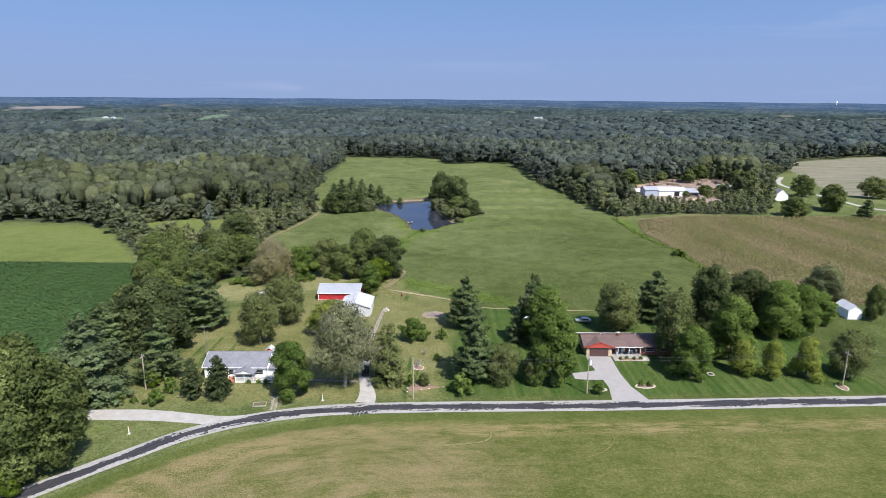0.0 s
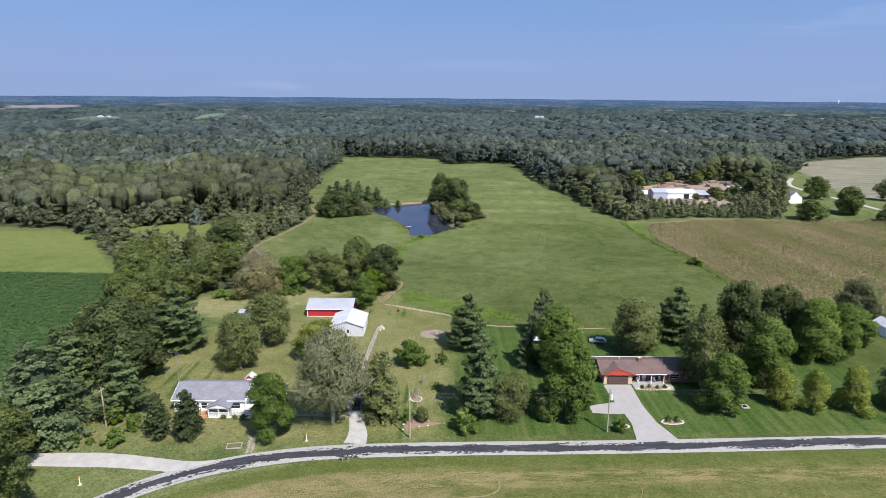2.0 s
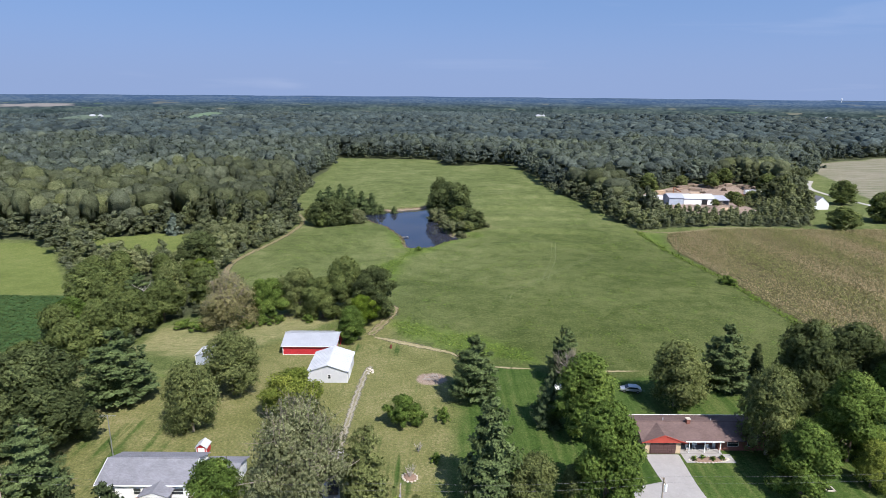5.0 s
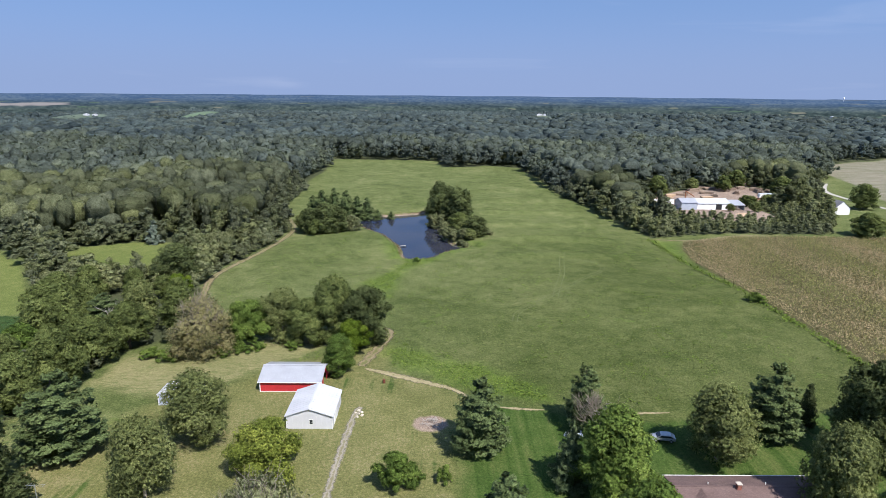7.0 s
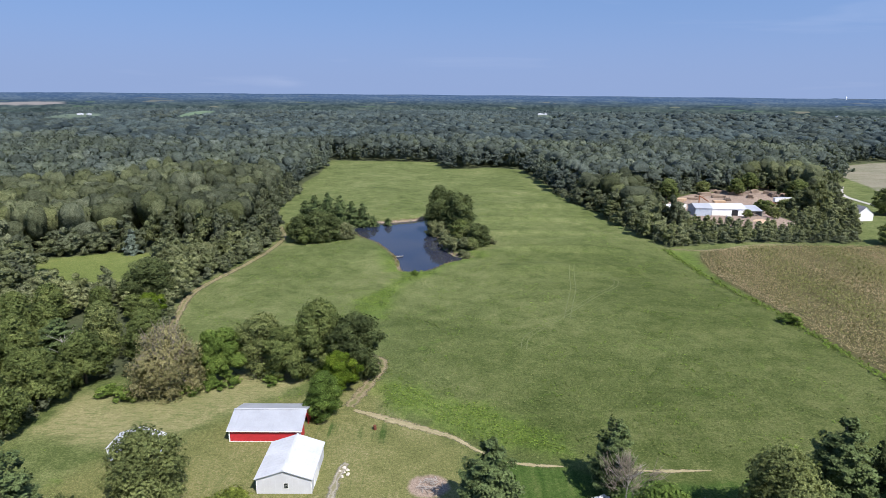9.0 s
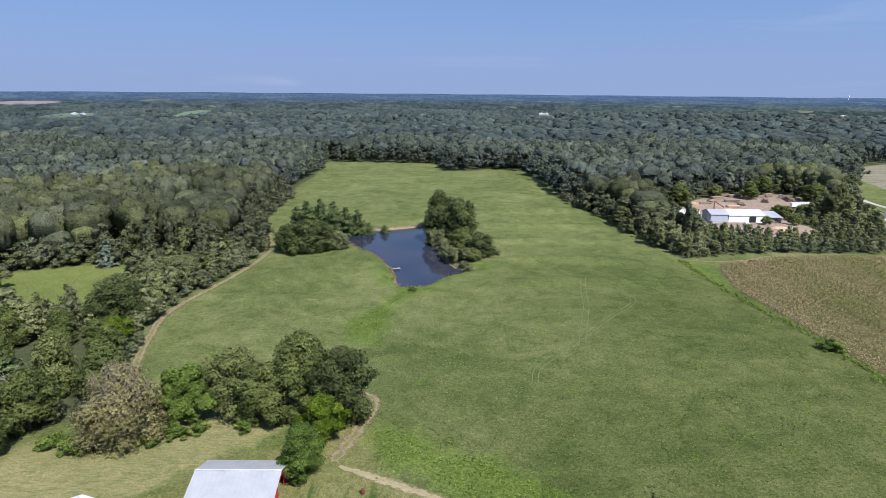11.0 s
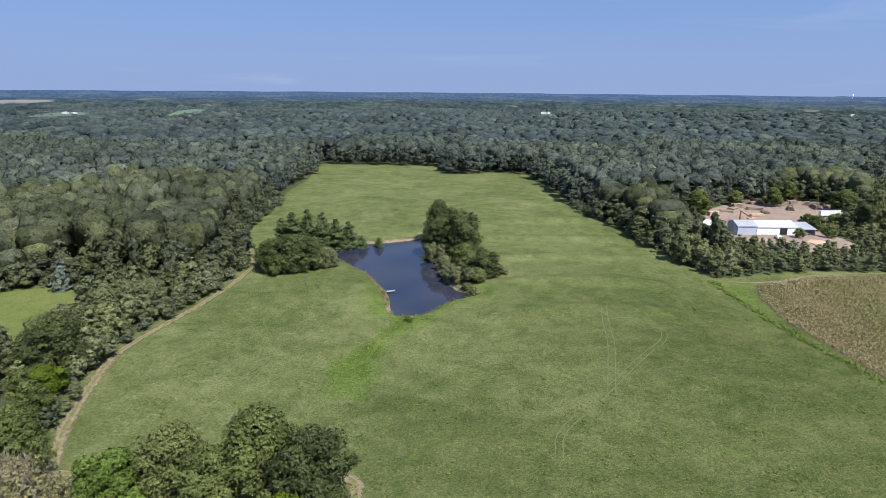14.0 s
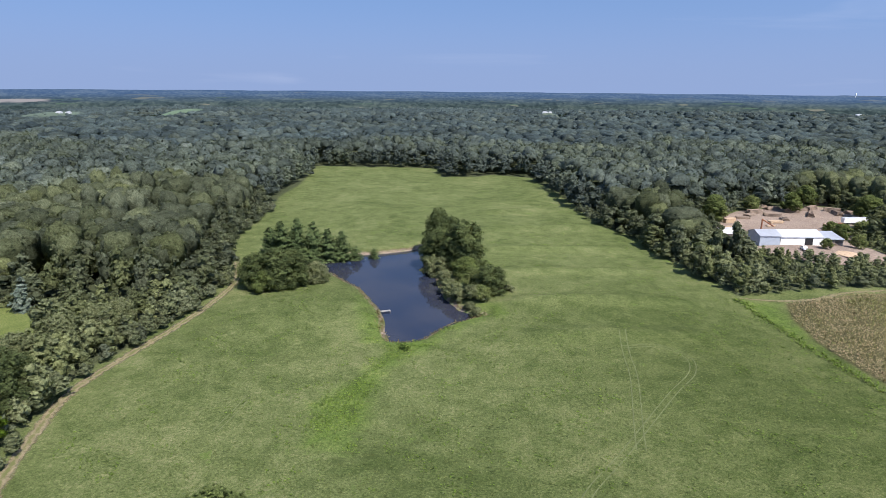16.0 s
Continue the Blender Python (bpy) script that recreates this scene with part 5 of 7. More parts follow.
def corn():
    """Corn in rows that run north, browner where it has ripened first."""
    forms = [spray_form(s + 60, 4, 0.34, 1.0, 0.22) for s in range(8)]
    rng = np.random.default_rng(11)
    x, y = (a.ravel() for a in np.meshgrid(np.arange(101, 330, 1.36), np.arange(190, 378, 0.62)))
    x = x + rng.normal(0, 0.07, len(x)) + 0.5 * np.sin(y / 40)
    y = y + rng.normal(0, 0.2, len(y)) + 0.03 * (x - 100)
    d = inside_by(CORN, x, y)
    gap = np.sin(x / 9.0 + 0.7 * np.sin(y / 31)) * np.sin(y / 27 + x / 33)
    k = (d > 0.4) & (x < 0.78 * y) & (rng.random(len(x)) > 0.10 + 0.25 * (gap > 0.8))
    x, y, d, gap = x[k], y[k], d[k], gap[k]
    h = 1.55 + 0.16 * rng.normal(size=len(x)) - 0.2 * gap - 0.5 * (d < 4)
    tint = (0.45 + 0.12 * np.sin(x * 0.47) - 0.12 * gap + rng.normal(0, 0.16, len(x))).clip(0, 1)
    hue = (0.42 + 0.30 * np.sin(x / 5.3 + np.sin(y / 37)) + 0.25 * gap - 0.4 * (d < 5) + rng.normal(0, 0.28, len(x))).clip(0, 1)
    grow("corn", x, y, h.clip(0.7, 2.4), np.full(len(x), 1.0), tint, forms, M_LEAF["corn"], "ripening brown field corn in rows", "corn", hue)


corn()


def soybeans():
    forms = [spray_form(s + 80, 5, 0.62, 0.5, 0.6) for s in range(5)]
    x, y, rng = scatter(-215, -94, 128, 243, 1.25, 12, lambda x, y: (inside_by(SOY, x, y) > 0.5) & (np.abs(x) < 0.78 * y + 10))
    tint = (0.5 + patches(x * 2, y * 2) + rng.normal(0, 0.1, len(x))).clip(0, 1)
    grow("soybeans", x, y, np.full(len(x), 0.5), np.full(len(x), 1.0), tint, forms, M_LEAF["soy"], "dark green field of soybeans", "crop")


soybeans()


def weeds():
    forms = [spray_form(s + 100, 4, 0.5, 0.7, 0.5) for s in range(6)]

    def open_pasture(x, y):
        clump = np.sin(x / 5 + 2 * np.sin(y / 7)) * np.sin(y / 6 + 1.5 * np.sin(x / 9))
        ok = (wooded(x, y) < 1) & (inside_by(CORN, x, y) < -1) & (inside_by(POND, x, y) < -1) & (inside_by(YARD, x, y) < 0) & (inside_by(MOWN, x, y) < -2) & (inside_by(LAWN, x, y) < 0) & (x > -76) & (x < 108)
        return ok & (clump + np.random.default_rng(5).normal(0, 0.5, len(x)) > 0.95)

    x, y, rng = scatter(-80, 110, 188, 480, 1.35, 14, open_pasture)
    grow("pasture_weeds", x, y, rng.uniform(0.25, 0.6, len(x)), rng.uniform(0.4, 0.9, len(x)), rng.uniform(0.0, 0.4, len(x)), forms, M_LEAF["weed"], "tufts of coarse weeds in the pasture", "weeds")

    def tussocks(x, y):
        return (wooded(x, y) < 1) & (inside_by(CORN, x, y) < -1) & (inside_by(POND, x, y) < -2) & (inside_by(YARD, x, y) < 0) & (inside_by(MOWN, x, y) < -2) & (inside_by(LAWN, x, y) < 0) & (x > np.interp(y, [200, 285, 330], [-20, -82, -74])) & (x < 104) & (np.random.default_rng(9).random(len(x)) < 0.75 - 0.002 * (y - 190))

    small = [spray_form(s + 120, 3, 0.42, 0.5, 0.45) for s in range(6)]
    x, y, rng = scatter(-84, 106, 188, 400, 1.5, 17, tussocks)
    grow("grass_tussocks", x, y, rng.uniform(0.10, 0.26, len(x)), rng.uniform(0.5, 1.1, len(x)), rng.uniform(0.1, 0.8, len(x)), small, M_LEAF["grass"], "uneven tussocks of pasture grass", "grass")

    def rank(x, y):
        lush = np.maximum(np.maximum(inside_by(WEEDS, x, y), inside_by(DITCH, x, y)), 2.5 - np.abs(inside_by(POND, x, y) + 3.5) - np.clip((y - 345) / 3, 0, 20))
        lush = lush - 2.5 + 3 * np.sin(x / 3 + 2 * np.sin(y / 5)) * np.sin(y / 4 + x / 7)
        return lush + np.random.default_rng(6).normal(0, 1.2, len(x)) > 0.8

    x, y, rng = scatter(-75, 50, 185, 440, 1.0, 15, rank)
    grow("tall_weeds", x, y, rng.uniform(0.25, 0.6, len(x)), rng.uniform(0.5, 0.95, len(x)), rng.uniform(0.25, 0.75, len(x)), forms, M_LEAF["weed"], "bright green rank weeds round the pond and ditch", "weeds")

    def bank(x, y):
        d = -inside_by(POND, x, y)
        return (d > 0.2) & (d + np.random.default_rng(8).normal(0, 0.5, len(x)) < 1.7)

    x, y, rng = scatter(-75, 22, 318, 440, 0.75, 18, bank)
    grow("bank_reeds", x, y, rng.uniform(0.4, 1.1, len(x)), rng.uniform(0.5, 0.9, len(x)), rng.uniform(0.1, 0.8, len(x)), forms, M_LEAF["reed"], "ragged brown reeds along the pond's bank", "reeds")

    def hedge(x, y):
        return np.abs(x - np.interp(y, [200, 241, 264, 300, 352], [105.5, 105.6, 105.5, 103.5, 101.5])) + np.random.default_rng(7).normal(0, 0.7, len(x)) < 0.6

    x, y, rng = scatter(95, 112, 200, 358, 0.8, 16, hedge)
    grow("fence_row", x, y, rng.uniform(0.5, 1.7, len(x)), rng.uniform(0.7, 1.3, len(x)), rng.uniform(0.0, 0.4, len(x)), forms, M_LEAF["weed"], "weedy fence row between pasture and corn", "hedge")


weeds()

# ---- buildings and made things ----
def thing(name, x, y, label, category, group="", turn=0.0, sink=0.0):
    ob = new(name)
    ob.matrix_basis = pose(x, y, float(relief(x, y)) - sink, 0, 0, turn)
    return tagged(ob, label, category, group)


def part(name, bm, material, parent, label=""):
    me = bpy.data.meshes.new(name)
    bmesh.ops.recalc_face_normals(bm, faces=bm.faces)
    bm.to_mesh(me)
    bm.free()
    me.materials.append(material)
    ob = new(name, me)
    ob.parent = parent
    return tagged(ob, label) if label else ob


def box(x0, x1, y0, y1, z0, z1, bevel=0.0, bm=None):
    bm = bm or bmesh.new()
    m = Matrix.LocRotScale(((x0 + x1) / 2, (y0 + y1) / 2, (z0 + z1) / 2), None, (x1 - x0, y1 - y0, z1 - z0))
    made = bmesh.ops.create_cube(bm, size=1, matrix=m)["verts"]
    if bevel:
        edges = list({e for v in made for e in v.link_edges})
        bmesh.ops.bevel(bm, geom=edges, offset=bevel, segments=1, affect="EDGES")
    return bm


def rod(a, b, r0, r1=None, sides=8, bm=None):
    bm = bm or bmesh.new()
    a, b = Vector(a), Vector(b)
    m = Matrix.Translation((a + b) / 2) @ (b - a).to_track_quat("Z", "Y").to_matrix().to_4x4()
    bmesh.ops.create_cone(bm, cap_ends=True, segments=sides, radius1=r0, radius2=r0 if r1 is None else r1, depth=(b - a).length, matrix=m)
    return bm


def solid(profile, axis, a, b, bm=None):
    """A profile in the plane across an axis ("x": (y, z) pairs, "y": (x, z) pairs), drawn out from a to b."""
    bm = bm or bmesh.new()
    rows = [[bm.verts.new((s, p, q) if axis == "x" else (p, s, q)) for p, q in profile] for s in (a, b)]
    n = len(profile)
    for i in range(n):
        bm.faces.new((rows[0][i], rows[0][(i + 1) % n], rows[1][(i + 1) % n], rows[1][i]))
    bm.faces.new(rows[0]), bm.faces.new(rows[1][::-1])
    return bm


def slope(axis, a, b, p0, z0, p1, z1, thick=0.14):
    """One roof slope from (p0, z0) at the eave to (p1, z1) at the ridge."""
    return solid([(p0, z0), (p1, z1), (p1, z1 + thick), (p0, z0 + thick)], axis, a, b)


def ribs(axis, a, b, p0, z0, p1, z1, gap, parent, material):
    """Standing ribs of a metal roof, on one slope."""
    bm = bmesh.new()
    s = a + gap / 2
    while s < b:
        solid([(p0, z0 + 0.14), (p1, z1 + 0.14), (p1, z1 + 0.19), (p0, z0 + 0.19)], axis, s - 0.03, s + 0.03, bm)
        s += gap
    return part("rib", bm, material, parent)


def window(parent, x, y, z, w, h, axis="y", out=-1, name="window"):
    """A framed window on a wall: its plane is across axis."""
    t = 0.05 * out
    def slab(u0, u1, d0, d1, z0, z1):
        d0, d1 = sorted((d0, d1))
        return box(u0, u1, y + d0, y + d1, z0, z1) if axis == "y" else box(x + d0, x + d1, u0, u1, z0, z1)
    c = x if axis == "y" else y
    g = part(name, slab(c - w / 2, c + w / 2, 0, t, z, z + h), M_TRIM, parent)
    part("pane", slab(c - w / 2 + 0.08, c + w / 2 - 0.08, 0, t * 1.25, z + 0.08, z + h / 2 - 0.03), M_GLASS, g)
    part("pane", slab(c - w / 2 + 0.08, c + w / 2 - 0.08, 0, t * 1.25, z + h / 2 + 0.03, z + h - 0.08), M_GLASS, g)
    return g


def ranch_house():
    h = thing("ranch_house", 38, 149.3, "low brick ranch house with brown shingle roof and attached garage", "house", sink=0.05)
    W, back = 23.4, 9.2
    part("wall", box(0.4, 7.0, 0.35, back, 0, 2.65), M_TAN, h, "cream brick garage wall")
    part("wall", box(7.0, 14.6, 3.0, back, 0, 2.65), M_BRICK, h, "red brick wall behind the porch")
    part("wall", box(14.6, W - 0.3, 1.4, back, 0, 2.65), M_BRICK, h, "red brick wall")
    door = part("garage_door", box(1.25, 6.05, 0.22, 0.42, 0, 2.15), M_DOOR_BROWN, h, "dark brown panelled garage door")
    for i in range(4):
        for j in range(6):
            part("panel", box(1.35 + j * 0.78, 2.03 + j * 0.78, 0.17, 0.24, 0.08 + i * 0.52, 0.5 + i * 0.52, 0.02), M_DOOR_BROWN, door)
    ridge, zr, ze = 4.7, 4.15, 2.62
    part("roof", slope("x", -0.5, W, 0.15, ze, ridge, zr), M_SHINGLE_BROWN, h, "brown shingle roof slope")
    part("roof", slope("x", -0.5, W, back + 0.5, ze, ridge, zr), M_SHINGLE_BROWN, h, "brown shingle roof slope")
    part("ridge_cap", box(-0.5, W, ridge - 0.14, ridge + 0.14, zr + 0.10, zr + 0.19), M_SHINGLE_BROWN, h)
    part("gable_wall", solid([(0.4, 2.6), (back, 2.6), (ridge, zr - 0.05)], "x", 0.0, 0.15), M_RED_GABLE, h)
    part("gable_wall", solid([(1.4, 2.6), (back, 2.6), (ridge, zr - 0.05)], "x", W - 0.5, W - 0.3), M_RED_GABLE, h)
    part("garage_gable", solid([(-0.3, 2.58), (7.5, 2.58), (3.6, 4.02)], "y", -0.2, 0.3), M_RED_GABLE, h, "red painted boards in the garage gable")
    part("garage_roof", solid([(-0.55, 2.52), (3.6, 4.06), (3.6, 4.2), (-0.55, 2.66)], "y", -0.25, 4.4), M_SHINGLE_BROWN, h)
    part("garage_roof", solid([(7.75, 2.52), (3.6, 4.06), (3.6, 4.2), (7.75, 2.66)], "y", -0.25, 4.4), M_SHINGLE_BROWN, h)
    part("fascia", solid([(-0.55, 2.5), (3.6, 4.03), (7.75, 2.5), (7.75, 2.66), (3.6, 4.2), (-0.55, 2.66)], "y", -0.31, -0.26), M_RED_GABLE, h)
    part("gutter", box(7.76, 14.9, 0.0, 0.16, 2.56, 2.74, 0.02), M_TRIM, h, "white gutter")
    part("gutter", box(-0.5, W, back + 0.5, back + 0.64, 2.56, 2.8, 0.02), M_TRIM, h, "white gutter")
    for x in (8.6, 11.5, 14.4):
        part("porch_post", box(x - 0.07, x + 0.07, 0.35, 0.49, 0, 2.62), M_TRIM, h)
    part("porch_slab", box(7.05, 14.8, 0.2, 3.0, 0, 0.16), M_CONCRETE, h)
    part("porch_slab", box(7.1, 16.2, -2.6, 0.19, 0, 0.09), M_CONCRETE, h, "pale paved terrace")
    part("door", box(10.2, 11.15, 2.9, 3.02, 0.16, 2.2), M_TRIM, h)
    window(h, 8.8, 3.0, 0.95, 1.4, 1.3), window(h, 13.0, 3.0, 0.95, 1.6, 1.3)
    window(h, 17.2, 1.4, 0.95, 2.2, 1.35), window(h, 20.6, 1.4, 0.95, 1.5, 1.35)
    c = part("chimney", box(9.2, 9.9, 4.0, 4.7, 3.6, 5.0, 0.03), M_BRICK, h)
    part("chimney_cap", box(9.12, 9.98, 3.92, 4.78, 5.0, 5.1), M_STONE, c)
    part("roof_vent", rod((5.2, 5.6, 3.8), (5.2, 5.6, 4.4), 0.08), M_TRIM, h), part("roof_vent", rod((14.5, 5.6, 3.8), (14.5, 5.6, 4.4), 0.08), M_TRIM, h)
    return h


def white_house():
    h = thing("white_house", -55.8, 135.6, "white vinyl-sided house with grey shingle roof and front porch", "house", sink=0.05)
    L, D, ze, zr = 14.7, 9.0, 2.95, 4.75
    part("foundation", box(-0.03, L + 0.03, -0.03, D + 0.03, -0.3, 0.35), M_STONE, h)
    part("wall", box(0, L, 0, D, 0.35, ze), M_SIDING_WHITE, h)
    for x0, x1 in ((0.01, 0.2), (L - 0.2, L - 0.01)):
        part("gable_wall", solid([(0, ze), (D, ze), (D / 2, zr)], "x", x0, x1), M_SIDING_WHITE, h)
    part("roof", slope("x", -0.4, L + 0.4, -0.3, ze - 0.12, D / 2, zr), M_SHINGLE_GREY, h)
    part("roof", slope("x", -0.4, L + 0.4, D + 0.3, ze - 0.12, D / 2, zr), M_SHINGLE_GREY, h)
    part("ridge_cap", box(-0.4, L + 0.4, D / 2 - 0.13, D / 2 + 0.13, zr + 0.1, zr + 0.18), M_SHINGLE_GREY, h)
    part("gutter", box(-0.4, L + 0.4, -0.42, -0.3, ze - 0.16, ze + 0.02), M_TRIM, h)
    part("rake_board", solid([(-0.3, ze - 0.18), (D / 2, zr - 0.06), (D / 2, zr + 0.16), (-0.3, ze + 0.04)], "x", L + 0.4, L + 0.47), M_TRIM, h)
    part("rake_board", solid([(-0.3, ze - 0.18), (D / 2, zr - 0.06), (D / 2, zr + 0.16), (-0.3, ze + 0.04)], "x", -0.47, -0.4), M_TRIM, h)
    for x in (2.2, 6.4, 13.0):
        window(h, x, 0, 1.05, 1.3 if x != 13.0 else 2.0, 1.25)
    window(h, 0, 4.5, 1.05, 1.2, 1.2, "x")
    # porch with a small gable
    part("porch_deck", box(8.0, 12.8, -2.3, -0.01, 0.1, 0.5), M_GREYWOOD, h)
    part("porch_roof", solid([(7.7, 2.35), (10.2, 3.2), (10.2, 3.34), (7.7, 2.49)], "y", -2.7, 0.8), M_SHINGLE_GREY, h)
    part("porch_roof", solid([(12.7, 2.35), (10.2, 3.2), (10.2, 3.34), (12.7, 2.49)], "y", -2.7, 0.8), M_SHINGLE_GREY, h)
    part("porch_gable", solid([(7.85, 2.36), (12.55, 2.36), (10.2, 3.16)], "y", -2.6, -2.5), M_TRIM, h)
    for x in (8.1, 10.2, 12.3):
        part("porch_post", box(x - 0.08, x + 0.08, -2.5, -2.34, 0.5, 2.42), M_TRIM, h)
    def rail(x0, x1, y):
        r = part("railing", box(x0, x1, y - 0.04, y + 0.04, 1.36, 1.44), M_TRIM, h)
        part("bottom_rail", box(x0, x1, y - 0.03, y + 0.03, 0.62, 0.68), M_TRIM, r)
        n = int((x1 - x0) / 0.16)
        for i in range(n):
            x = x0 + (i + 0.5) * (x1 - x0) / n
            part("baluster", box(x - 0.03, x + 0.03, y - 0.02, y + 0.02, 0.68, 1.36), M_TRIM, r)
    rail(8.2, 12.3, -2.42), rail(12.8, 16.6, -1.9)
    part("deck", box(12.81, 16.8, -2.0, -0.01, 0.1, 0.48), M_GREYWOOD, h)
    part("deck_skirt", box(8.0, 16.8, -2.36, -2.31, 0.0, 0.45), M_SIDING_WHITE, h)
    for i in range(3):
        part("step", box(6.0, 7.98, -2.4 + i * 0.35, -0.02, 0.02 + i * 0.16, 0.18 + i * 0.16), M_ORANGE, h, "orange brick step")
    part("door", box(9.7, 10.65, -0.06, 0.02, 0.5, 2.5), M_TRIM, h)
    # lower wing with its end wall
    part("wing_wall", box(L + 0.01, L + 7.0, 1.0, D - 0.6, 0, 2.4), M_SIDING_WHITE, h)
    part("wing_roof", slope("x", L + 0.48, L + 7.4, 0.5, 2.25, 4.7, 3.7), M_SHINGLE_GREY, h)
    part("wing_roof", slope("x", L + 0.48, L + 7.4, D - 0.1, 2.25, 4.7, 3.7), M_SHINGLE_GREY, h)
    part("wing_gable", solid([(1.0, 2.4), (D - 0.6, 2.4), (4.7, 3.66)], "x", L + 6.8, L + 7.0), M_SIDING_WHITE, h)
    window(h, L + 2.4, 1.0, 0.95, 1.2, 1.1), window(h, L + 5.2, 1.0, 0.95, 1.2, 1.1)
    part("roof_vent", rod((5, 5.4, 4.2), (5, 5.4, 4.95), 0.07), M_STEEL, h), part("roof_vent", rod((3, 5.4, 4.2), (3, 5.4, 4.9), 0.07), M_STEEL, h)
    return h


def siding_ribs(parent, material, x0, x1, y, z0, z1, gap=0.9):
    n = int((x1 - x0) / gap)
    bm = bmesh.new()
    for i in range(n + 1):
        x = x0 + (x1 - x0) * i / n
        box(x - 0.025, x + 0.025, y - 0.03, y, z0, z1, 0, bm)
    return part("siding_rib", bm, material, parent)


def red_barn():
    h = thing("red_barn", -40.2, 193.0, "long red metal pole barn with grey metal roof", "barn", sink=0.1)
    L, D, ze, zr = 13.6, 9.8, 2.55, 4.1
    part("wall", box(0, L, 0, 0.15, 0, ze + 0.1), M_SIDING_RED, h), part("wall", box(0, 0.15, 0.15, D, 0, ze), M_SIDING_RED, h)
    part("wall", box(0.15, L, D - 0.15, D, 0, ze), M_SIDING_RED, h), part("wall", box(L - 0.15, L, 0.15, 3.2, 0, ze), M_SIDING_RED, h)
    part("wall", box(L - 0.15, L, 6.8, D - 0.15, 0, ze), M_SIDING_RED, h)
    for x0 in (0, L - 0.15):
        part("gable_wall", solid([(0, ze), (D, ze), (D / 2, zr - 0.1)], "x", x0, x0 + 0.15), M_SIDING_RED, h)
    part("floor", box(0.15, L - 0.15, 0.15, D - 0.15, 0.05, 0.12), M_TRACK, h)
    part("roof", slope("x", -0.35, L + 0.35, -0.4, ze - 0.1, D / 2, zr), M_ROOF_GREY, h), part("roof", slope("x", -0.35, L + 0.35, D + 0.4, ze - 0.1, D / 2, zr), M_ROOF_GREY, h)
    ribs("x", -0.3, L + 0.3, -0.4, ze - 0.1, D / 2, zr, 0.9, h, M_ROOF_GREY), ribs("x", -0.3, L + 0.3, D + 0.4, ze - 0.1, D / 2, zr, 0.9, h, M_ROOF_GREY)
    part("ridge_cap", box(-0.35, L + 0.35, D / 2 - 0.2, D / 2 + 0.2, zr + 0.17, zr + 0.22), M_ROOF_WHITE, h)
    part("corner_trim", box(-0.03, 0.17, -0.03, -0.001, 0, ze), M_TRIM, h), part("corner_trim", box(L - 0.17, L + 0.03, -0.03, -0.001, 0, ze), M_TRIM, h)
    part("base_board", box(-0.02, L + 0.02, -0.05, -0.031, 0, 0.25), M_TRIM, h)
    part("eave_trim", box(-0.35, L + 0.35, -0.46, -0.40, ze - 0.14, ze + 0.06), M_TRIM, h)
    siding_ribs(h, M_SIDING_RED, 0.4, L - 0.4, -0.001, 0.25, ze)
    return h


def white_barn():
    h = thing("white_barn", -30.4, 177.4, "white and pale grey metal garage barn", "barn", sink=0.1)
    W, D, ze, zr = 9.1, 10.6, 2.95, 4.5
    part("wall", box(0, W, 0, D, 0, ze), M_SIDING_GREY, h)
    for y0 in (0.0, D - 0.12):
        part("gable_wall", solid([(0, ze), (W, ze), (W / 2, zr - 0.05)], "y", y0, y0 + 0.12), M_SIDING_GREY, h)
    for e in (-0.3, W + 0.3):
        part("roof", slope("y", -0.3, D + 0.3, e, ze - 0.1, W / 2, zr), M_ROOF_WHITE, h)
        ribs("y", -0.25, D + 0.25, e, ze - 0.1, W / 2, zr, 0.9, h, M_ROOF_WHITE)
    part("ridge_cap", box(W / 2 - 0.2, W / 2 + 0.2, -0.3, D + 0.3, zr + 0.17, zr + 0.22), M_ROOF_WHITE, h)
    window(h, 4.9, 0, 1.1, 0.75, 1.1)
    siding_ribs(h, M_SIDING_GREY, 0.3, W - 0.3, -0.001, 0, ze - 0.05)
    part("corner_trim", box(-0.04, 0.06, -0.04, -0.002, 0, ze), M_TRIM, h), part("corner_trim", box(W - 0.06, W + 0.04, -0.04, -0.002, 0, ze), M_TRIM, h)
    part("overhead_door", box(W, W + 0.06, 2.0, 5.5, 0, 2.4), M_SIDING_WHITE, h)
    return h


def small_shed(x, y, w, d, ze, zr, wall, roof, label, front=None):
    s = thing("shed", x, y, label, "shed", "sheds", sink=0.05)
    part("wall", box(-w / 2, w / 2, -d / 2, d / 2, 0, ze), wall, s)
    for y0 in (-d / 2, d / 2 - 0.08):
        part("gable_wall", solid([(-w / 2, ze), (w / 2, ze), (0, zr)], "y", y0, y0 + 0.08), wall, s)
    for e in (-w / 2 - 0.2, w / 2 + 0.2):
        part("roof", slope("y", -d / 2 - 0.2, d / 2 + 0.2, e, ze - 0.12, 0, zr, 0.08), roof, s)
    if front:
        part("door", box(-w * 0.32, w * 0.32, -d / 2 - 0.05, -d / 2 + 0.01, 0, ze * 0.95), front, s)
    part("corner_trim", box(-w / 2 - 0.03, -w / 2 + 0.1, -d / 2 - 0.04, -d / 2 - 0.001, 0, ze), M_TRIM, s)
    part("corner_trim", box(w / 2 - 0.1, w / 2 + 0.03, -d / 2 - 0.04, -d / 2 - 0.001, 0, ze), M_TRIM, s)
    return s


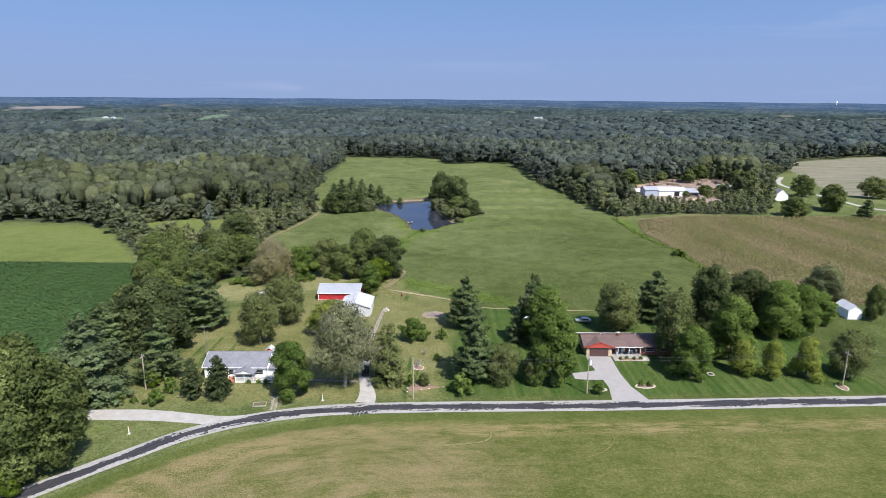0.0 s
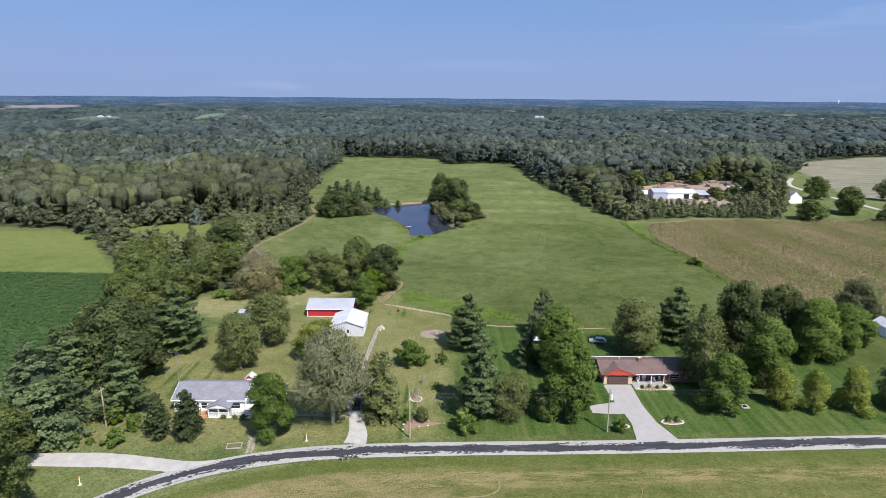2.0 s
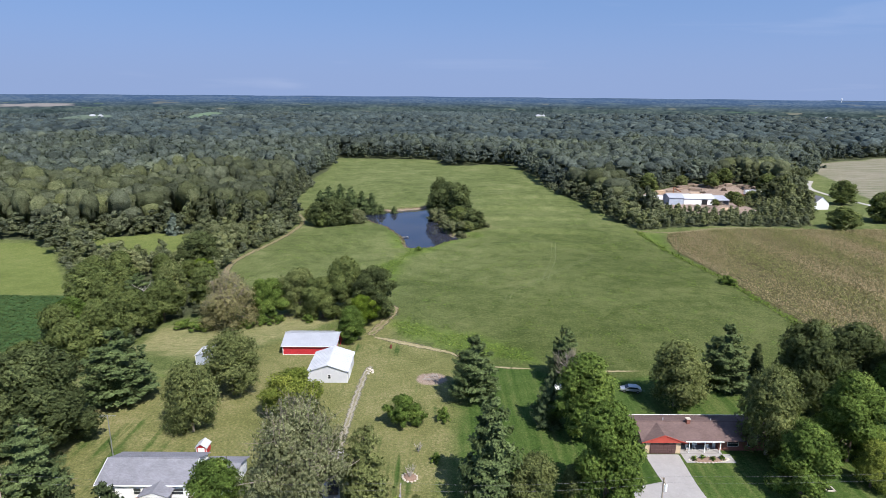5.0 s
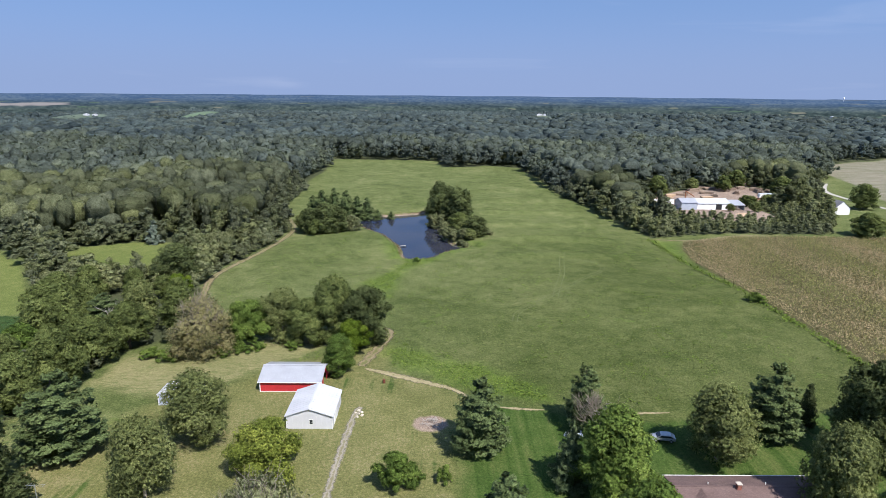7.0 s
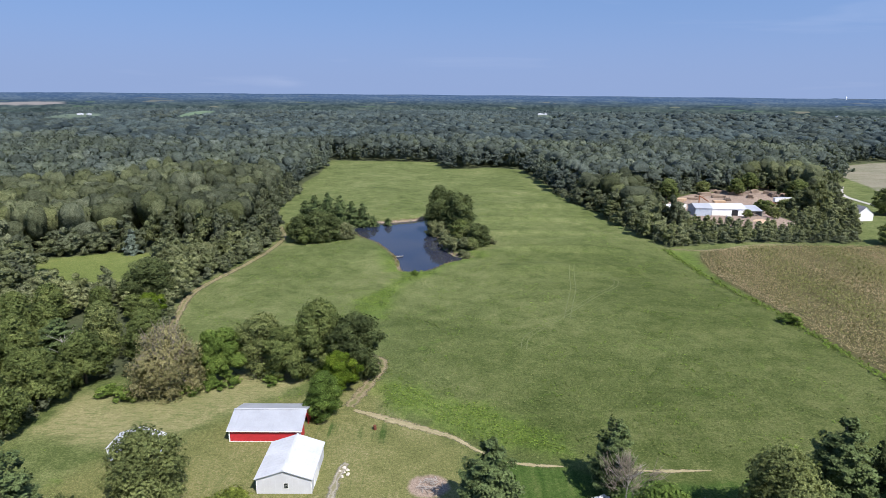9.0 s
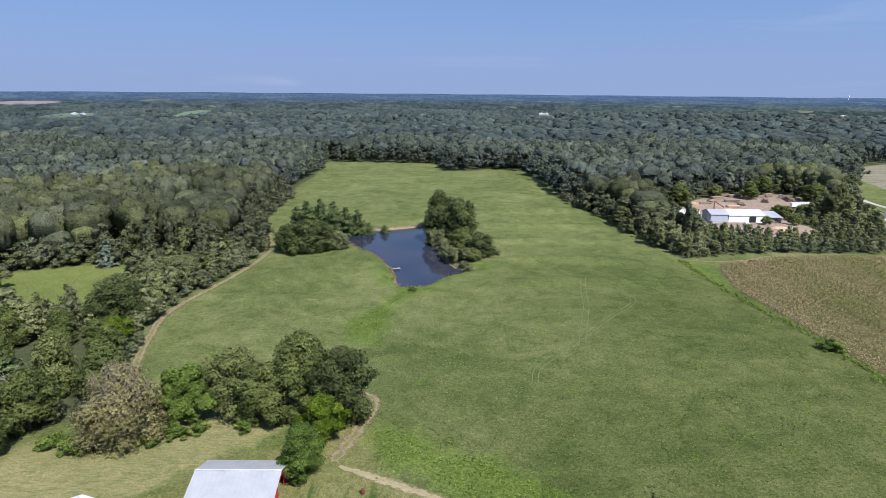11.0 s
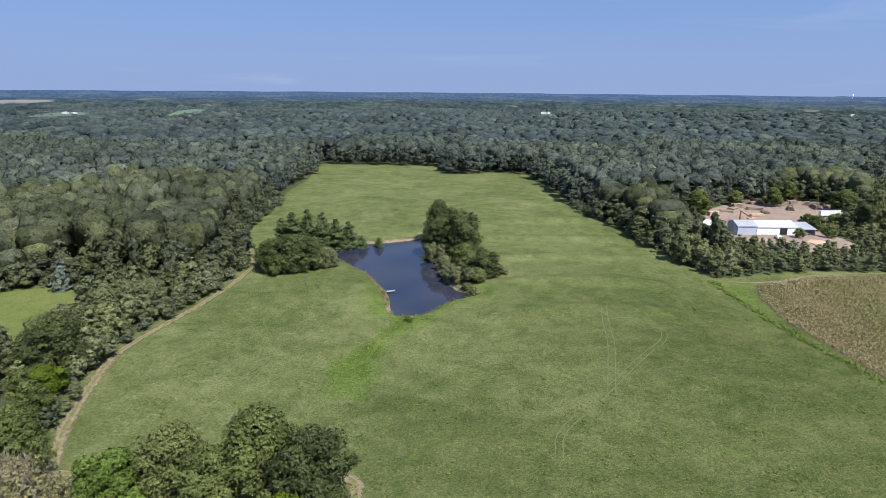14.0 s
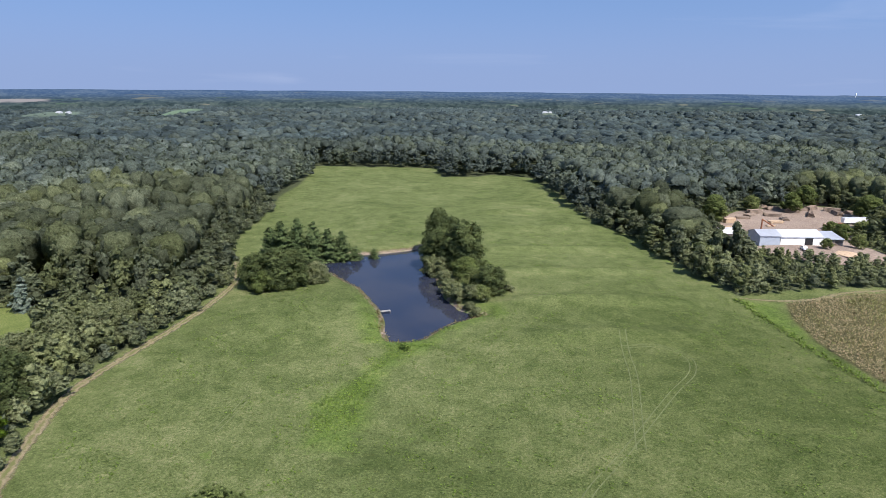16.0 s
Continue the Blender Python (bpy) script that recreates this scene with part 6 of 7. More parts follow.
def sawmill():
    h = thing("sawmill_shed", 140.2, 421, "long white metal sawmill shed with open doorway", "shed", sink=0.2)
    def hall(x0, x1, D, ze, zr, wall, roof, y0=0.0):
        part("wall", box(x0, x1, y0, y0 + 0.2, 0, ze), wall, h), part("wall", box(x0, x1, y0 + D - 0.2, y0 + D, 0, ze), wall, h)
        part("wall", box(x0, x0 + 0.2, y0 + 0.2, y0 + D - 0.2, 0, ze), wall, h)
        for x in (x0, x1 - 0.2):
            part("gable_wall", solid([(y0, ze), (y0 + D, ze), (y0 + D / 2, zr)], "x", x, x + 0.2), wall, h)
        part("roof", slope("x", x0 - 0.3, x1 + 0.3, y0 - 0.4, ze - 0.1, y0 + D / 2, zr), roof, h), part("roof", slope("x", x0 - 0.3, x1 + 0.3, y0 + D + 0.4, ze - 0.1, y0 + D / 2, zr), roof, h)
    hall(0, 9.0, 11, 4.6, 6.4, M_SIDING_BLUE, M_ROOF_GREY, -0.6)
    hall(9.6, 28.4, 13, 4.0, 6.0, M_SIDING_WHITE, M_ROOF_WHITE)
    # near-black slab on the closed wall, painted as the shade inside the doorway
    part("doorway", box(20.4, 23.9, -0.06, 0.02, 0, 3.5), M_DARK, h, "dark slab painted as the shade in the open doorway")
    part("lean_to_roof", slope("x", 28.8, 37.6, -0.5, 3.0, 9.5, 4.6), M_ROOF_GREY, h)
    part("lean_to_back", box(28.8, 37.4, 9.2, 9.4, 0, 4.4), M_GREYWOOD, h)
    part("lean_to_side", box(37.2, 37.4, 0, 9.2, 0, 3.0), M_SIDING_BLUE, h)
    for x in (29.0, 33.2, 37.3):
        part("post", box(x - 0.12, x + 0.12, -0.2, 0.04, 0, 3.25), M_GREYWOOD, h)
    part("dust_pipe", rod((7.2, 13, 0), (7.2, 13, 9.5), 0.35), M_RUST, h), part("dust_pipe", rod((7.2, 13, 9.2), (11.5, 10.5, 6.4), 0.3), M_RUST, h)
    return h


def trailer(x, y, l, turn, label):
    t = thing("box_trailer", x, y, label, "trailer", "trailers at the sawmill", turn)
    part("body", box(-l / 2, l / 2, -1.25, 1.25, 1.0, 3.7, 0.05), M_SIDING_WHITE, t)
    part("roof", box(-l / 2 - 0.03, l / 2 + 0.03, -1.28, 1.28, 3.7, 3.76), M_ROOF_WHITE, t)
    for x0 in (-l / 2 + 1.0, -l / 2 + 2.1, l / 2 - 1.2):
        for s in (-1.0, 1.0):
            part("wheel", rod((x0, s - 0.13, 0.5), (x0, s + 0.13, 0.5), 0.5, sides=14), M_RUBBER, t)
    part("chassis", box(-l / 2 + 0.3, l / 2 - 0.3, -0.5, 0.5, 0.75, 0.99), M_RUST, t)
    return t


def log_pile(x, y, l, rows, turn, seed, mat=None):
    p = thing("log_pile", x, y, "pile of sawn logs on bare ground", "logs", "log piles", turn)
    rng = random.Random(seed)
    for r in range(rows):
        for i in range(7 - r):
            rad = rng.uniform(0.24, 0.36)
            yy, zz = (i - (6 - r) / 2) * 0.64, 0.3 + r * 0.55
            part("log", rod((-l / 2 + rng.uniform(-0.5, 0.5), yy, zz), (l / 2 + rng.uniform(-0.5, 0.5), yy, zz + rng.uniform(-0.05, 0.05)), rad, rad * 0.85, 8), mat or M_LOG, p)
    return p


def lumber_stack(x, y, w, d, h, turn, seed):
    s = thing("lumber_stack", x, y, "stacked bundles of fresh sawn boards", "lumber", "lumber stacks", turn)
    rng = random.Random(seed)
    n = max(1, int(h / 0.55))
    for i in range(n):
        part("bundle", box(-w / 2 + rng.uniform(0, 0.2), w / 2 - rng.uniform(0, 0.2), -d / 2, d / 2, i * 0.62 + 0.12, i * 0.62 + 0.6, 0.02), M_LUMBER, s)
        part("bearer", box(-w / 2 + 0.4, -w / 2 + 0.55, -d / 2, d / 2, i * 0.62, i * 0.62 + 0.12), M_GREYWOOD, s)
        part("bearer", box(w / 2 - 0.55, w / 2 - 0.4, -d / 2, d / 2, i * 0.62, i * 0.62 + 0.12), M_GREYWOOD, s)
    return s


def utility_pole(x, y, h, label, transformer=False, lamp=False):
    p = thing("utility_pole", x, y, label, "utility pole", "poles along the road")
    part("pole", rod((0, 0, -0.5), (0, 0, h), 0.16, 0.11, 10), M_WOODPOLE, p)
    arm = part("crossarm", box(-0.07, 0.07, -0.9, 0.9, h - 0.6, h - 0.47), M_WOODPOLE, p)
    for s in (-0.8, 0.0, 0.8):
        z = h - 0.47 if s else h
        part("insulator", rod((0, s, z), (0, s, z + 0.16), 0.05, 0.035), M_STEEL, arm)
    if transformer:
        t = part("transformer", rod((0.35, 0, h - 2.3), (0.35, 0, h - 1.2), 0.27, sides=14), M_TRIM, p, "pale grey transformer can")
        part("bushing", rod((0.35, 0, h - 1.2), (0.35, 0, h - 0.95), 0.05), M_STEEL, t)
    if lamp:
        part("lamp_arm", rod((0, 0, h - 1.2), (0, -1.1, h - 0.9), 0.04), M_STEEL, p), part("lamp_head", box(-0.14, 0.14, -1.5, -1.05, h - 1.02, h - 0.86, 0.03), M_STEEL, p)
    return p


def cable(a, b, sag):
    """A hanging wire between two points."""
    pts = [Vector(a).lerp(Vector(b), i / 14) - Vector((0, 0, sag * 4 * (i / 14) * (1 - i / 14))) for i in range(15)]
    v, f = tube([tuple(p) for p in pts], [0.011] * 15, 4)
    ob = mesh_object("power_line", v, f, M_WIRE)
    return tagged(ob, "thin power line hung between the poles", "cable", "power lines")


ranch_house()
white_house()
red_barn()
white_barn()
small_shed(-43.9, 149.4, 1.9, 2.0, 1.55, 2.25, M_SIDING_RED, M_ROOF_WHITE, "small red garden shed with white roof", M_TRIM)
small_shed(126.6, 181, 4.2, 6.5, 3.0, 4.4, M_SIDING_WHITE, M_ROOF_WHITE, "white metal shed among the trees", M_SIDING_WHITE)
small_shed(-55.6, 189, 8.4, 5.0, 2.6, 3.9, M_SIDING_BLUE, M_ROOF_WHITE, "weathered pale shed under the ash tree")
small_shed(236, 428, 9.0, 11.0, 4.0, 8.0, M_SIDING_WHITE, M_SHINGLE_GREY, "white gabled farmhouse with a grey roof behind the corn", M_SIDING_WHITE)
sawmill()
trailer(141, 452, 13, 6, "long white box trailer parked at the sawmill")
trailer(137, 480, 8, 0, "short white box trailer among the trees")
trailer(224, 482, 15, 3, "long white storage trailer behind the trees")
small_shed(243, 476, 14, 9, 3.6, 5.2, M_GREYWOOD, M_ROOF_GREY, "low grey open storage shed")
POLES = [(-67.1, 129.7, 8.6), (-5.6, 126.1, 9.9), (33.8, 128.8, 9.4), (94.9, 133.3, 8.8)]
for i, (x, y, h) in enumerate(POLES):
    utility_pole(x, y, h, ("weathered wooden utility pole beside the road", "tall wooden utility pole beside the gravel drive", "utility pole with a transformer beside the driveway", "wooden utility pole in a stone-edged bed")[i], i == 2, i == 1)
for (ax, ay, ah), (bx, by, bh) in zip(POLES, POLES[1:]):
    for s in (-0.8, 0.8):
        cable((ax, ay + s, float(relief(ax, ay)) + ah - 0.3), (bx, by + s, float(relief(bx, by)) + bh - 0.3), 0.9)
for a, b in (((-190, 133), POLES[0]), ((190, 139), POLES[3])):
    for s in (-0.8, 0.8):
        cable((a[0], a[1] + s, 10.0), (b[0], b[1] + s, float(relief(b[0], b[1])) + b[2] - 0.3), 1.4)

# ---- yards: beds, boxes, vehicles and clutter ----
def rock(rng, r):
    bm = bmesh.new()
    bmesh.ops.create_icosphere(bm, subdivisions=1, radius=r)
    for v in bm.verts:
        v.co = Vector((v.co.x * rng.uniform(0.8, 1.3), v.co.y * rng.uniform(0.7, 1.1), v.co.z * rng.uniform(0.5, 0.8)))
    return bm


def flower_bed(x, y, rx, ry, label, stones, seed, mulch=M_MULCH, corners=0):
    """A mulched bed edged with stones."""
    b = thing("flower_bed", x, y, label, "flower bed", "garden beds")
    rng = random.Random(seed)
    n = 28
    def rim(i, k):
        a = 2 * math.pi * i / n
        s = 1 + 0.12 * math.sin(2 * a + seed) if not corners else 1 / max(math.cos((a % (2 * math.pi / corners)) - math.pi / corners) * 1.35, 0.4)
        return rx * s * math.cos(a) * k, ry * s * math.sin(a) * k
    bm = bmesh.new()
    mid = bm.verts.new((0, 0, 0.22))
    ring = [bm.verts.new((*rim(i, 0.6), 0.19)) for i in range(n)]
    edge = [bm.verts.new((*rim(i, 1.0), 0.0)) for i in range(n)]
    for i in range(n):
        j = (i + 1) % n
        bm.faces.new((mid, ring[i], ring[j])), bm.faces.new((ring[i], edge[i], edge[j], ring[j]))
    part("mulch", bm, mulch, b)
    for i in range(stones):
        u, v = rim(i * n / stones, 1.03)
        ob = part("stone", rock(rng, rng.uniform(0.16, 0.26)), M_STONE, b)
        ob.location = (u, v, 0.08)
    return b


flower_bed(48.4, 132.7, 2.0, 1.1, "kidney-shaped mulch bed edged with pale stones", 34, 1)
plant("shrub", 47.6, 133.0, 1.5, 0.85, "clipped round shrub in a mulch bed"), plant("shrub", 49.3, 132.8, 1.5, 0.85, "clipped round shrub in a mulch bed")
flower_bed(37.1, 130.9, 1.5, 0.9, "rocky flower bed beside the driveway", 22, 2)
plant("shrub", 36.5, 131.3, 1.5, 0.8, "leafy plant in a rocky bed"), plant("shrub", 37.7, 131.5, 1.7, 0.7, "leafy plant in a rocky bed")
flower_bed(-4.4, 131.7, 3.6, 1.9, "triangular red mulch bed under the utility pole", 9, 3, M_MULCH, 3)
flower_bed(-5.1, 141.9, 1.4, 1.2, "round mulch bed with a bare shrub", 14, 4)
flower_bed(94.6, 132.8, 1.2, 1.4, "stone-edged bed round the utility pole", 20, 5)
plant("shrub", 94.3, 133.8, 1.2, 0.8, "small shrub at the foot of a pole")
flower_bed(49.5, 147.6, 3.6, 0.9, "stone-edged flower bed before the porch", 34, 6)
for i, (x, y) in enumerate(((46.8, 147.6), (48.4, 147.9), (50.2, 147.5), (52.0, 147.8))):
    plant("shrub", x, y, 0.9, 0.6, "low flowering plant before the porch")
for x, w in ((-42.3, 0.9), (-44.6, 0.7), (-40.4, 1.0)):
    plant("shrub", x, 133.0, 1.0, w, "low clipped shrub before the porch")
plant("shrub", -6.5, 132.3, 3.2, 1.5, "sparse ornamental shrub in a mulch bed"), plant("ash", -3.4, 132.4, 3.4, 1.6, "small twiggy ornamental tree in a mulch bed")
plant("lime", -66.5, 133.5, 3.4, 1.6, "small golden shrub behind the pole"), plant("shrub", -0.6, 146.5, 2.0, 1.1), plant("shrub", -66.8, 123.4, 1.4, 1.0)


def bare_shrub(x, y, h, seed):
    s = thing("bare_shrub", x, y, "leafless grey shrub on the lawn", "shrub", "bare shrubs")
    rng = random.Random(seed)
    for i in range(14):
        a, l = rng.uniform(0, 6.28), rng.uniform(0.6, 1.0) * h
        tip = (0.45 * l * math.cos(a), 0.45 * l * math.sin(a), l)
        ob = part("branch", rod((0, 0, 0), tip, 0.045, 0.012, 5), M_GREYWOOD, s)
        for j in range(3):
            b = rng.uniform(0, 6.28)
            part("twig", rod(tuple(c * 0.6 for c in tip), (tip[0] * 0.6 + 0.3 * math.cos(b), tip[1] * 0.6 + 0.3 * math.sin(b), tip[2] * 0.9), 0.02, 0.008, 4), M_GREYWOOD, ob)
    return s


bare_shrub(-5.1, 141.9, 2.6, 1)
bare_shrub(-3.9, 149.6, 2.0, 2)


def dead_tree(x, y, h, seed):
    s = thing("dead_tree", x, y, "leafless pale grey dead tree among living trees", "tree", "dead trees")
    rng = random.Random(seed)
    part("trunk", rod((0, 0, 0), (0.02 * h, 0, 0.75 * h), 0.015 * h, 0.005 * h, 7), M_GREYWOOD, s)
    for i in range(9):
        a, z = i * 2.4 + rng.uniform(-0.4, 0.4), rng.uniform(0.35, 0.72) * h
        l = rng.uniform(0.2, 0.34) * h
        tip = (l * math.cos(a), l * math.sin(a), min(h, z + l * rng.uniform(0.7, 1.3)))
        ob = part("limb", rod((0.01 * h, 0, z), tip, 0.006 * h, 0.0022 * h, 6), M_GREYWOOD, s)
        for j in range(3):
            b, u = a + rng.uniform(-1.1, 1.1), rng.uniform(0.4, 0.9)
            q = (tip[0] * u, tip[1] * u, z + (tip[2] - z) * u)
            part("branch", rod(q, (q[0] + 0.12 * h * math.cos(b), q[1] + 0.12 * h * math.sin(b), q[2] + rng.uniform(0.04, 0.13) * h), 0.003 * h, 0.001 * h, 5), M_GREYWOOD, ob)
    if seed == 9:
        draw = np.random.default_rng(seed)
        spot = np.stack([draw.normal(0, 0.16 * h, 16), draw.normal(0, 0.16 * h, 16), draw.uniform(0.5, 0.85, 16) * h], -1)
        twig_object(draw, h, 0.3 * h, spot, np.full(16, 0.16 * h), 260, s)
    return s


for x, y, h, i in ((-90.6, 226, 9.5, 3), (29.6, 174.0, 9.6, 9)):
    dead_tree(x, y, h, i)



def mailbox(x, y, turn, body, label):
    m = thing("mailbox", x, y, label, "mailbox", "mailboxes at the road", turn)
    part("post", box(-0.05, 0.05, -0.05, 0.05, -0.2, 1.05), M_GREYWOOD, m)
    part("box", solid([(-0.12, 1.05), (0.12, 1.05), (0.12, 1.2), (0.07, 1.29), (-0.07, 1.29), (-0.12, 1.2)], "y", -0.28, 0.28), body, m)
    part("flag", box(0.122, 0.135, -0.05, 0.12, 1.15, 1.3), M_SIDING_RED, m)
    return m


mailbox(-17.6, 118.3, 180, M_RUBBER, "black mailbox on a post at the roadside")
mailbox(-16.6, 118.4, 180, M_RUBBER, "black mailbox on a post at the roadside")


def marker(x, y, label):
    m = thing("pipeline_marker", x, y, label, "marker post", "marker posts")
    part("post", rod((0, 0, -0.2), (0, 0, 1.4), 0.08), M_TRIM, m)
    part("cap", rod((0, 0, 1.4), (0, 0, 1.7), 0.15, 0.13, 12), M_MARK, m, "orange-yellow cap")
    part("base", box(-0.28, 0.28, -0.28, 0.28, 0, 0.14, 0.03), M_STONE, m)
    return m


M_MARK = plain("orange_yellow_plastic", (0.50, 0.30, 0.08), 0.5, 0.08, 2.0)
marker(-61.5, 110.8, "white post with an orange cap on the verge")
marker(-25.6, 124.9, "white post with a yellow cap beside the road")


M_SOIL = plain("garden_soil", (0.12, 0.11, 0.055), 0.95, 0.3, 2.0)


def raised_bed(x, y):
    b = thing("raised_bed", x, y, "low timber-framed garden bed in the grass", "garden bed", "garden beds", 8)
    part("soil", box(-1.3, 1.3, -0.8, 0.8, 0, 0.14), M_SOIL, b)
    for y0 in (-0.9, 0.8):
        part("board", box(-1.4, 1.4, y0, y0 + 0.1, 0, 0.22), M_GREYWOOD, b)
    for x0 in (-1.4, 1.3):
        part("board", box(x0, x0 + 0.1, -0.8, 0.8, 0, 0.22), M_GREYWOOD, b)
    return b


raised_bed(-39, 122.9)


def well_cover(x, y):
    w = thing("well_cover", x, y, "square stone-edged well cover in the lawn", "well cover")
    part("lid", box(-0.35, 0.35, -0.35, 0.35, 0, 0.22, 0.03), M_DARK, w)
    for a in range(4):
        c, s = math.cos(a * math.pi / 2), math.sin(a * math.pi / 2)
        ob = part("kerb", box(-0.8, 0.8, 0.55, 0.8, 0, 0.18, 0.02), M_STONE, w)
        ob.rotation_euler = (0, 0, a * math.pi / 2)
    return w


well_cover(66.5, 139.3)


def barrel(x, y):
    b = thing("burn_barrel", x, y, "rusty red burn barrel on the lawn", "barrel")
    part("drum", rod((0, 0, 0), (0, 0, 0.9), 0.32, 0.32, 16), M_DRUM, b)
    for z in (0.28, 0.58, 0.88):
        part("hoop", rod((0, 0, z), (0, 0, z + 0.04), 0.34, 0.34, 16), M_DRUM, b)
    return b


barrel(-13, 197.7)


def tarped_pile(x, y):
    """A heap of goods under a crumpled white and blue tarpaulin, under the trees."""
    t = thing("tarped_pile", x, y, "white tarpaulin crumpled over a heap under the trees", "tarpaulin", turn=25)
    rng = random.Random(12)
    for name, mat, x0, x1 in (("tarpaulin", M_TRIM, -1.7, 0.6), ("blue_tarpaulin", M_SIDING_BLUE, 0.62, 1.6)):
        bm = bmesh.new()
        n, m = 9, 7
        grid = []
        for i in range(n):
            for j in range(m):
                u, w = x0 + (x1 - x0) * i / (n - 1), -1.2 + 2.4 * j / (m - 1)
                z = 0.0 if j in (0, m - 1) or (u in (x0, x1)) else 1.0 * (1 - (w / 1.3) ** 2) + rng.uniform(-0.22, 0.22)
                grid.append(bm.verts.new((u + rng.uniform(-0.06, 0.06), w + rng.uniform(-0.06, 0.06), max(0.0, z))))
        for i in range(n - 1):
            for j in range(m - 1):
                bm.faces.new((grid[i * m + j], grid[(i + 1) * m + j], grid[(i + 1) * m + j + 1], grid[i * m + j + 1]))
        part(name, bm, mat, t)
    return t


tarped_pile(26.0, 175.4)


def car(x, y, turn, paint, label, tall=0.0):
    c = thing("car", x, y, label, "car", "parked cars", turn)
    bm = solid([(-2.2, 0.4), (2.25, 0.4), (2.3, 0.75), (1.2, 0.95 + tall), (0.55, 1.45 + tall), (-1.3, 1.48 + tall), (-1.95, 1.0 + tall), (-2.25, 0.9)], "y", -0.86, 0.86)
    bmesh.ops.bevel(bm, geom=bm.edges[:], offset=0.07, segments=2, affect="EDGES")
    part("body", bm, paint, c)
    for s in (-0.87, 0.865):
        part("side_window", solid([(1.0, 0.98 + tall), (0.5, 1.38 + tall), (-1.25, 1.4 + tall), (-1.7, 1.02 + tall)], "y", s, s + 0.012), M_GLASS, c)
    part("windscreen", solid([(1.24, 0.97 + tall), (0.6, 1.42 + tall), (0.63, 1.44 + tall), (1.28, 0.98 + tall)], "y", -0.74, 0.74), M_GLASS, c)
    for wx in (-1.4, 1.45):
        for s in (-0.8, 0.8):
            t = part("wheel", rod((wx, s - 0.11, 0.33), (wx, s + 0.11, 0.33), 0.33, sides=16), M_RUBBER, c)
            part("rim", rod((wx, s - 0.12, 0.33), (wx, s + 0.12, 0.33), 0.2, sides=12), M_STEEL, t)
    for s in (-0.6, 0.6):
        part("headlight", box(2.2, 2.31, s - 0.16, s + 0.16, 0.62, 0.76, 0.02), M_TRIM, c)
    return c


car(43.0, 174.0, 170, M_CAR, "silver car parked behind the ranch house")
car(-17.8, 138.6, 95, M_RUBBER, "dark car parked under the silver maple", 0.25)


def antenna(x, y):
    a = thing("antenna_mast", x, y, "slender grey television antenna mast", "antenna")
    part("mast", rod((0, 0, -0.3), (0, 0, 8.2), 0.11, 0.06), M_STEEL, a)
    boom = part("boom", rod((-1.4, 0, 8.0), (1.4, 0.3, 8.0), 0.03), M_STEEL, a)
    for i in range(7):
        u = -1.3 + i * 0.43
        part("element", rod((u, -0.7 + i * 0.06, 8.0), (u, 0.7 - i * 0.04, 8.0), 0.012, sides=5), M_STEEL, boom)
    return a


antenna(-60.1, 148.1)


def dock():
    d = new("dock")
    d.matrix_basis = pose(-20.4, 348.6, WATER_Z, 0, 0, 20)
    tagged(d, "short weathered wooden dock over the pond", "dock")
    for i in range(16):
        part("plank", box(i * 0.24, i * 0.24 + 0.21, -0.6, 0.6, 0.42, 0.48), M_GREYWOOD, d)
    for y0 in (-0.5, 0.42):
        part("beam", box(0, 3.8, y0, y0 + 0.08, 0.3, 0.42), M_GREYWOOD, d)
    for u in (1.2, 3.7):
        for y0 in (-0.55, 0.55):
            part("post", rod((u, y0, -2.2), (u, y0, 0.7), 0.06), M_GREYWOOD, d)
    return d


dock()

# porch furniture
def porch_chair(x, y, turn, label):
    c = thing("porch_chair", x, y, label, "chair", "porch furniture", turn)
    c.location.z += 0.2
    part("seat", box(-0.26, 0.26, -0.26, 0.26, 0.4, 0.45), M_TRIM, c), part("backrest", box(-0.26, 0.26, 0.22, 0.27, 0.45, 1.0, 0.01), M_TRIM, c)
    for sx in (-0.22, 0.22):
        for sy in (-0.22, 0.22):
            part("leg", box(sx - 0.025, sx + 0.025, sy - 0.025, sy + 0.025, 0, 0.4), M_TRIM, c)
    return c


for i, (x, y, a) in enumerate(((46.6, 150.6, 20), (48.0, 150.9, -10), (50.6, 150.7, 15), (51.8, 151.0, -25))):
    porch_chair(x, y, a, "white chair on the porch of the ranch house")

# stones at the end of the garden track
for i in range(9):
    rng = random.Random(i)
    s = part("boulder", rock(rng, rng.uniform(0.18, 0.4)), M_STONE, None)
    u, v = -16.8 + rng.uniform(-1.0, 0.8), 184.6 - i * 0.35
    s.location = (u, v, float(relief(u, v)) + 0.1)
    tagged(s, "pale flat stone at the end of the track", "stone", "stones by the track")


def brush_pile(x, y, r, label):
    b = thing("brush_pile", x, y, label, "brush pile")
    rng = random.Random(3)
    for i in range(46):
        a, d = rng.uniform(0, 6.28), r * math.sqrt(rng.random())
        z = 0.15 + 0.5 * (1 - d / r) * rng.random()
        t, l = rng.uniform(0, 6.28), rng.uniform(0.7, 1.7)
        u, v = d * math.cos(a), d * math.sin(a)
        part("stick", rod((u - l / 2 * math.cos(t), v - l / 2 * math.sin(t), z), (u + l / 2 * math.cos(t), v + l / 2 * math.sin(t), z + rng.uniform(-0.1, 0.3)), 0.05, 0.03, 5), M_GREYWOOD, b)
    return b


brush_pile(-1.6, 179.6, 2.2, "heap of grey brush on a burnt patch")

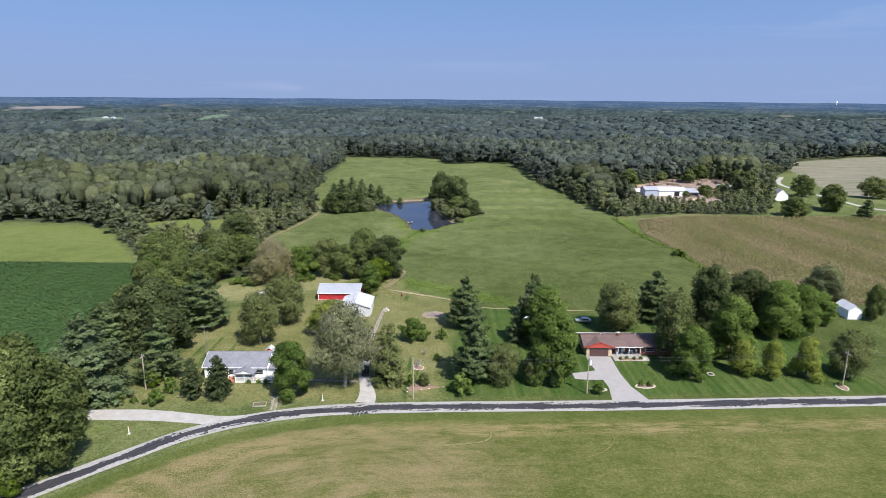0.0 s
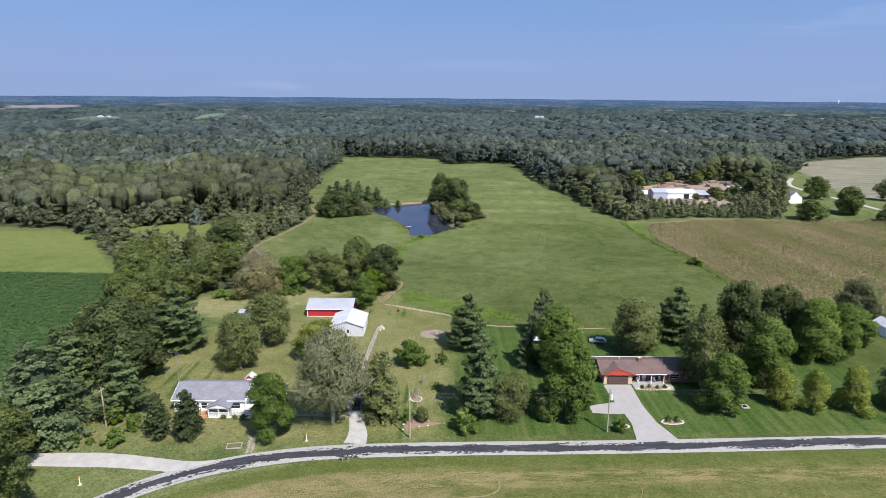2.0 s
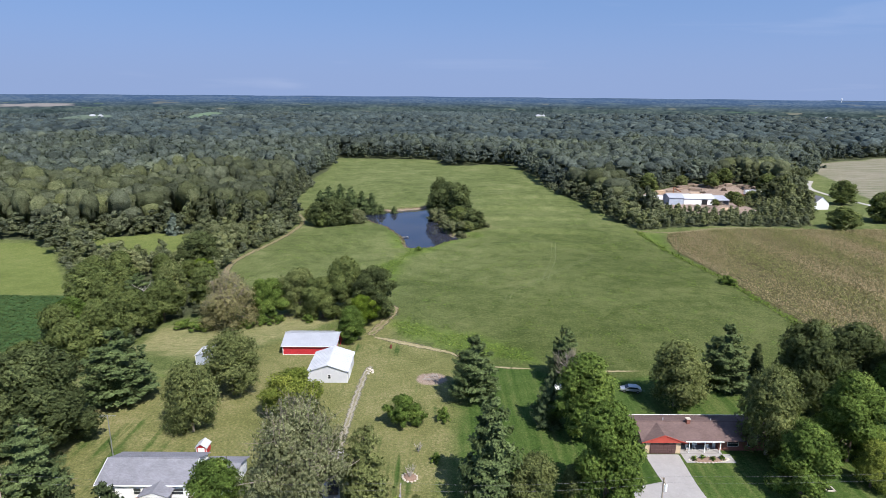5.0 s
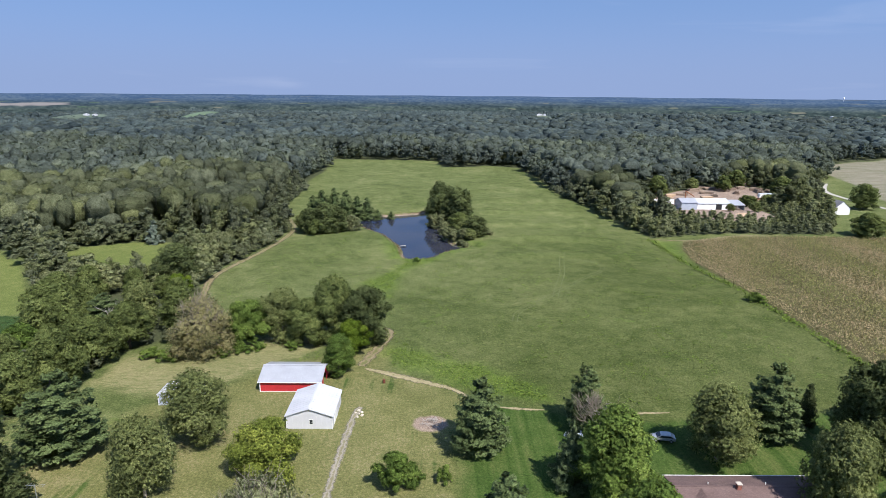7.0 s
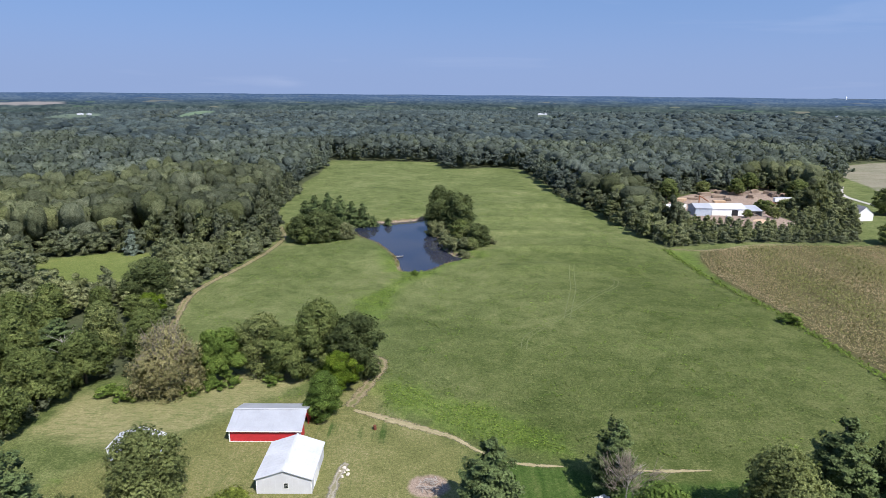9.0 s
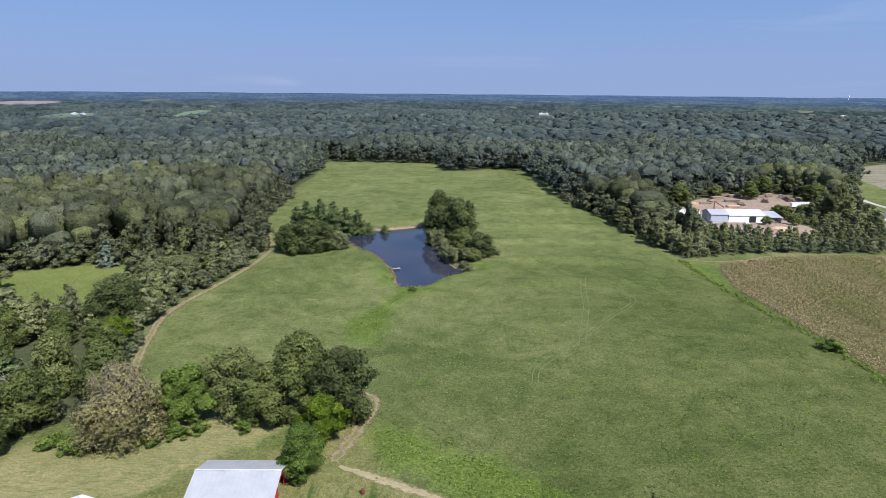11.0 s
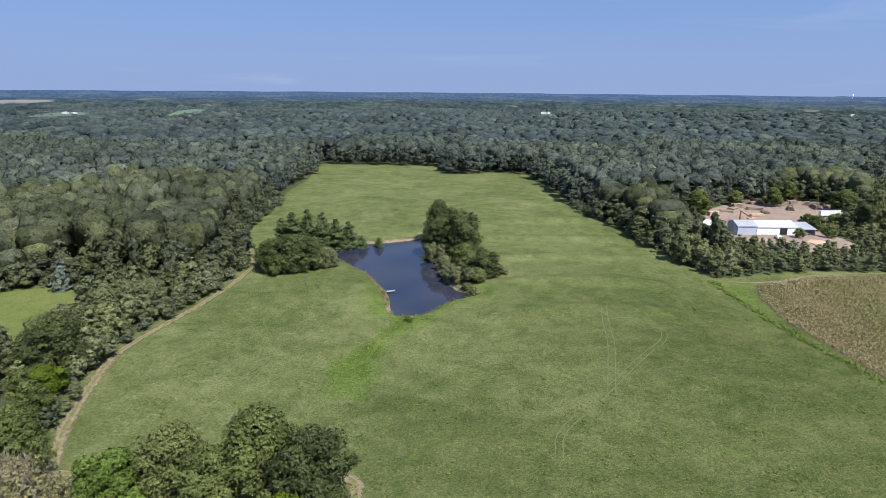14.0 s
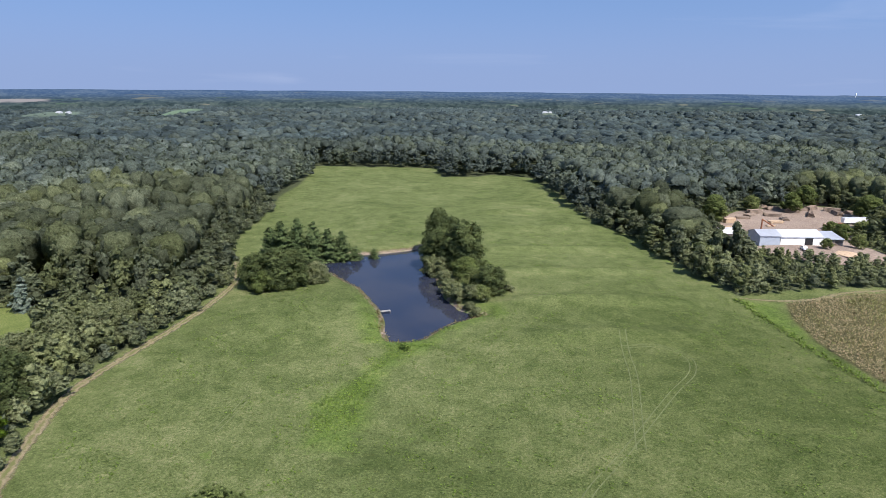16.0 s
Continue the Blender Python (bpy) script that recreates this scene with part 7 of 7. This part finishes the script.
# sawmill yard
for i, (x, y, l, rows, a) in enumerate(((184, 512, 9, 4, 20), (190, 503, 9, 3, -15), (212, 503, 10, 4, 60), (236, 535, 9, 5, 10), (222, 520, 9, 4, 35), (200, 522, 8, 3, 5), (228, 505, 9, 4, 80), (178, 505, 7, 2, 40), (206, 512, 8, 3, -20), (214, 517, 8, 3, 15), (231, 514, 8, 4, -35), (196, 529, 8, 3, 25), (239, 508, 8, 3, 5), (170, 497, 7, 2, -10), (192, 494, 7, 2, 70))):
    log_pile(x, y, l, rows, a, i)
for i, (x, y, w, d, h, a) in enumerate(((156, 484, 5, 3, 2.6, 10), (160, 489, 4, 3, 2.0, 30), (183, 486, 8, 3, 1.3, 5), (203, 471, 5, 3, 3.2, -8), (176, 478, 5, 2, 0.8, 15))):
    lumber_stack(x, y, w, d, h, a, i)


def heap(x, y, r, h, mat, label, category):
    """A loose cone of material."""
    rng = np.random.default_rng(int(x))
    n, m = 26, 7
    v, f = [(0, 0, h)], []
    for i in range(1, m + 1):
        for j in range(n):
            a = 2 * math.pi * j / n
            q = i / m
            k = r * q * (1 + 0.1 * rng.normal())
            v.append((k * math.cos(a), k * math.sin(a), max(0, h * (1 - q) ** 0.9 * (1 + 0.1 * rng.normal())) - 0.1 * q))
    for j in range(n):
        f.append((0, 1 + j, 1 + (j + 1) % n))
    for i in range(m - 1):
        for j in range(n):
            a, b = 1 + i * n + j, 1 + i * n + (j + 1) % n
            f.append((a, a + n, b + n, b))
    ob = mesh_object("sawdust_heap", v, f, mat)
    ob.location = (x, y, float(relief(x, y)))
    return tagged(ob, label, category, "sawdust heaps")


heap(135.5, 427, 4.5, 2.2, M_LUMBER, "orange-tan heap of sawdust", "sawdust"), heap(171, 408, 5.5, 0.9, M_LUMBER, "low pale heap of sawdust", "sawdust"), heap(150, 470, 4, 1.5, M_LUMBER, "heap of sawdust beside the lumber", "sawdust")
car(155, 412, 80, M_SIDING_WHITE, "white pickup parked at the sawmill", 0.3)
car(214, 478, 15, M_RUST, "rusty old car beside the sawmill", 0.1)

# worn marks in the hay and the pasture
M_MARKS = gravel_material("flattened_grass", (0.15, 0.14, 0.058), (0.25, 0.21, 0.105), 0.5, (0.12, 0.135, 0.038))
for pts, w in (([(34.1, 113.0), (35.2, 111.0), (34.2, 108.3), (31.5, 105.4), (28, 103.6)], 0.45), ([(0.9, 113.8), (6.3, 115.1), (10.6, 112.8), (9.3, 109.0), (1.0, 107.4)], 1.0), ([(-36.7, 105.1), (-26.9, 108.0), (-12.7, 110.9), (-6, 114.5)], 0.8)):
    ribbon("hay_mark", pts, w, M_MARKS, 0.05, "curved wheel mark of flattened hay", "wheel mark", cols=4)
M_FAINT = plain("pressed_grass", (0.118, 0.134, 0.054), 0.9, 0.4, 0.35)


def wheel_pair(points, apart=1.5):
    """Two thin pressed lines, a car's width apart."""
    line = np.array(points, float)
    way = np.gradient(line, axis=0)
    side = np.stack([way[:, 1], -way[:, 0]], -1) / np.linalg.norm(way, axis=1)[:, None]
    for s in (-apart / 2, apart / 2):
        ribbon("pasture_mark", [tuple(q) for q in line + side * s], 0.24, M_FAINT, 0.05, "faint wheel mark pressed into the pasture", "wheel mark", cols=2)


wheel_pair([(22, 240), (24.7, 249.5), (35.6, 263.5), (53.1, 287.2), (62.7, 299.6), (65.4, 310), (60, 317), (50, 316)])
wheel_pair([(52.7, 326.2), (49.5, 310), (47.0, 296), (40.5, 271.9), (38.4, 263.5)], 1.8)
wheel_pair([(-45.9, 270.2), (-44.4, 279.7), (-44.0, 286.4)], 1.2)


# farmsteads and a water tower far out
for x, y, w, d, i in ((-780, 1440, 11, 7, 0), (-768, 1452, 9, 6, 0), (-868, 1500, 8, 6, 0), (222, 1490, 12, 7, 2), (234, 1494, 6, 5, 2), (885, 1478, 12, 8, 3)):
    s = small_shed(x, y, w, d, 3.0, 4.4, M_SIDING_GREY, M_ROOF_WHITE, "distant white farm building on an open rise")
    hx, hy, rx, ry, hh = HILLS[i]
    q = math.hypot((x - hx) / rx, (y - hy) / ry)
    s.location.z = float(relief(hx, hy)) + hh * (1 - q**2.5) - 2 * q - 0.5
    s["group"] = "distant farm buildings"
tower = new("water_tower")
tower.matrix_basis = pose(1819, 2912, 34) @ Matrix.Diagonal((0.6, 0.6, 0.75, 1))
tagged(tower, "pale water tower on the far horizon", "water tower")
part("column", rod((0, 0, 0), (0, 0, 17), 2.2, 1.8, 12), M_TRIM, tower)
part("tank", rod((0, 0, 16), (0, 0, 24), 5.5, 5.0, 16), M_TRIM, tower)
part("roof", rod((0, 0, 24), (0, 0, 26.5), 5.0, 0.6, 16), M_TRIM, tower)
